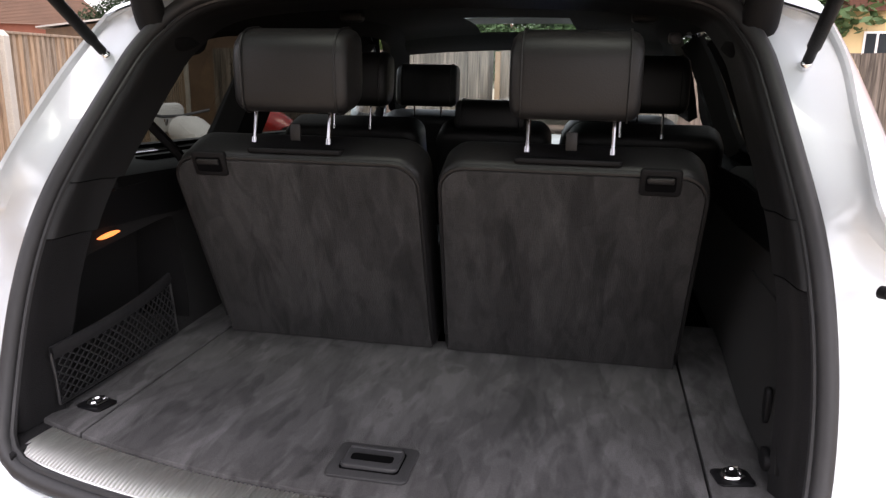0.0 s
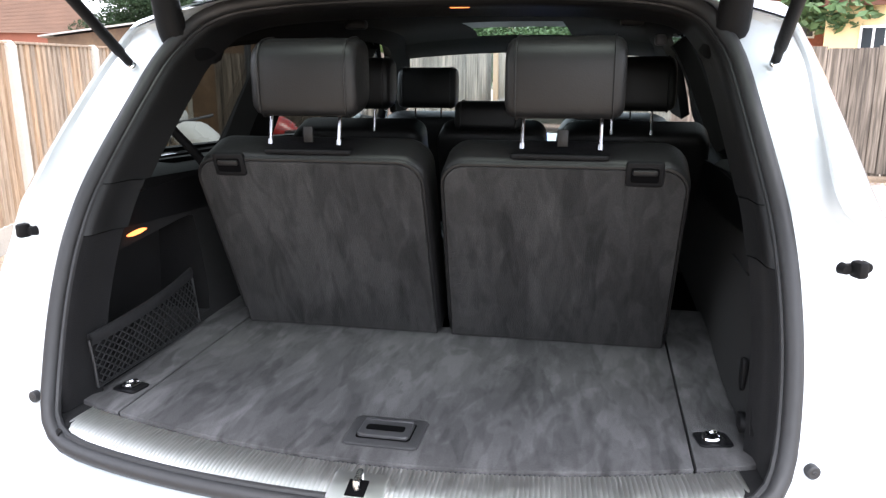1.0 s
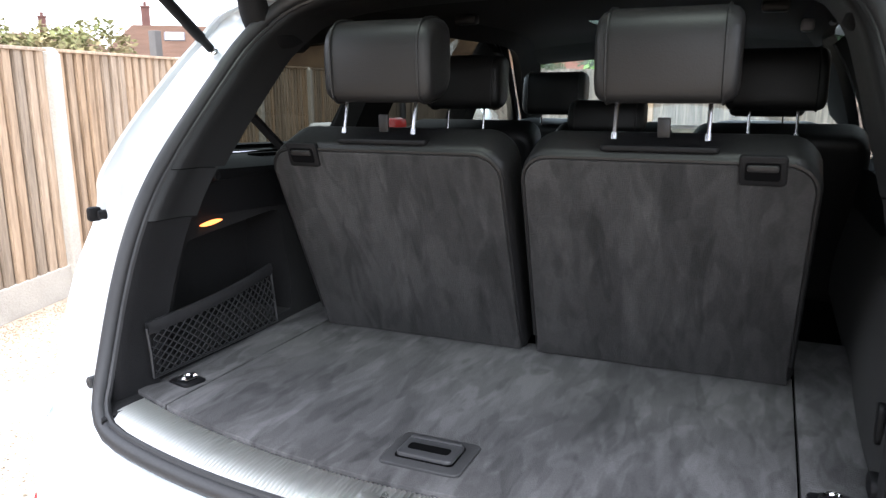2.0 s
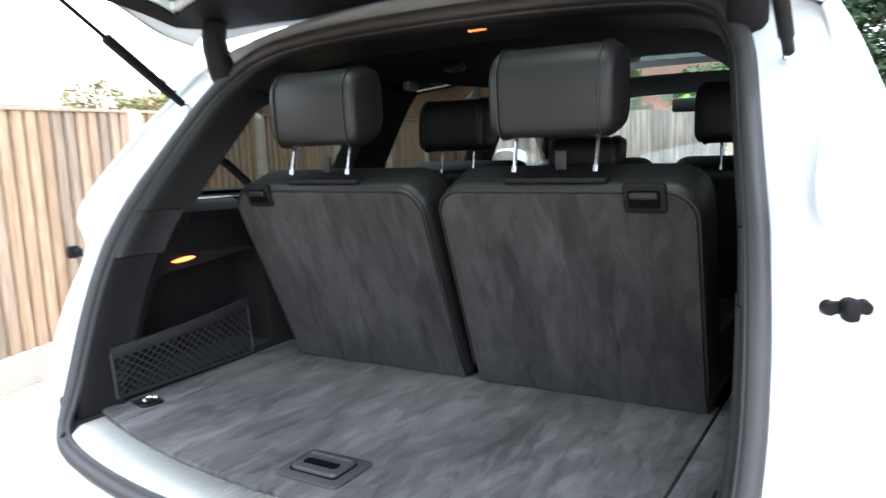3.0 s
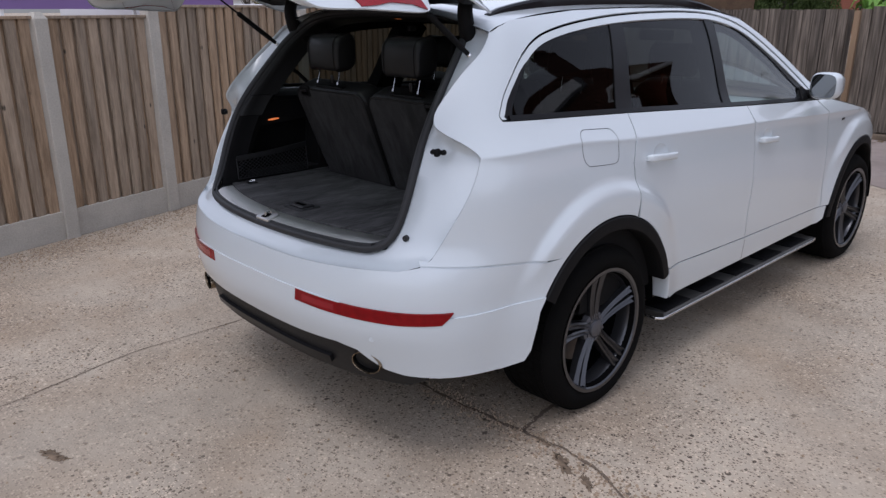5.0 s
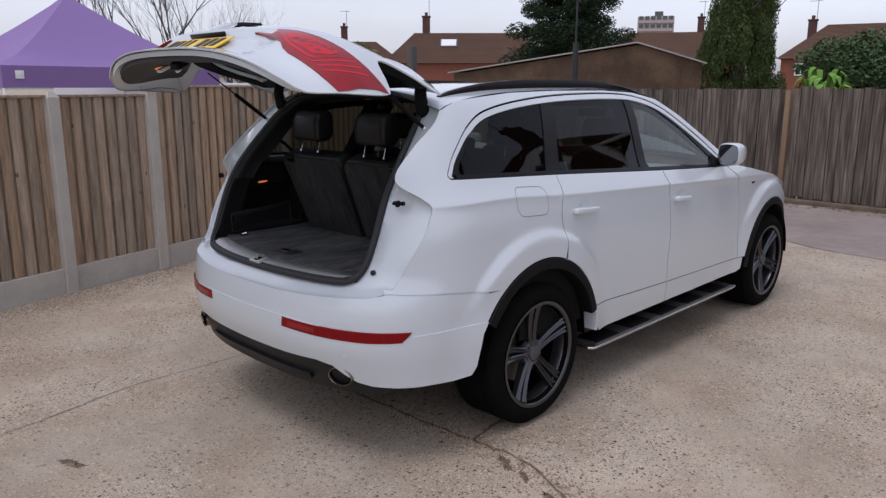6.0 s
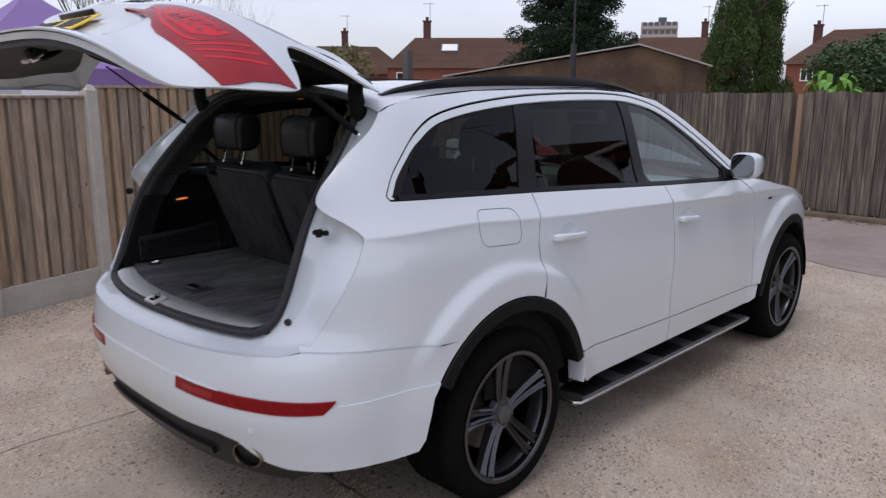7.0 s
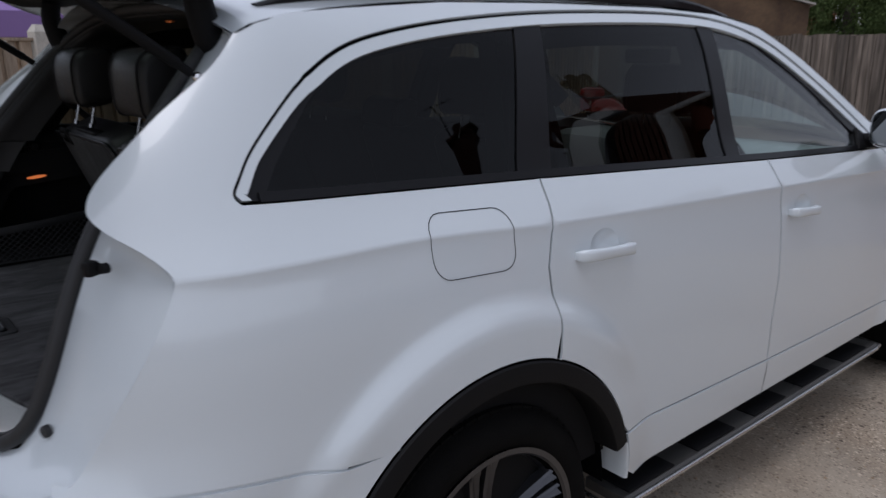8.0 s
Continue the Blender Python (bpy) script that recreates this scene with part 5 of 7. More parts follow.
fr_half = [(0, 1.235), (.45, 1.235), (.62, 1.24), (.685, 1.27), (.705, 1.34), (.70, 1.42), (.675, 1.52), (.645, 1.60), (.57, 1.653), (.3, 1.684), (0, 1.692)]
fr_half = [(ux(x, z), z) for x, z in spline(fr_half, 3)]
panel("gate_window_trim", fr_half + [(-u, z) for u, z in fr_half[::-1][1:-1]], BLACK, gate, holes=[inset(dense(glass_line, .03), .012)], off=-.045, thick=-.035, form=trim_form, move=GATE, label="black trim round the tailgate window")
gb = [(0, .815), (.4, .82), (.66, .835), (.78, .87), (.80, .95), (.82, 1.1), (.80, 1.19), (.73, 1.26), (.70, 1.34), (.70, 1.42), (.66, 1.55), (.60, 1.63), (.3, 1.68), (0, 1.69)]
gb = [(ux(x, z), z) for x, z in spline(gb, 3)]
panel("gate_inner_skin", gb + [(-u, z) for u, z in gb[::-1][1:-1]], WHITE, gate, holes=[inset(dense(glass_line, .03), .02)], off=-.034, thick=-.022, form=trim_form, move=GATE)
bm = bmesh.new()
box(bm, (.0, -1.005, .86), (.07, .03, .06), .008)
latch = part("gate_latch", bm, BLACK, gate, "black gate latch with a pale cover", move=GATE)
part("latch_cover", boxed((-.31, float(inner_form(.31, .93, -.055).y) + .012, .93), (.05, .016, .075), .006), WHITEP, latch, "pale pull cover", move=GATE)
part("latch_hook", boxed((0, -.985, .845), (.016, .016, .03), .003), CHROME, latch, move=GATE)
for x in (-.53, .53):
    bm = slab(rounded(.22, .085, .025), .012, .004, m=Matrix.Translation((x, float(inner_form(ux(x, 1.04), 1.04, -.055).y) + .012, 1.04)) @ Matrix.Rotation(radians(90), 4, "X"))
    part("grip_pocket", bm, BLACK, gate, move=GATE)
part("gate_lamp", boxed((-.42, float(inner_form(ux(.42, .95), .95, -.055).y) + .006, .95), (.055, .012, .022), .004), AMBER, gate, "small warm lamp in the tailgate trim", move=GATE)


# ---- the boot ----
def sill_back(x):
    return -.962 + .105 * (x / .6) ** 2


n = 40
rows = []
for i in range(n + 1):
    x = -.595 + 1.19 * i / n
    yb = sill_back(x)
    rows.append([(x, yb - .074, .872), (x, yb - .0745, .8835), (x, yb - .077, .8825), (x, yb - .081, .879), (x, yb - .083, .874), (x, yb - .084, .866)])
bm = loft(bmesh.new(), rows)
bmesh.ops.recalc_face_normals(bm, faces=bm.faces)
sill_plate = part("sill_plate", bm, STEEL, car, "ribbed bright metal boot sill plate")
ribs = bmesh.new()
rows = []
for i in range(150 * 6 + 1):
    x = -.594 + 1.188 * i / (150 * 6)
    yb = sill_back(x)
    h = .0027 * abs(math.sin(math.pi * i / 6)) ** .7
    lean_x = .105 * 2 * x / .36 * .075 * .5
    rows.append([(x + lean_x * t, yb + .002 - .077 * t, (.882 if t == 0 else .8920 + h * (1 - .3 * t)) - .001 * t - .009 * t ** 4) for t in (0, .03, .3, .6, .8, .92, 1.0)])
loft(ribs, rows)
bmesh.ops.recalc_face_normals(ribs, faces=ribs.faces)
tagged(part("ribs", ribs, STEEL, sill_plate), kind="stuff")
part("striker_plate", slab(rounded(.092, .062, .008), .012, .003, m=Matrix.Translation((0, -1.026, .884)) @ Matrix.Rotation(radians(14), 4, "X")), STEEL, sill_plate, "bright housing of the lock striker")
bm = box(bmesh.new(), (0, -.004, .0125), (.032, .034, .003), .001, m=Matrix.Translation((0, -1.026, .884)) @ Matrix.Rotation(radians(14), 4, "X"))
part("striker_slot", bm, GAPSHADE, sill_plate)
bm = tubed([(0, -1.012, .885), (0, -1.012, .912), (0, -1.036, .908), (0, -1.036, .885)], .0055, 8)
part("striker", bm, BRUSHED, sill_plate, "steel lock striker loop")

fl_out = [(x, sill_back(x) + .004) for x in np.linspace(-.522, .522, 20)] + [(.522, -.30), (-.522, -.30)]
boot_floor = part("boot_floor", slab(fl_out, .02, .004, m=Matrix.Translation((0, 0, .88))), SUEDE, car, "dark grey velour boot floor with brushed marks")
for s in (1, -1):
    eo = [(s * x, sill_back(x) + .004) for x in np.linspace(.526, .625, 5)] + [(s * .64, -.05), (s * .526, -.05)]
    part("floor_edge", slab(eo if s > 0 else eo[::-1], .02, .003, m=Matrix.Translation((0, 0, .879))), SUEDE, car, "dark velour floor strip")
part("floor_base", boxed((0, -.22, .85), (1.36, 1.30, .04)), GAPSHADE, car)
for s in (1, -1):
    co = [(s * .590, -.962), (s * .628, -.935), (s * .668, -.86), (s * .668, -.76), (s * .620, -.76), (s * .590, -.86)]
    part("sill_corner", slab(co if s > 0 else co[::-1], .022, .004, m=Matrix.Translation((0, 0, .868))), EDGEPILE, car, "dark carpeted corner beside the sill plate")
# lifting handle in the floor
bm = slab(rounded(.135, .105, .012), .006, .002, m=Matrix.Translation((0, -.862, .899)))
fh = part("floor_handle", bm, GATETRIM, boot_floor, "black recessed lifting handle")
part("handle_recess", slab(rounded(.098, .066, .008), .002, m=Matrix.Translation((0, -.862, .9045))), GAPSHADE, fh)
bail = slab(rounded(.094, .062, .010), .009, .003, m=Matrix.Translation((0, -.862, .9035)))
part("handle_bail", bail, HANDLEP, fh, "dark grey lifting bail")
part("finger_slot", slab(rounded(.070, .020, .006), .002, m=Matrix.Translation((0, -.866, .9112))), GAPSHADE, fh)
part("handle_bar", boxed((0, -.837, .9125), (.088, .006, .004), .0015), HANDLEP, fh)
# lashing rings
for s in (1, -1):
    m = Matrix.Translation((s * .565, -.775, .899)) @ Matrix.Rotation(radians(s * 12), 4, "Z")
    ring = part("lashing_ring", slab(rounded(.06, .05, .010), .004, .0015, m=m), GLOSSB, car, "chrome lashing ring in a black cup")
    part("ring_bow", tubed([m @ Vector((.016 * math.cos(a), .015 * math.sin(a), .009 + .003 * math.cos(a))) for a in np.linspace(.8, 2 * math.pi - .8, 13)], .0042, 8), CHROME, ring)
    part("ring_hinge", tubed([m @ Vector((.012, -.012, .008)), m @ Vector((.012, .012, .008))], .0038, 8), CHROME, ring)


# side walls of the boot
def wall_x(y, z):
    return .622 + .045 * step01((z - .92) / .35) + .01 * step01((y + .6) / .5)


def wall_form(s):
    return lambda y, z, off=0.0: Vector((s * (wall_x(y, z) - off), y, z))


carpet_top = [(.50, 1.150), (-.04, 1.160), (-.32, 1.178), (-.50, 1.188), (-.64, 1.195), (-.70, 1.193)]
wall_line = [(-.83, .885), (.50, .88)] + carpet_top + [(-.745, 1.12), (-.79, 1.0)]
upper_line = carpet_top[::-1] + [(.50, 1.24), (-.04, 1.27), (-.40, 1.262), (-.58, 1.262), (-.66, 1.25)]
pocket = spline([(-.64, 1.150), (-.50, 1.160), (-.345, 1.168), (-.318, 1.150), (-.325, 1.04), (-.335, .935), (-.36, .918), (-.56, .916), (-.755, .918), (-.768, .935), (-.728, 1.03), (-.665, 1.13), (-.64, 1.150)], 3)[:-1]
left_wall = panel("boot_side", wall_line[::-1], CARPET, car, holes=[pocket], form=wall_form(-1), thick=0, grid=.05, label="dark carpeted boot side with an open pocket")[0]
bm = loft(bmesh.new(), [[tuple(wall_form(-1)(y, z)) for y, z in dense(pocket, .03)], [(-.765, y, z) for y, z in dense(pocket, .03)]], ring=True)
bm.faces.new([v for v in bm.verts if abs(v.co.x + .765) < 1e-4])
bmesh.ops.recalc_face_normals(bm, faces=bm.faces)
part("pocket", bm, CARPET, left_wall)
right_wall = panel("boot_side", wall_line, CARPET, car, form=wall_form(1), thick=0, grid=.05, label="dark carpeted boot side panel")[0]
for s, wall in ((1, right_wall), (-1, left_wall)):
    panel("upper_side_trim", upper_line if s > 0 else upper_line[::-1], BLACK, wall, form=wall_form(s), off=.004, thick=.005, grid=.05, label="smooth black plastic above the boot side")
cov = spline([(-.815, .935), (-.62, .908), (-.28, .92), (-.27, 1.02), (-.28, 1.112), (-.42, 1.126), (-.58, 1.132), (-.66, 1.10), (-.75, 1.02), (-.815, .935)], 3)[:-1]
panel("side_flap", cov, CARPET, right_wall, form=wall_form(1), off=.006, thick=.005, grid=.05, label="dark removable side flap")
ON_WALL = Matrix.Rotation(radians(-90), 4, "Y") @ Matrix.Rotation(radians(90), 4, "Z")
part("power_socket", slab(rounded(.046, .030, .0145), .014, .004, m=Matrix.Translation((.617, -.772, .938)) @ ON_WALL), BLACK, right_wall, "round black power socket cover")
part("flap_catch", slab(rounded(.024, .062, .0118), .010, .003, m=Matrix.Translation((.622, -.712, 1.002)) @ ON_WALL), BLACK, right_wall, "oval black flap catch")
# net
bm = bmesh.new()


def net_pt(a, b):
    """a along the net, b up it, both 0 to 1."""
    y = -.815 + .40 * a
    low_z, top_z = .915 - .005 * a, 1.012 + .028 * a
    z = low_z + (top_z - low_z) * b
    return Vector((-(wall_x(y, z) - .012 - .016 * math.sin(math.pi * a) * b), y, z))


for k in range(-6, 19):
    for d in (1, -1):
        line = []
        for t in np.linspace(0, 1, 9):
            a = (k + (6 * t if d > 0 else 6 * (1 - t))) / 18
            if -.001 <= a <= 1.001:
                line.append(net_pt(a, t))
        if len(line) > 1:
            tube(bm, line, .0016, 5)
net = part("luggage_net", bm, NETC, left_wall, "black elastic luggage net on the boot side")
rim_net = [net_pt(a, 1) for a in np.linspace(0, 1, 12)]
bm = bmesh.new()
loft(bm, [[p + Vector((.004, 0, -.012)) for p in rim_net], [p + Vector((.007, 0, 0)) for p in rim_net], [p + Vector((.004, 0, .012)) for p in rim_net], [p + Vector((-.003, 0, .012)) for p in rim_net], [p + Vector((-.003, 0, -.012)) for p in rim_net]])
bmesh.ops.recalc_face_normals(bm, faces=bm.faces)
part("net_band", bm, NETC, left_wall, "black net top band")
part("net_edge", tubed([net_pt(a, 0) for a in np.linspace(0, 1, 8)] + [net_pt(1, 1)], .003, 6), NETC, left_wall)
part("net_edge", tubed([net_pt(0, 0), net_pt(0, .5), net_pt(0, 1)], .003, 6), NETC, left_wall)
# boot lamp
lamp_line = [(.031 * math.cos(a), .0045 * math.copysign(abs(math.sin(a)) ** 1.25, math.sin(a))) for a in np.linspace(0, 2 * math.pi, 25)[:-1]]
bm = slab(lamp_line, .010, .002, m=Matrix.Translation((-.655, -.578, 1.177)) @ Matrix.Rotation(radians(-4), 4, "Z") @ Matrix.Rotation(radians(90), 4, "Y") @ Matrix.Rotation(radians(95), 4, "Z"))
part("boot_lamp", bm, AMBER, left_wall, "small lit warm boot lamp")
# ledges and upper trims
for s in (1, -1):
    rows = []
    for y in np.linspace(-.60, .25, 12):
        zb = belt(y)
        rows.append([(s * .668, y, min(1.262, 1.22 + (y + .8) * .2)), (s * .676, y, zb - .03), (s * .70, y, zb - .012), (s * max(.705, min(.80, skin(uy(y, zb - .006), zb - .006).x - .022)), y, zb - .006)])
    bm = loft(bmesh.new(), [r[:2] for r in rows])
    bmesh.ops.recalc_face_normals(bm, faces=bm.faces)
    part("ledge_face", bm, BLACK, car)
    # top of the ledge in the lighter colour that stands for window light
    bm = loft(bmesh.new(), [r[1:] for r in rows])
    bmesh.ops.recalc_face_normals(bm, faces=bm.faces)
    ledge = part("window_ledge", bm, LITLEDGE, car, "dark plastic ledge under the quarter window, its top lightened as lit")
    for k in range(9):
        part("grille_slot", boxed((s * .735, -.30 + .018 * k, belt(-.30 + .018 * k) - .007), (.05, .006, .006), .001), GAPSHADE, ledge)
    upper = flank([(-.46, 1.30), (.05, belt(.05) - .002), (.40, belt(.4) - .002)]) + flank([(.40, 1.69), (.1, 1.685), (-.2, 1.665), (-.38, 1.635)]) + flank([(-.50, 1.55), (-.60, 1.46), (-.70, 1.38), (-.73, 1.31)])
    qh = [inset(dense(flank(w), .03), .012) for w in (QW,)]
    panel("inner_pillar_trim", upper, LINER, car, holes=qh, off=-.045, thick=0, sides=(s,), grid=.05, label="dark inner trim round the quarter window")
    side_in = flank([(-.1, .45), (2.35, .45), (2.3, 1.15), (1.3, 1.215), (.25, 1.27), (-.1, 1.285)])
    panel("door_lining", side_in, LINER, car, off=-.075, thick=0, sides=(s,), grid=.12, label="dark door lining")
    bp = flank([(1.07, 1.24), (1.19, 1.24), (1.24, 1.66), (1.13, 1.66)])
    panel("pillar_lining", bp, LINER, car, off=-.09, thick=-.06, sides=(s,), grid=.1)
    panel("pillar_lining", flank([(.15, 1.26), (.34, 1.26), (.43, 1.66), (.25, 1.66)]), LINER, car, off=-.10, thick=-.07, sides=(s,), grid=.1)
    rows = []
    for y in np.linspace(-.36, 2.12, 22):
        e = edge_of(y)
        rows.append([(s * (e.x - .15), y, e.z - .012), (s * (e.x - .11), y, e.z - .055), (s * (e.x - .06), y, e.z - .085), (s * (e.x - .02), y, e.z - .06)])
    bm = loft(bmesh.new(), rows)
    bmesh.ops.recalc_face_normals(bm, faces=bm.faces)
    part("roof_side_trim", bm, LINER, car, "dark trim along the side of the roof")
    part("grab_handle", tubed([(s * .59, .40, 1.66), (s * .575, .43, 1.628), (s * .575, .53, 1.628), (s * .59, .56, 1.66)], .011, 8), TRIM, car)
    part("belt_guide", boxed((s * .43, .36, 1.660), (.07, .045, .03), .01), TRIM, car, "dark seat belt outlet in the headlining")
    part("coat_hook", boxed((s * .505, .22, 1.600), (.03, .05, .03), .008), GREYMETAL, car, "small grey coat hook")
    part("bag_hook", revolve([(-.004, .018), (.006, .017), (.012, .011), (.020, .012), (.026, .009), (.027, .001)], 16), BLACK, car, "round black bag hook", move=Matrix.Translation((s * .650, -.576, 1.280)) @ Matrix.Rotation(radians(180 if s > 0 else 0), 4, "Z"))
    if s < 0:
        part("seat_belt", tubed([(s * .67, -.50, 1.45), (s * .635, -.43, 1.395), (s * .61, -.36, 1.32), (s * .58, -.30, 1.22)], .011, 6), BLACK, car, "black seat belt")

hl = []
hys = np.linspace(-.32, 1.56, 26)
for y in hys:
    for k in ks:
        hl.append(roof_pt(y, k * .93, -.055))
hf = []
for i in range(25):
    for j in range(24):
        if .98 < (hys[i] + hys[i + 1]) / 2 < 1.46 and abs(ks[j] + ks[j + 1]) / 2 < .36:
            continue
        a = i * 25 + j
        hf.append((a, a + 25, a + 26, a + 1))
mesh_part("headlining", hl, hf, LINER, car, "dark headlining")
bm = loft(bmesh.new(), [[tuple(roof_pt(y, k * .95, o)) for k in np.linspace(-1, 1, 13)] for y, o in ((1.48, -.052), (1.56, -.062))] + [[(k * .62, 1.70, 1.588 - .03 * k * k) for k in np.linspace(-1, 1, 13)], [(k * .62, 1.76, 1.60 - .03 * k * k) for k in np.linspace(-1, 1, 13)]])
bmesh.ops.recalc_face_normals(bm, faces=bm.faces)
part("screen_header", bm, LINER, car, "dark trim over the windscreen")
part("roof_lamp", slab(rounded(.045, .012, .005), .004, .001, m=Matrix.Translation((.035, -.335, 1.657))), AMBER, car, "small lit warm roof lamp over the boot")
part("cabin_floor", boxed((0, 1.2, .44), (1.7, 2.5, .04)), CARPET, car)
part("dashboard", boxed((0, 2.25, 1.02), (1.5, .45, .24), .07), GREYTRIM, car, "pale grey dashboard under the windscreen")
part("screen", boxed((0.0, 1.99, 1.13), (.18, .02, .09), .006), glow("blue_screen", (.25, .35, .75), .35), car)
part("rear_view_mirror", boxed((0, 1.86, 1.54), (.24, .025, .065), .012), BLACK, car)
wheel_ring = [(.38 + .185 * math.cos(a), 1.80 - .06 * math.sin(a), 1.08 + .175 * math.sin(a)) for a in np.linspace(0, 2 * math.pi, 29)[:-1]]
steer = part("steering_wheel", tubed(wheel_ring, .015, 8, True), LEATHER, car, "black leather steering wheel")
part("wheel_boss", boxed((.38, 1.81, 1.08), (.30, .05, .08), .02), LEATHER, steer)


# ---- seats ----
def lean(c, back):
    """A frame on a leaning seat back: x across, y up the back, z to the rear."""
    a = math.atan2(back[1], back[0])
    up = Vector((0, math.sin(a), math.cos(a)))
    x = Vector((1, 0, 0))
    z = x.cross(up)
    m = Matrix((x, up, z)).transposed().to_4x4()
    m.translation = c
    return m


def headrest(w, h, d, at, posts, parent, tilt=0.0):
    rows = []
    for x, k in ((-.5, .72), (-.49, .84), (-.46, .94), (-.40, 1.0), (.40, 1.0), (.46, .94), (.49, .84), (.5, .72)):
        rows.append([(x * w, d / 2 * k * math.copysign(abs(math.cos(a)) ** .55, math.cos(a)) + .012 * math.sin(a), h / 2 * (k if k < 1 else 1) * math.copysign(abs(math.sin(a)) ** .55, math.sin(a))) for a in np.linspace(0, 2 * math.pi, 29)[:-1]])
    bm = loft(bmesh.new(), rows, ring=True, cap=True)
    bmesh.ops.recalc_face_normals(bm, faces=bm.faces)
    m = Matrix.Translation(at) @ Matrix.Rotation(radians(tilt), 4, "X")
    hr = part("headrest", bm, LEATHER, parent, "black leather headrest", move=m)
    for s in (-1, 1):
        seam = [(s * .405 * w, (d / 2 + .0015) * math.copysign(abs(math.cos(a)) ** .55, math.cos(a)) + .012 * math.sin(a), (h / 2 + .0015) * math.copysign(abs(math.sin(a)) ** .55, math.sin(a))) for a in np.linspace(0, 2 * math.pi, 29)[:-1]]
        part("seam", tubed([m @ Vector(p) for p in seam], .0022, 5, True), LEATHER, hr)
    for a, b in posts:
        bm = tubed([a, b], .0038, 8)
        tube(bm, [a, Vector(a).lerp(Vector(b), .12)], .0062, 10)
        part("headrest_post", bm, POSTMETAL, parent, "chrome headrest post")
    return hr


for s in (-1, 1):
    x0, x1 = (-.512, -.006) if s < 0 else (.010, .520)
    cx, w = (x0 + x1) / 2, x1 - x0
    m = lean((cx, -.352, .90), (.47, -.180))
    L = .475
    r = .06
    tl, tr = (.026, .0) if s < 0 else (-.010, .012)
    outer = [(-w / 2, -.01), (w / 2, -.01)] + [(w / 2 + tr - r + r * math.cos(a), L - r + r * math.sin(a)) for a in np.linspace(0, math.pi / 2, 7)] + [(-w / 2 - tl + r - r * math.sin(a), L - r + r * math.cos(a)) for a in np.linspace(0, math.pi / 2, 7)]
    seat = part("rear_seat", slab(outer, .11, .02, m=m @ Matrix.Translation((0, 0, -.115)), seg=3), LEATHER, car, "dark third-row seat with a carpeted back")
    ins = inset(dense(outer, .04), .012)
    ins = [(x, max(y, .002)) for x, y in ins]
    # this velour carries the seat backs' shade in its colour
    part("seat_back_carpet", slab(ins, .008, .003, m=m @ Matrix.Translation((0, 0, -.006))), SEATPILE, seat, "velour seat back with brushed marks, its shade in the colour")
    rimp = [m @ Vector((x, y, -.004)) for x, y in inset(dense(outer, .03), .008) if y > .02]
    part("seat_piping", tubed(rimp, .005, 7), LEATHER, seat)
    lx = (w / 2 - (.066 if s < 0 else .081)) * s
    part("latch_bezel", slab(rounded(.074, .054, .008), .012, .003, m=m @ Matrix.Translation((lx, L - .019, -.006))), BLACK, seat, "black seat release bezel")
    part("latch_recess", slab(rounded(.054, .032, .005), .003, m=m @ Matrix.Translation((lx, L - .019, .0045))), GAPSHADE, seat)
    part("latch_lever", slab(rounded(.048, .012, .004), .006, .002, m=m @ Matrix.Translation((lx, L - .012, .006))), TRIM, seat)
    part("headrest_base", slab(rounded(.20, .05, .01), .010, .003, m=Matrix.Translation((s * .27, -.485, 1.350))), BLACK, seat)
    part("strap_loop", boxed((s * .275, -.478, 1.39), (.022, .006, .035), .002), TRIM, seat)
    headrest(.232, .155, .12, (s * .268 + .009, -.488, 1.512), [((s * .195, -.508, 1.37), (s * .195, -.485, 1.46)), ((s * .351, -.508, 1.37), (s * .351, -.485, 1.46))], seat, 6)
    part("seat_cushion", boxed((cx, -.12, .97), (w, .40, .14), .03), LEATHER, seat)

for cx, w in ((-.46, .46), (0.0, .36), (.46, .46)):
    m = lean((cx, .55, .80), (.50, -.16))
    out = [(-w / 2, 0), (w / 2, 0)] + [(w / 2 - .05 + .05 * math.cos(a), .50 + .05 * math.sin(a)) for a in np.linspace(0, math.pi / 2, 6)] + [(-w / 2 + .05 - .05 * math.sin(a), .50 + .05 * math.cos(a)) for a in np.linspace(0, math.pi / 2, 6)]
    seat = part("middle_seat", slab(out, .13, .03, m=m @ Matrix.Translation((0, 0, -.13)), seg=3), LEATHER, car, "black leather middle-row seat")
    part("seat_cushion", boxed((cx, .82, .80), (w, .50, .16), .04), LEATHER, seat)
    if cx:
        headrest(.25, .165, .11, (cx * .97, .40, 1.475), [((cx * .97 - .06, .385, 1.32), (cx * .97 - .06, .40, 1.42)), ((cx * .97 + .06, .385, 1.32), (cx * .97 + .06, .40, 1.42))], seat)
    else:
        headrest(.22, .09, .09, (cx, .40, 1.375), [], seat)
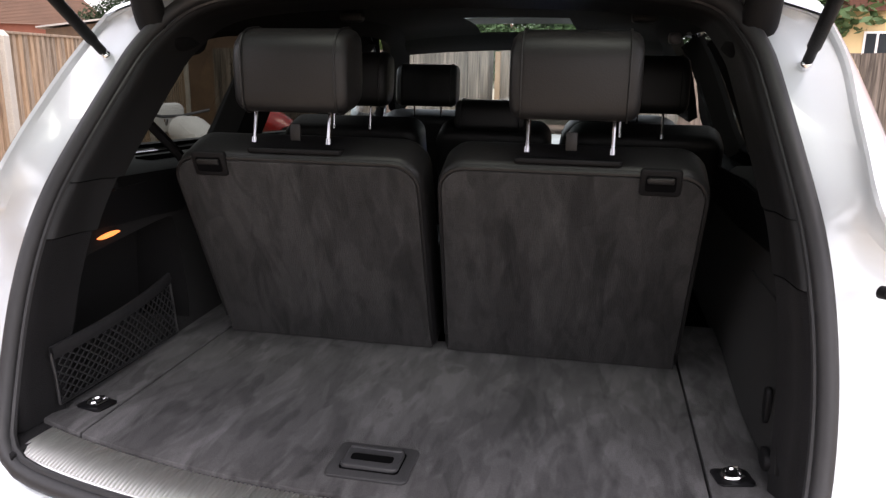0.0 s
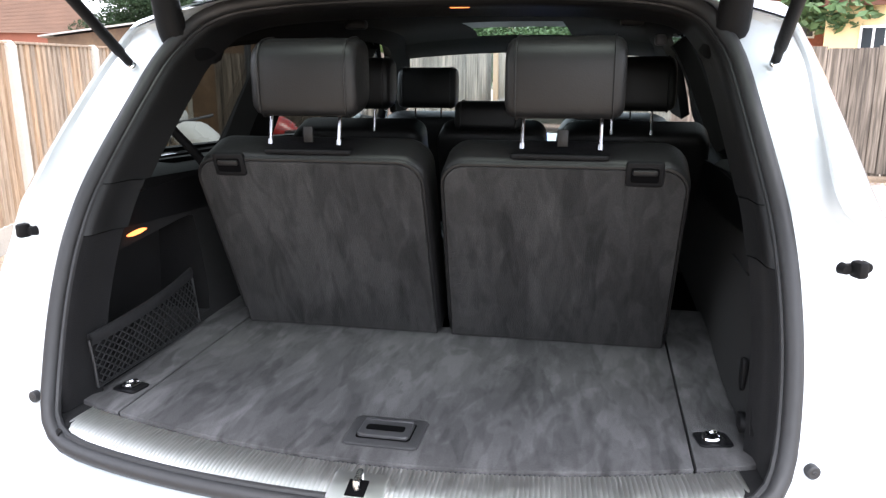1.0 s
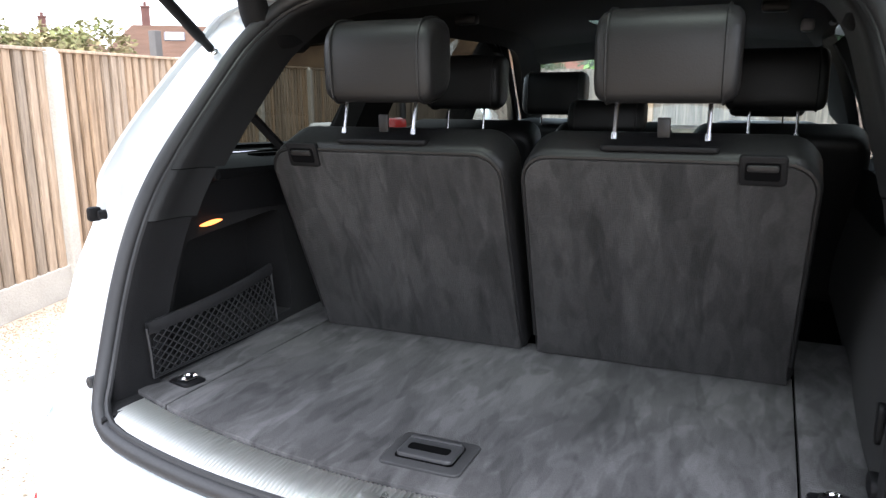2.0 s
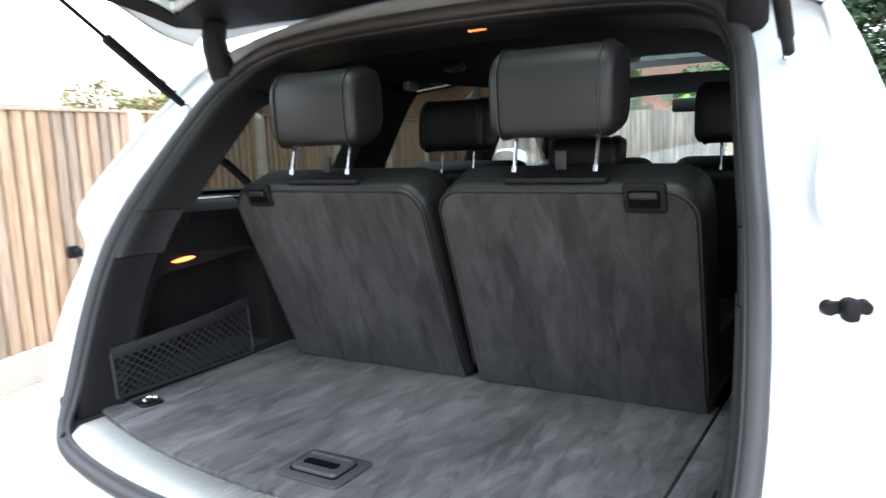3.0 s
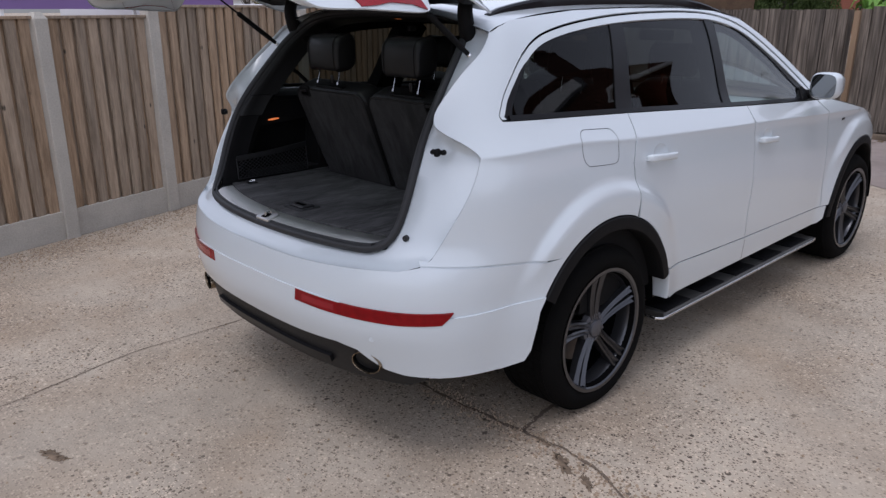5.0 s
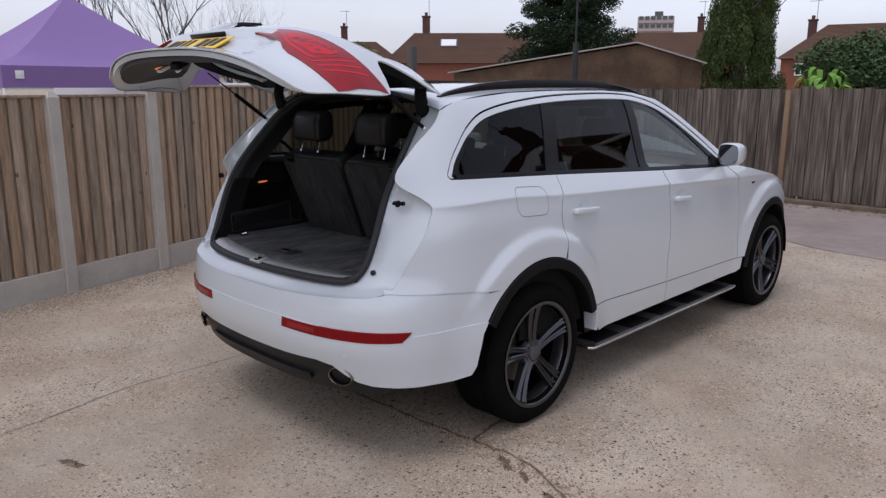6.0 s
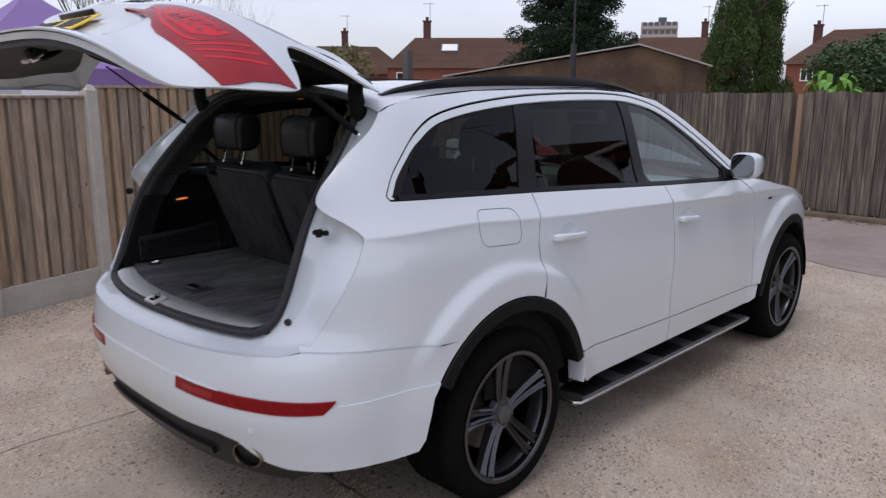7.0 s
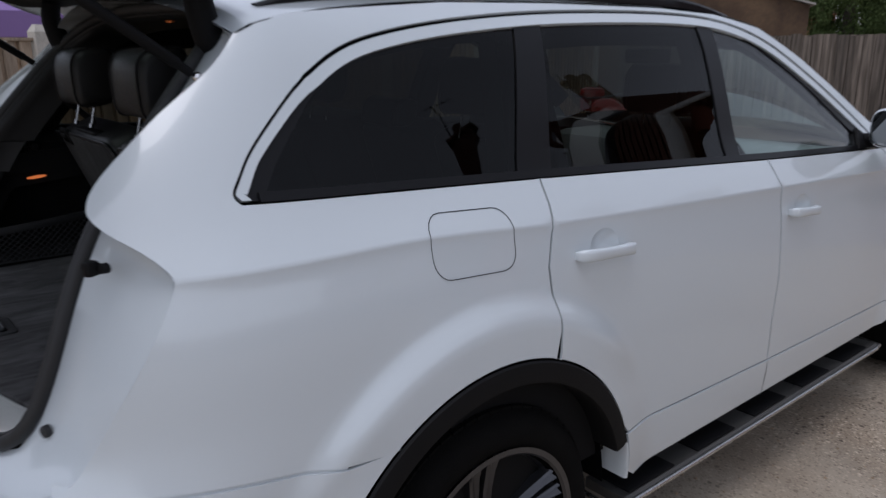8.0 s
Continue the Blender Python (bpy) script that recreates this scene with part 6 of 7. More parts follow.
for cx in (-.42, .42):
    m = lean((cx, 1.52, .62), (.68, -.20))
    w = .52
    out = [(-w / 2, 0), (w / 2, 0)] + [(w / 2 - .12 + .12 * math.cos(a), .58 + .12 * math.sin(a)) for a in np.linspace(0, math.pi / 2, 6)] + [(-w / 2 + .12 - .12 * math.sin(a), .58 + .12 * math.cos(a)) for a in np.linspace(0, math.pi / 2, 6)]
    seat = part("front_seat", slab(out, .14, .035, m=m @ Matrix.Translation((0, 0, -.14)), seg=3), LEATHER, car, "black leather front seat")
    part("seat_cushion", boxed((cx, 1.76, .66), (w, .5, .18), .05), LEATHER, seat)
    headrest(.27, .18, .11, (cx, 1.36, 1.43), [((cx - .06, 1.345, 1.28), (cx - .06, 1.36, 1.37)), ((cx + .06, 1.345, 1.28), (cx + .06, 1.36, 1.37))], seat)


# ---- yard: fences ----
def board_mesh(name, w, h, t, material, taper=0.5):
    bm = bmesh.new()
    box(bm, (0, 0, h / 2), (w, t, h), 0)
    for v in bm.verts:
        if v.co.x > 0:
            v.co.y *= taper
    me = bpy.data.meshes.new(name)
    bm.to_mesh(me)
    bm.free()
    me.materials.append(material)
    return me


def post_mesh(w, h, material):
    bm = box(bmesh.new(), (0, 0, h / 2 - .03), (w, w, h - .06), .008)
    top = box(bmesh.new(), (0, 0, h - .045), (w * 1.0, w * 1.0, .05), 0)
    for v in top.verts:
        if v.co.z > h - .05:
            v.co.x *= .45
            v.co.y *= .45
    me2 = bpy.data.meshes.new("cap")
    top.to_mesh(me2)
    top.free()
    bm.from_mesh(me2)
    me = bpy.data.meshes.new("fence_post")
    bm.to_mesh(me)
    bm.free()
    me.materials.append(material)
    return me


FDIR = Vector((-.262, .965, 0)).normalized()
A0 = Vector((-3.41, -.79, 0))
stops = [-5.55, -3.72, -1.89, 0.0, .965] + [.965 + 1.83 * k for k in range(1, 6)]
fence = tagged(empty("side_fence", (0, 0, 0)), "brown feather-edge fence with concrete posts and gravel boards", "fence", kind="structure")
POSTM = post_mesh(.105, 1.76, CONCRETE)
ang = math.degrees(math.atan2(FDIR.y, FDIR.x))
for i, sdist in enumerate(stops):
    p = A0 + FDIR * sdist
    piece("fence_post", POSTM, fence, pose(p.x, p.y, 0 if sdist > .5 else -.06, 0, 0, ang))
boards = {h: board_mesh("fence_board", .078, h, .024, BOARD, .60) for h in (1.50, 1.42)}
gravel = {}
rnd = random.Random(4)
for a, b in zip(stops, stops[1:]):
    w = b - a - .10
    mid = A0 + FDIR * (a + b) / 2
    h = 1.50 if a > .5 else 1.42
    if round(w, 2) not in gravel:
        g = box(bmesh.new(), (0, 0, .11), (w, .045, .22), .004)
        gm = bpy.data.meshes.new("gravel_board")
        g.to_mesh(gm)
        g.free()
        gm.materials.append(CONCRETE)
        c = box(bmesh.new(), (0, 0, 0), (w, .05, .022), .003)
        cm = bpy.data.meshes.new("capping_rail")
        c.to_mesh(cm)
        c.free()
        cm.materials.append(BOARD)
        gravel[round(w, 2)] = (gm, cm)
    gm, cm = gravel[round(w, 2)]
    piece("gravel_board", gm, fence, pose(mid.x, mid.y, 0, 0, 0, ang))
    piece("capping_rail", cm, fence, pose(mid.x, mid.y, .215 + h + .008, 0, 0, ang))
    n = max(2, round(w / .106))
    for k in range(n):
        q = A0 + FDIR * (a + .05 + w * (k + .5) / n)
        piece("fence_board", boards[h], fence, pose(q.x, q.y, .213 + rnd.uniform(-.005, .005), 0, rnd.uniform(-.2, .2), ang + 2.5 + rnd.uniform(-1.5, 1.5)))
        if k:
            q = A0 + FDIR * (a + .05 + w * k / n) + Vector((-FDIR.y, FDIR.x, 0)) * .026
            piece("fence_board", boards[h], fence, pose(q.x, q.y, .213, 0, 0, ang))

front = tagged(empty("front_fence"), "old weathered close-board timber fence", "fence", kind="structure")
olds = [board_mesh("old_board", w, 1.64, .02, OLDBOARD, .8) for w in (.125, .14, .155)]
x = -5.6
rnd = random.Random(9)
while x < 12.4:
    k = rnd.randrange(3)
    w = (.125, .14, .155)[k]
    y = 8.9 - .03 * (x + 1)
    if abs(x + w / 2 + 1.12) > .09:
        piece("fence_board", olds[k], front, pose(x + w / 2, y + rnd.uniform(-.006, .006), .05 + rnd.uniform(-.02, .02) + (.03 if x > -1.1 else 0), rnd.uniform(-.3, .3), rnd.uniform(-.25, .25), -1.7 + rnd.uniform(-2, 2)))
        piece("fence_board", olds[k], front, pose(x + w + .005, y + .026, .05, 0, 0, -1.7))
    x += w + rnd.choice((.006, .010, .014))
for xp in (-4.2, -1.12, 1.9, 4.95, 8.0, 11.0):
    part("timber_post", box(bmesh.new(), (xp, 8.87 - .03 * (xp + 1), .84), (.075, .085, 1.68), .006), ORANGEPOST if xp == -1.12 else OLDBOARD, front)
kerb = tagged(finish("fence_kerb", box(bmesh.new(), (3.4, 8.72, .02), (18, .16, .10), .03, m=Matrix.Rotation(radians(-1.7), 4, "Z")), mat("dark_soil_edge", (.12, .088, .06), .95, var=.4, vscale=5, var2=.3, v2scale=40, bump=.8, bscale=30)), "low dark earth-covered edging", "kerb", kind="structure")

rnd = random.Random(31)
verts, faces = [], []
for k in range(420):
    x, y = rnd.uniform(-3.4, 6.5), 8.62 - abs(rnd.gauss(0, .16))
    a, r, tip = rnd.uniform(0, 6.28), rnd.uniform(.015, .04), rnd.uniform(.004, .016)
    c, q = math.cos(a) * r, math.sin(a) * r
    n = len(verts)
    y -= .03 * (x + 1)
    verts += [(x - c, y - q, .012), (x + q * .5, y - c * .5, .012 + tip), (x + c, y + q, .014), (x - q * .5, y + c * .5, .016 + tip)]
    faces.append((n, n + 1, n + 2, n + 3))
me = bpy.data.meshes.new("leaf_litter")
me.from_pydata(verts, [], faces)
me.materials.append(mat("dry_fallen_leaf", (.26, .19, .11), .9, var=.4, vscale=9, tint=(.15, .10, .055)))
tagged(new("leaf_litter", me), "dry fallen leaves along the fence foot", "leaves", kind="stuff")

right = tagged(empty("right_fence"), "brown close-board fence along the yard", "fence", kind="structure")
rb = board_mesh("right_board", .15, 1.8, .02, BOARD, .8)
for k in range(126):
    piece("fence_board", rb, right, pose(12.3, 8.5 - .155 * k, 0, 0, 0, 90 + random.Random(k).uniform(-2, 2)))


# ---- foliage ----
def leaf_cloud(rndm, blobs, count, size, flat=1.0, droop=0.0):
    """Many small leaf clumps inside rough blobs (centre, radii)."""
    verts, faces = [], []
    for _ in range(count):
        c, r = blobs[rndm.randrange(len(blobs))]
        v = Vector((rndm.gauss(0, 1), rndm.gauss(0, 1), rndm.gauss(0, 1))).normalized() * rndm.uniform(.35, 1.08) ** .6
        p = Vector((c[0] + v.x * r[0], c[1] + v.y * r[1], c[2] + v.z * r[2]))
        s = size * rndm.uniform(.5, 1.4)
        a, t = rndm.uniform(0, 6.28), rndm.uniform(-.9, .9)
        u = Vector((math.cos(a), math.sin(a), t - droop)).normalized() * s
        w = u.cross(Vector((rndm.uniform(-1, 1), rndm.uniform(-1, 1), rndm.uniform(-1, 1)))).normalized() * s * .45
        k = len(verts)
        verts += [p - u, p + w, p + u, p - w]
        faces.append((k, k + 1, k + 2, k + 3))
    return verts, faces


def limbs(bm, rndm, p, d, length, r, depth, spread=.6, up=.15):
    pts, rs = [p], [r]
    for i in range(4):
        d = (d + Vector((rndm.uniform(-1, 1), rndm.uniform(-1, 1), rndm.uniform(-.6, 1) + up)) * .16).normalized()
        pts.append(pts[-1] + d * length / 4)
        rs.append(r * (1 - .13 * (i + 1)))
    tube(bm, pts, rs, 5, cap=False)
    if depth:
        for k in range(4):
            i = rndm.choice((2, 3, 4))
            nd = (d + Vector((rndm.uniform(-1, 1), rndm.uniform(-1, 1), rndm.uniform(-.2, .9))) * spread).normalized()
            limbs(bm, rndm, pts[i], nd, length * rndm.uniform(.6, .8), rs[i] * .62, depth - 1, spread, up)


def tree(name, at, trunk_h, trunk_r, blobs, count, size, leaf, label, seed, droop=0.0, bare=False):
    rndm = random.Random(seed)
    t = tagged(empty(name, at), label, "tree" if name != "shrub" else "shrub")
    bm = bmesh.new()
    if bare:
        for k in range(3):
            limbs(bm, rndm, Vector((0, 0, trunk_h * .1 * k)), Vector((rndm.uniform(-.25, .25), rndm.uniform(-.25, .25), 1)).normalized(), trunk_h, trunk_r, 4, .75)
    else:
        tube(bm, [(0, 0, 0), (.05, 0, trunk_h * .5), (0, .05, trunk_h)], [trunk_r, trunk_r * .8, trunk_r * .35], 8)
        for k in range(9):
            limbs(bm, rndm, Vector((0, 0, trunk_h * rndm.uniform(.25, .9))), Vector((rndm.uniform(-1, 1), rndm.uniform(-1, 1), .4)).normalized(), trunk_h * .16, trunk_r * .3, 1)
    part("trunk", bm, BARK, t, "bare branching trunk" if bare else "")
    if count:
        v, f = leaf_cloud(rndm, blobs, count, size, droop=droop)
        mesh_part("crown", v, f, leaf, t, smooth=False)
    return t


def polar(az, d, z=0.0):
    a = radians(az)
    return (3.156 - d * math.sin(a), -2.946 + d * math.cos(a), z)


R = random.Random(21)
blobs = []
for i in range(300):
    z = R.uniform(1.7, 9.6)
    reach = 3.1 * (1.12 - z / 11.5) * R.uniform(.0, 1.0) ** .6
    a = i * 2.4 + R.uniform(-.3, .3)
    wide = R.uniform(.45, .85)
    blobs.append(((reach * math.cos(a), reach * math.sin(a), z - .1 * reach), (wide, wide, R.uniform(.28, .5))))
tree("evergreen_tree", polar(35.2, 33), 8.8, .25, blobs, 200000, .052, NEEDLE, "tall dark evergreen tree beyond the fence", 1)
blobs = []
for i in range(260):
    z = 7.4 - 6.9 * R.random() ** .8
    reach = 1.55 * (1 - z / 7.5) * R.uniform(.15, 1.0) ** .5
    a = i * 2.4 + R.uniform(-.4, .4)
    w = R.uniform(.16, .30)
    blobs.append(((reach * math.cos(a), reach * math.sin(a), z), (w, w, R.uniform(.34, .62))))
tree("cypress_tree", polar(23.3, 24), 6.6, .18, blobs, 170000, .032, CYPRESS, "drooping green cypress tree behind the fence", 2, droop=1.6)
blobs = [((R.uniform(-2.6, 2.6), R.uniform(-1, 1), R.uniform(.8, 2.55)), (.75, .7, .5)) for _ in range(30)]
tree("shrub", polar(54.6, 21), 2.2, .06, blobs, 20000, .07, SCRUB, "wide brown and green scrub bush", 3)
blobs = [((R.uniform(-1.7, 2.6), R.uniform(-1, 1), R.uniform(.8, 2.75)), (.8, .7, .55)) for _ in range(24)]
tree("shrub", polar(13.8, 24), 2.2, .06, blobs, 34000, .06, LEAF, "rounded green garden shrub", 4)
tree("bare_tree", polar(65.0, 24), 2.6, .10, [], 0, .1, LEAF, "leafless tree with fine grey branches", 5, bare=True)
tree("bare_tree", polar(60.0, 22), 1.8, .05, [], 0, .1, LEAF, "small leafless shrub tree", 6, bare=True)
blobs = [((R.uniform(-3, 3), R.uniform(-2, 2), R.uniform(3.0, 6.5)), (1.3, 1.2, .9)) for _ in range(20)]
tree("broadleaf_tree", polar(-14, 34), 5.0, .2, blobs, 6000, .22, LEAF, "green broadleaf tree beyond the yard", 7)
blobs = [((R.uniform(-3, 3), R.uniform(-2, 2), R.uniform(2.0, 6.0)), (1.3, 1.2, .9)) for _ in range(24)]
tree("broadleaf_tree", (-4.5, -13.0, 0), 5.0, .2, blobs, 45000, .11, NEEDLE, "dark broadleaf tree behind the yard", 8)
blobs = [((R.uniform(-6, 6), R.uniform(-1, 1), R.uniform(2.0, 5.0)), (1.6, 1.2, 1.0)) for _ in range(18)]
tree("shrub", polar(48.3, 80), 3.0, .1, blobs, 3500, .3, LEAF, "distant green hedge trees", 9)
blobs = [((R.uniform(-2.2, 2.2), R.uniform(-1.5, 1.5), R.uniform(2.0, 5.6)), (1.1, 1.0, .8)) for _ in range(26)]
tree("broadleaf_tree", (.6, 22.0, 0), 4.6, .2, blobs, 16000, .11, NEEDLE, "dark green garden tree behind the houses", 10)
spiky = tagged(empty("garden_plant", polar(17.9, 22)), "bright green large-leaved garden plant", "plant")
for k in range(26):
    a, h, reach = k * 2.4, 1.75 + .55 * ((k * 37) % 10) / 10, .28 + .30 * ((k * 53) % 10) / 10
    c, s_ = math.cos(a), math.sin(a)
    v = []
    for t, wide, up in ((0, .01, 0), (.25, .02, .55), (.5, .07, .85), (.72, .10, 1.0), (.9, .07, .97), (1, .005, .88)):
        for e in (-1, 0, 1):
            v.append((c * reach * t * 1.5 - s_ * wide * e, s_ * reach * t * 1.5 + c * wide * e, h * up - (.03 if e else 0)))
    mesh_part("leaf", v, [(i * 3 + j, i * 3 + j + 1, i * 3 + j + 4, i * 3 + j + 3) for i in range(5) for j in (0, 1)], BRIGHTLEAF, spiky)

# ---- purple gazebo ----
gaz = tagged(empty("gazebo", (-8.75, 1.35, 0), 48.0 - 45.0), "purple canvas pop-up gazebo with a peaked roof", "gazebo")
hw, eave, val, peak = 1.5, 1.97, 1.70, 3.02
rows = []
for t in np.linspace(0, 1, 9):
    k = 1 - t
    z = eave + (peak - eave) * (t ** 1.25)
    e = max(hw * k, .015)
    rows.append([(e * px_, e * py_, z - .05 * math.sin(math.pi * q) * math.sin(math.pi * min(t * 1.2, 1))) for px_, py_, q in [(1, -1 + 2 * i / 8, i / 8) for i in range(8)] + [(1 - 2 * i / 8, 1, i / 8) for i in range(8)] + [(-1, 1 - 2 * i / 8, i / 8) for i in range(8)] + [(-1 + 2 * i / 8, -1, i / 8) for i in range(8)]])
bm = loft(bmesh.new(), rows, ring=True)
bmesh.ops.recalc_face_normals(bm, faces=bm.faces)
part("canopy", bm, PURPLE, gaz, "purple peaked canopy")
for k in range(4):
    m = Matrix.Rotation(radians(90 * k), 4, "Z")
    vb = bmesh.new()
    loft(vb, [[(hw + .004 + .012 * math.sin(i * 1.7) * (1 - j / 3), -hw + 2 * hw * i / 14, eave - (eave - val) * (1 - j / 3)) for i in range(15)] for j in range(4)])
    bmesh.ops.recalc_face_normals(vb, faces=vb.faces)
    part("valance", vb, PURPLE, gaz, move=m)
    part("leg", boxed((hw - .03, hw - .03, .98), (.04, .04, 1.96), .004), WHITEP, gaz, move=m)
part("care_label", boxed((hw + .02, -hw + .2, 1.86), (.006, .10, .10), .001), WHITEP, gaz)


# ---- buildings beyond ----
def window_on(parent, w, h, m, panes=2):
    win = part("window", boxed((0, 0, 0), (w, .08, h), .01), UPVC, parent, "white framed window", move=m)
    for k in range(panes):
        pw = (w - .08 * (panes + 1)) / panes
        part("pane", boxed((-w / 2 + .08 + pw / 2 + k * (pw + .08), -.045, 0), (pw, .01, h - .16)), DARKGLASS, win, move=m)


def house(name, at, turn, w, d, eave, ridge, wall, roofm, label, hip=0.0, chimneys=((.0, .0),), windows=(), skylight=None, chim_h=1.3):
    """A house w wide along its ridge and d deep, front to -y."""
    h = tagged(empty(name, at, turn), label, "house")
    hw_, hd = w / 2, d / 2
    part("wall", boxed((0, 0, eave / 2), (w, d, eave)), wall, h, smooth=False)
    o = .3
    v = [(-hw_ - o, -hd - o, eave - .1), (hw_ + o, -hd - o, eave - .1), (hw_ + o, hd + o, eave - .1), (-hw_ - o, hd + o, eave - .1), (-hw_ - o + hip, 0, ridge), (hw_ + o - hip, 0, ridge)]
    roof_ = mesh_part("roof", v, [(0, 1, 5, 4), (2, 3, 4, 5), (1, 2, 5), (3, 0, 4), (3, 2, 1, 0)], roofm, h, smooth=False)
    if hip < .5:
        for sx in (-1, 1):
            g = [(sx * (hw_ - .02), -hd, eave - .1), (sx * (hw_ - .02), hd, eave - .1), (sx * (hw_ - .02), 0, ridge - .3), (sx * hw_ * .9, -hd, eave - .1), (sx * hw_ * .9, hd, eave - .1), (sx * hw_ * .9, 0, ridge - .3)]
            mesh_part("gable", g, [(0, 1, 2), (3, 4, 5), (0, 1, 4, 3), (1, 2, 5, 4), (2, 0, 3, 5)], wall, h, smooth=False)
    n = 26
    for face in (-1, 1):
        bm = bmesh.new()
        for k in range(1, n):
            t = k / n
            x0, x1 = -hw_ - o + hip * t, hw_ + o - hip * t
            y, z = face * (hd + o) * (1 - t), eave - .1 + (ridge - eave + .1) * t
            box(bm, ((x0 + x1) / 2, y, z + .012), (x1 - x0, .05, .028), 0)
        tagged(part("tiling", bm, roofm, roof_, smooth=False), kind="stuff")
    for cx, cy in chimneys:
        c = part("chimney", boxed((cx, cy, ridge + chim_h / 2 - .8), (.62, .55, chim_h + 1.6), .02), CHIMNEY, roof_, "dark brick chimney", smooth=False)
        part("chimney_cap", boxed((cx, cy, ridge + chim_h + .05), (.74, .67, .12), .02), CHIMNEY, roof_, smooth=False)
        top = ridge + chim_h + .05
        bm = tubed([(cx + .25, cy, top - .6), (cx + .25, cy, top + 1.5)], .022, 6)
        tube(bm, [(cx - .35, cy, top + 1.42), (cx + .55, cy, top + 1.42)], .018, 5)
        for k in range(5):
            tube(bm, [(cx - .3 + .19 * k, cy - .2, top + 1.42), (cx - .3 + .19 * k, cy + .2, top + 1.42)], .012, 4)
        part("aerial", bm, GREYMETAL, roof_, "thin television aerial")
        part("chimney_pot", tubed([(cx, cy, ridge + chim_h), (cx, cy, ridge + chim_h + .4)], .13, 10), CHIMNEY, roof_)
    for wx, wz, ww, wh in windows:
        window_on(h, ww, wh, Matrix.Translation((wx, -hd - .02, wz)))
    if skylight:
        sx, t = skylight
        m = Matrix.Translation((sx, -(hd + o) * (1 - t), eave - .1 + (ridge - eave + .1) * t + .06)) @ Matrix.Rotation(math.atan2(ridge - eave + .1, hd + o), 4, "X")
        sk = part("skylight", boxed((0, 0, 0), (1.5, 1.3, .1), .02), GREYMETAL, h, "roof skylight", move=m)
        part("pane", boxed((0, 0, .06), (1.25, 1.05, .02)), WHITEP, sk, move=m)
    return h


house("house", polar(51.5, 74), 51, 11, 8, 3.4, 5.9, BRICKRED, ROOFTILE, "brick house with a hipped brown tiled roof", 3.0, ((-.2, .3),))
house("house", polar(42.5, 66), 42, 13, 8, 3.7, 6.2, BRICKRED, ROOFTILE, "brick house with brown tiles and a roof skylight", 2.2, ((-3.6, .2),), ((-5.2, 2.7, 1.2, 1.1), (4.2, 2.7, 1.2, 1.1)), (-1.6, .62))
house("house", polar(28.2, 78), 28, 12, 8, 4.0, 6.9, BRICKRED, ROOFTILE, "brick house with a brown tiled roof and chimney", 2.5, ((3.1, .2),))
house("house", polar(14.6, 66), 15, 13, 8, 3.9, 6.4, BRICKRED, ROOFTILE, "red brick house with brown tiles and white windows", 3.0, ((-4.9, .4),), ((-5.1, 3.0, .86, .88), (0, 3.05, 1.2, 1.1), (4, 3.05, 1.2, 1.1)), chim_h=.35)
house("house", polar(62.5, 70), 62, 10, 8, 2.6, 3.6, WHITEWALL, ROOFTILE, "low distant house with a tiled roof", 2.5, ())
yellow = house("house", (12.3, 32.0, 0), -107, 8.0, 5.6, 3.6, 6.0, YELLOW, REDTILE, "yellow rendered gable house with an orange tiled roof", 0.0, ((-2.2, 0),), ((-1.6, 2.2, .9, 1.0), (1.6, 2.2, .9, 1.0)))
for wx, wz in ((-1.2, 2.3), (1.0, 2.3)):
    window_on(yellow, .9, 1.0, Matrix.Translation((4.02, wx, wz)) @ Matrix.Rotation(radians(90), 4, "Z"))
house("house", (8.4, 36.0, 0), 8, 4.0, 5.5, 4.2, 5.8, REDBRICK, ROOFTILE, "red brick house with white windows", .6, ((-.8, .3),), ((-.2, 3.1, 1.2, 1.2),))
red = house("house", (10.2, 12.3, 0), -37, 5.6, 6.5, 5.2, 7.5, REDBRICK, REDTILE, "tall red brick house with roof windows and a white gutter", 1.2, ((-1.7, .2), (1.6, .2)), ((-1.5, 3.9, 1.2, 1.2), (1.4, 3.9, 1.2, 1.2), (-1.5, 1.4, 1.2, 1.3)), (-.9, .5))
part("gutter", boxed((0, -3.62, 5.06), (6.1, .12, .14), .03), UPVC, red, "white eaves gutter")
house("house", (27.0, 19.0, 0), -74, 12, 7, 3.4, 5.8, YELLOW, REDTILE, "yellow rendered house with red tiles across the yard", 2.0, ((2.0, 0), (-3, 0)), ((-3.5, 2.3, 1.4, 1.2), (0, 2.3, 1.4, 1.2), (3.5, 2.3, 1.4, 1.2)))

# garage with an uneven gable behind the front fence
shed = tagged(empty("garage"), "old brown rendered garage with a shallow gable", "garage")
sv = [(-10.1, 11.0, 0), (-3.55, 11.0, 0), (-3.55, 11.0, 2.16), (-4.92, 11.0, 2.56), (-10.1, 11.0, 2.03)]
verts = sv + [(x - 3.5, y + 6, z) for x, y, z in sv]
mesh_part("wall", verts, [(0, 1, 2, 3, 4), (9, 8, 7, 6, 5), (0, 5, 6, 1), (1, 6, 7, 2), (0, 4, 9, 5)], SHEDWALL, shed, smooth=False)
rv = [(-3.42, 10.92, 2.15), (-4.92, 10.92, 2.59), (-10.25, 10.92, 2.05)]
verts = rv + [(x - 3.6, y + 6.2, z) for x, y, z in rv] + [(x, y, z + .03) for x, y, z in rv] + [(x - 3.6, y + 6.2, z + .03) for x, y, z in rv]
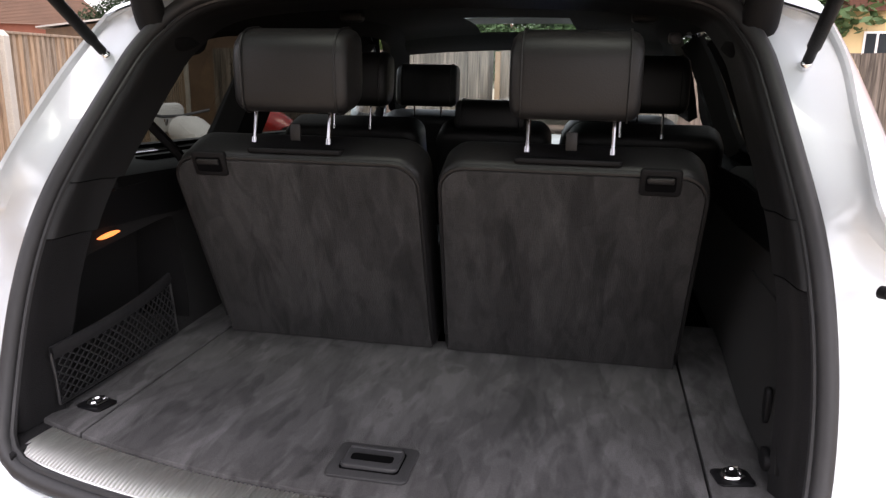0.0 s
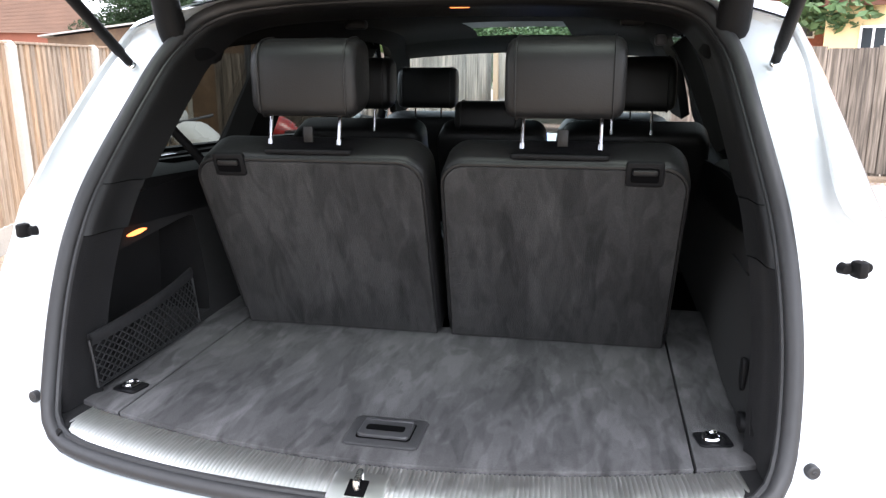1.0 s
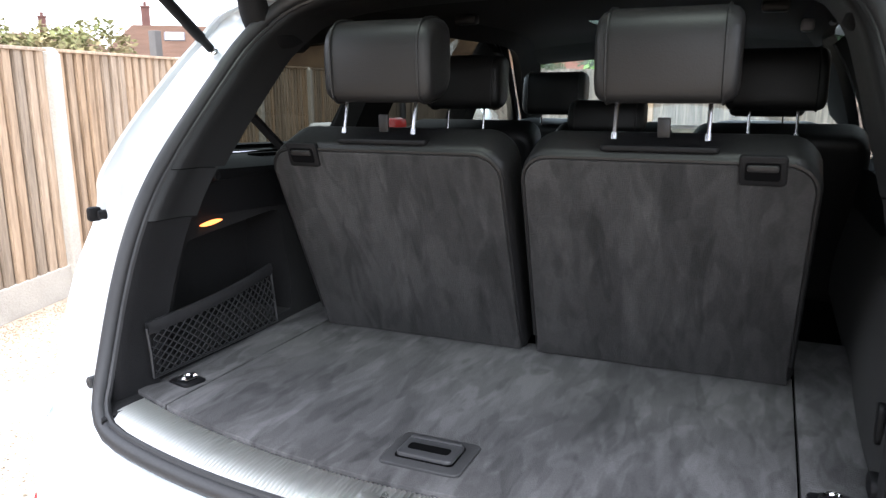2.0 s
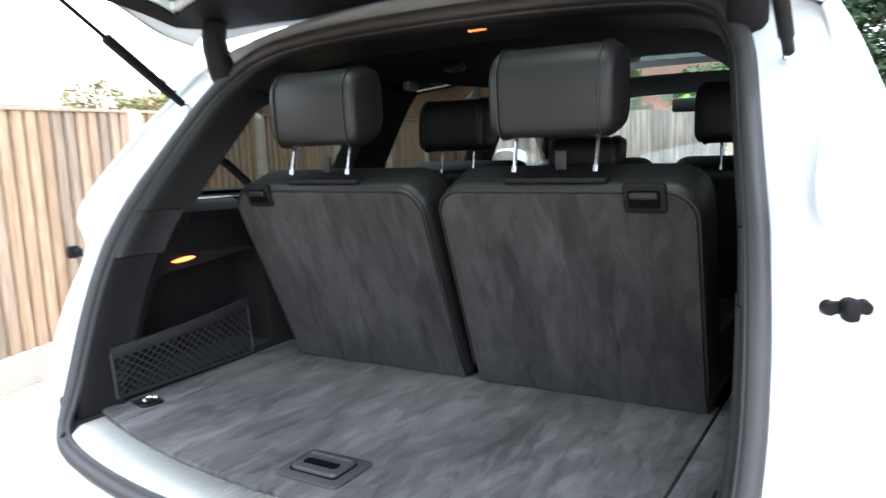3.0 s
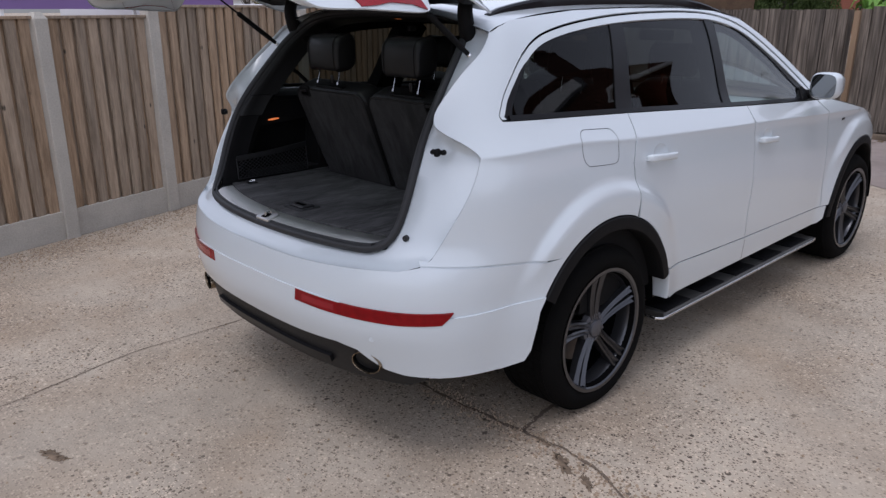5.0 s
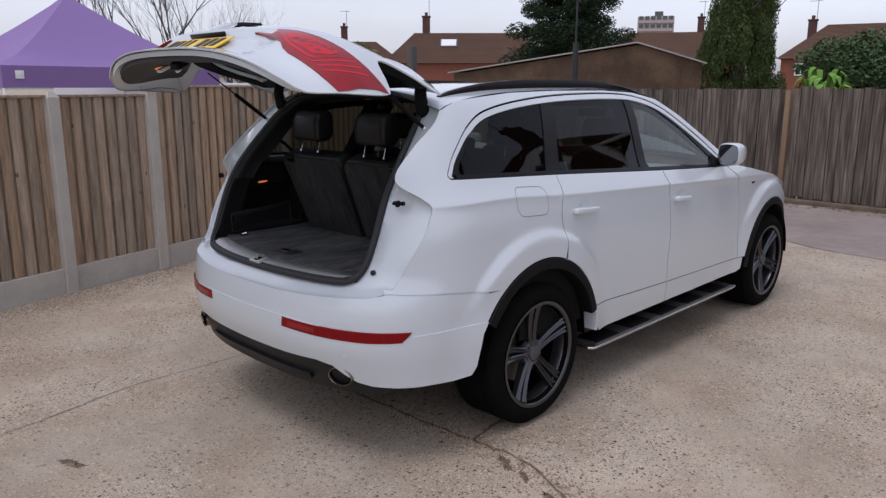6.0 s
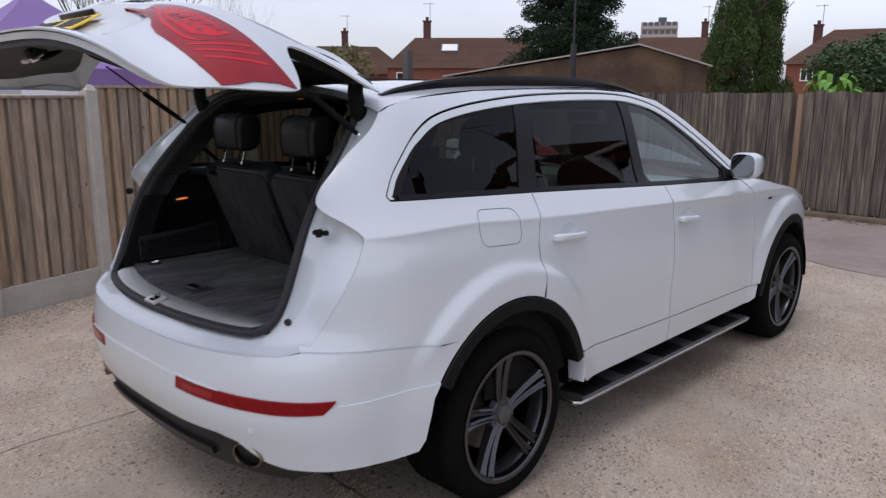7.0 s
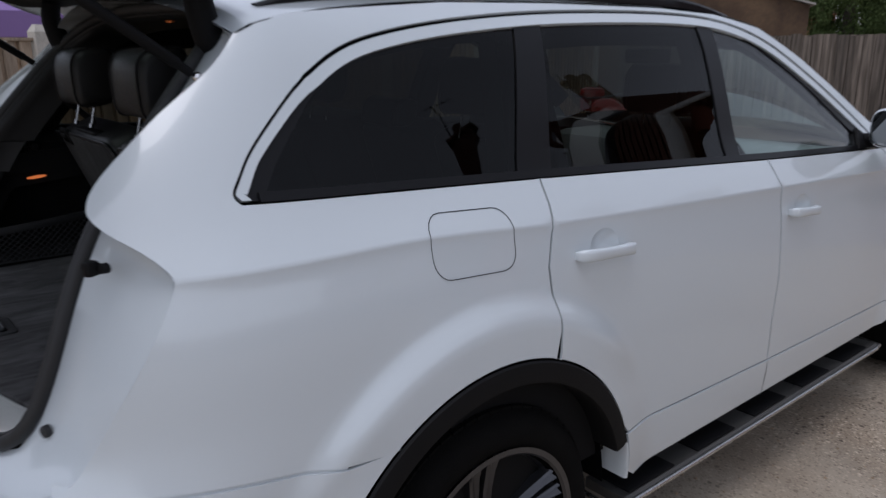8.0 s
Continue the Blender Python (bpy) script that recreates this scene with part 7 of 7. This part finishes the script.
mesh_part("roof", verts, [(0, 1, 4, 3), (1, 2, 5, 4), (6, 9, 10, 7), (7, 10, 11, 8), (0, 6, 7, 1), (1, 7, 8, 2), (0, 3, 9, 6), (2, 8, 11, 5)], mat("pale_roof_felt", (.34, .31, .28), .9, var=.15, vscale=2), shed, "pale felt roof", smooth=False)
bm = tubed([polar(34.6, 14), polar(34.6, 14, 2.50)], .052, 10)
tube(bm, [polar(34.6, 14, 2.50), polar(34.6, 14, 4.4)], .018, 8)
pole = tagged(finish("service_pole", bm, mat("dark_pole_paint", (.018, .018, .02), .6, var=.2, vscale=6)), "dark service pole with a thin upper pipe", "pole")
flue = tagged(finish("grey_post", boxed(polar(46.7, 26, 1.5), (.25, .25, 3.1), .02), mat("grey_render_post", (.075, .070, .066), .9, var=.1)), "square grey rendered flue", "flue")
low_roof = tagged(finish("low_shed_roof", boxed(polar(57.0, 16, .88), (7.5, 3.0, 1.80), .02, None), WHITEWALL), "low shed with a pale flat roof", "shed")
low_roof.matrix_basis = Matrix.Translation(polar(57.0, 16)) @ Matrix.Rotation(radians(57), 4, "Z") @ Matrix.Translation([-c for c in polar(57.0, 16)])

# flats far off
flats = tagged(empty("apartment_block", polar(29.0, 300), 29), "distant pale concrete apartment block", "apartment block")
part("wall", boxed((0, 0, 13.5), (13, 10, 27)), FARWALL, flats, smooth=False)
part("plant_room", boxed((1, 0, 28), (3, 4, 2)), GREYMETAL, flats, smooth=False)
for fl_ in range(8):
    part("balcony", boxed((0, -5.2, 4.8 + 2.9 * fl_), (12.4, .8, .9)), FARWALL, flats, smooth=False)
    for k in range(6):
        part("window", boxed((-5.2 + 2.1 * k, -5.05, 6.2 + 2.9 * fl_), (1.5, .12, 1.3)), DARKGLASS, flats, smooth=False)


# ---- motorcycles by the side fence ----
def motorcycle(at, turn, paint, label):
    b = tagged(empty("motorcycle", at, turn), label, "motorcycle", group="motorcycles by the fence")
    for y, nm in ((-.68, "rear_wheel"), (.68, "front_wheel")):
        w = revolve([(-.05, .26), (-.055, .295), (0, .31), (.055, .295), (.05, .26)], 28)
        wo = part(nm, w, TYRE, b, move=Matrix.Translation((0, y, .31)))
        part("rim", revolve([(-.03, .26), (-.02, .25), (.02, .25), (.03, .26)], 28), ALLOY, wo, move=Matrix.Translation((0, y, .31)))
        for k in range(5):
            a = k * 1.2566
            part("spoke", tubed([(0, y, .31), (0, y + .25 * math.cos(a), .31 + .25 * math.sin(a))], .012, 6), ALLOY, wo)
    part("fork", tube(tubed([(-.07, .68, .31), (-.07, .45, .98)], .022, 8), [(.07, .68, .31), (.07, .45, .98)], .022, 8), CHROME, b)
    part("handlebar", tubed([(-.34, .36, 1.05), (-.1, .45, 1.0), (.1, .45, 1.0), (.34, .36, 1.05)], .014, 8), GREYMETAL, b)
    t = bmesh.new()
    loft(t, [[(r * .16 * math.cos(a), y, z + r * .15 * math.sin(a)) for a in np.linspace(0, 6.283, 15)[:-1]] for y, z, r in ((.38, .86, .35), (.30, .88, .9), (.1, .87, 1.0), (-.1, .82, .8), (-.2, .79, .4))], ring=True, cap=True)
    bmesh.ops.recalc_face_normals(t, faces=t.faces)
    part("tank", t, paint, b)
    part("saddle", boxed((0, -.38, .80), (.24, .56, .10), .04), LEATHER, b)
    part("tail_unit", boxed((0, -.72, .83), (.18, .26, .12), .04), paint, b)
    part("engine", boxed((0, .02, .46), (.30, .44, .38), .06), GREYMETAL, b)
    part("fairing", boxed((0, .52, .98), (.30, .14, .28), .06), paint, b)
    part("headlight", boxed((0, .60, .95), (.16, .03, .12), .012), WHITEP, b)
    part("exhaust", tubed([(.16, .1, .30), (.18, -.3, .32), (.19, -.75, .42)], [.03, .04, .05], 10), CHROME, b)
    part("side_stand", tubed([(-.12, -.05, .30), (-.26, -.08, .01)], .012, 6), GREYMETAL, b)
    return b


motorcycle((-3.2, 4.3, 0), 62, WHITEWALL, "parked white motorcycle beside the fence")
motorcycle((-3.0, 5.6, 0), 70, REDPAINT, "parked red motorcycle beside the fence")

# ---- yard marks ----
joints = [[(-.5, -.46), (.2, -.43), (.55, -.425), (.87, -.40), (1.08, -.38), (1.32, -.43), (1.55, -.55)], [(.87, -.40), (.845, -.28), (.825, -.14), (.82, .2)], [(-.80, -2.4), (-.92, -1.75), (-1.02, -1.3), (-1.02, -.9), (-1.02, .2)], [(-.4, 5.9), (.1, 5.77), (.55, 5.57), (1.2, 5.48), (3, 5.3), (6, 5.1)]]
for pts in joints:
    tagged(strip("ground_crack", pts, .010 if pts[0][0] > -.6 and pts[0][1] < 1 else .012 if pts[0][1] > 1 else .0028, CRACK), "dark crack across the yard concrete", "crack", kind="structure")
DIRT = mat("damp_brown_dirt", (.15, .108, .072), .95, var=.5, vscale=14, var2=.4, v2scale=70, bump=.6, bscale=60)


def dirt_patch(x, y, w, d, turn, seed):
    """A thin ragged patch of washed-up soil."""
    r = random.Random(seed)
    n = 34
    out = []
    for i in range(n):
        a = 2 * math.pi * i / n
        k = r.uniform(.45, 1.15)
        out.append((w * k * math.cos(a), d * k * math.sin(a)))
    bm = bmesh.new()
    rim = [bm.verts.new((px, py, .002)) for px, py in out]
    top = [bm.verts.new((px * .6, py * .6, .006)) for px, py in out]
    for i in range(n):
        j = (i + 1) % n
        bm.faces.new((rim[i], rim[j], top[j], top[i]))
    bm.faces.new(top)
    bmesh.ops.triangulate(bm, faces=[f for f in bm.faces if len(f.verts) > 4])
    ob = finish("dirt_patch", bm, DIRT)
    ob.matrix_basis = pose(x, y, 0, 0, 0, turn)
    return tagged(ob, "ragged patch of brown washed-up soil on the concrete", "dirt", kind="structure")


for i, (x, y, w, d, turn) in enumerate(((-.32, -1.89, .075, .03, 20), (-.26, -1.87, .03, .015, 60), (1.12, -.46, .09, .028, -35), (1.27, -.50, .06, .02, -40), (.99, -.40, .05, .014, -10), (1.45, -.56, .06, .025, -30), (.55, -.43, .08, .012, 0))):
    dirt_patch(x, y, w, d, turn, i + 3)
rnd = random.Random(77)
verts, faces = [], []
for _ in range(11000):
    pick_ = rnd.random()
    if pick_ > .86:
        px_ = rnd.uniform(-1, 12)
        py_ = 8.62 - .03 * (px_ + 1) - abs(rnd.gauss(0, .16))
    elif pick_ > .80:
        t_ = rnd.uniform(0, 1)
        px_, py_ = .3 + 1.3 * t_ + rnd.gauss(0, .05), -.42 - .12 * max(0, t_ - .6) + rnd.gauss(0, .05)
    elif pick_ < .5:
        q = A0 + FDIR * rnd.uniform(-4, 4)
        d = abs(rnd.gauss(0, .20)) + .05
        px_, py_ = q.x + d, q.y
    else:
        px_, py_ = rnd.uniform(-3, 5), rnd.uniform(-3, 7)
    s_ = rnd.uniform(.003, .009)
    k = len(verts)
    a = rnd.uniform(0, 6)
    c, sn = math.cos(a) * s_, math.sin(a) * s_
    verts += [(px_ + c, py_ + sn, 0), (px_ - sn, py_ + c, 0), (px_ - c, py_ - sn, 0), (px_ + sn, py_ - c, 0), (px_, py_, s_ * 1.1)]
    faces += [(k, k + 1, k + 4), (k + 1, k + 2, k + 4), (k + 2, k + 3, k + 4), (k + 3, k, k + 4)]
tagged(mesh_part("gravel", verts, faces, mat("loose_stones", (.27, .20, .135), .9, var=.6, vscale=40), None, smooth=False), "loose small stones scattered over the yard", "gravel", kind="stuff")
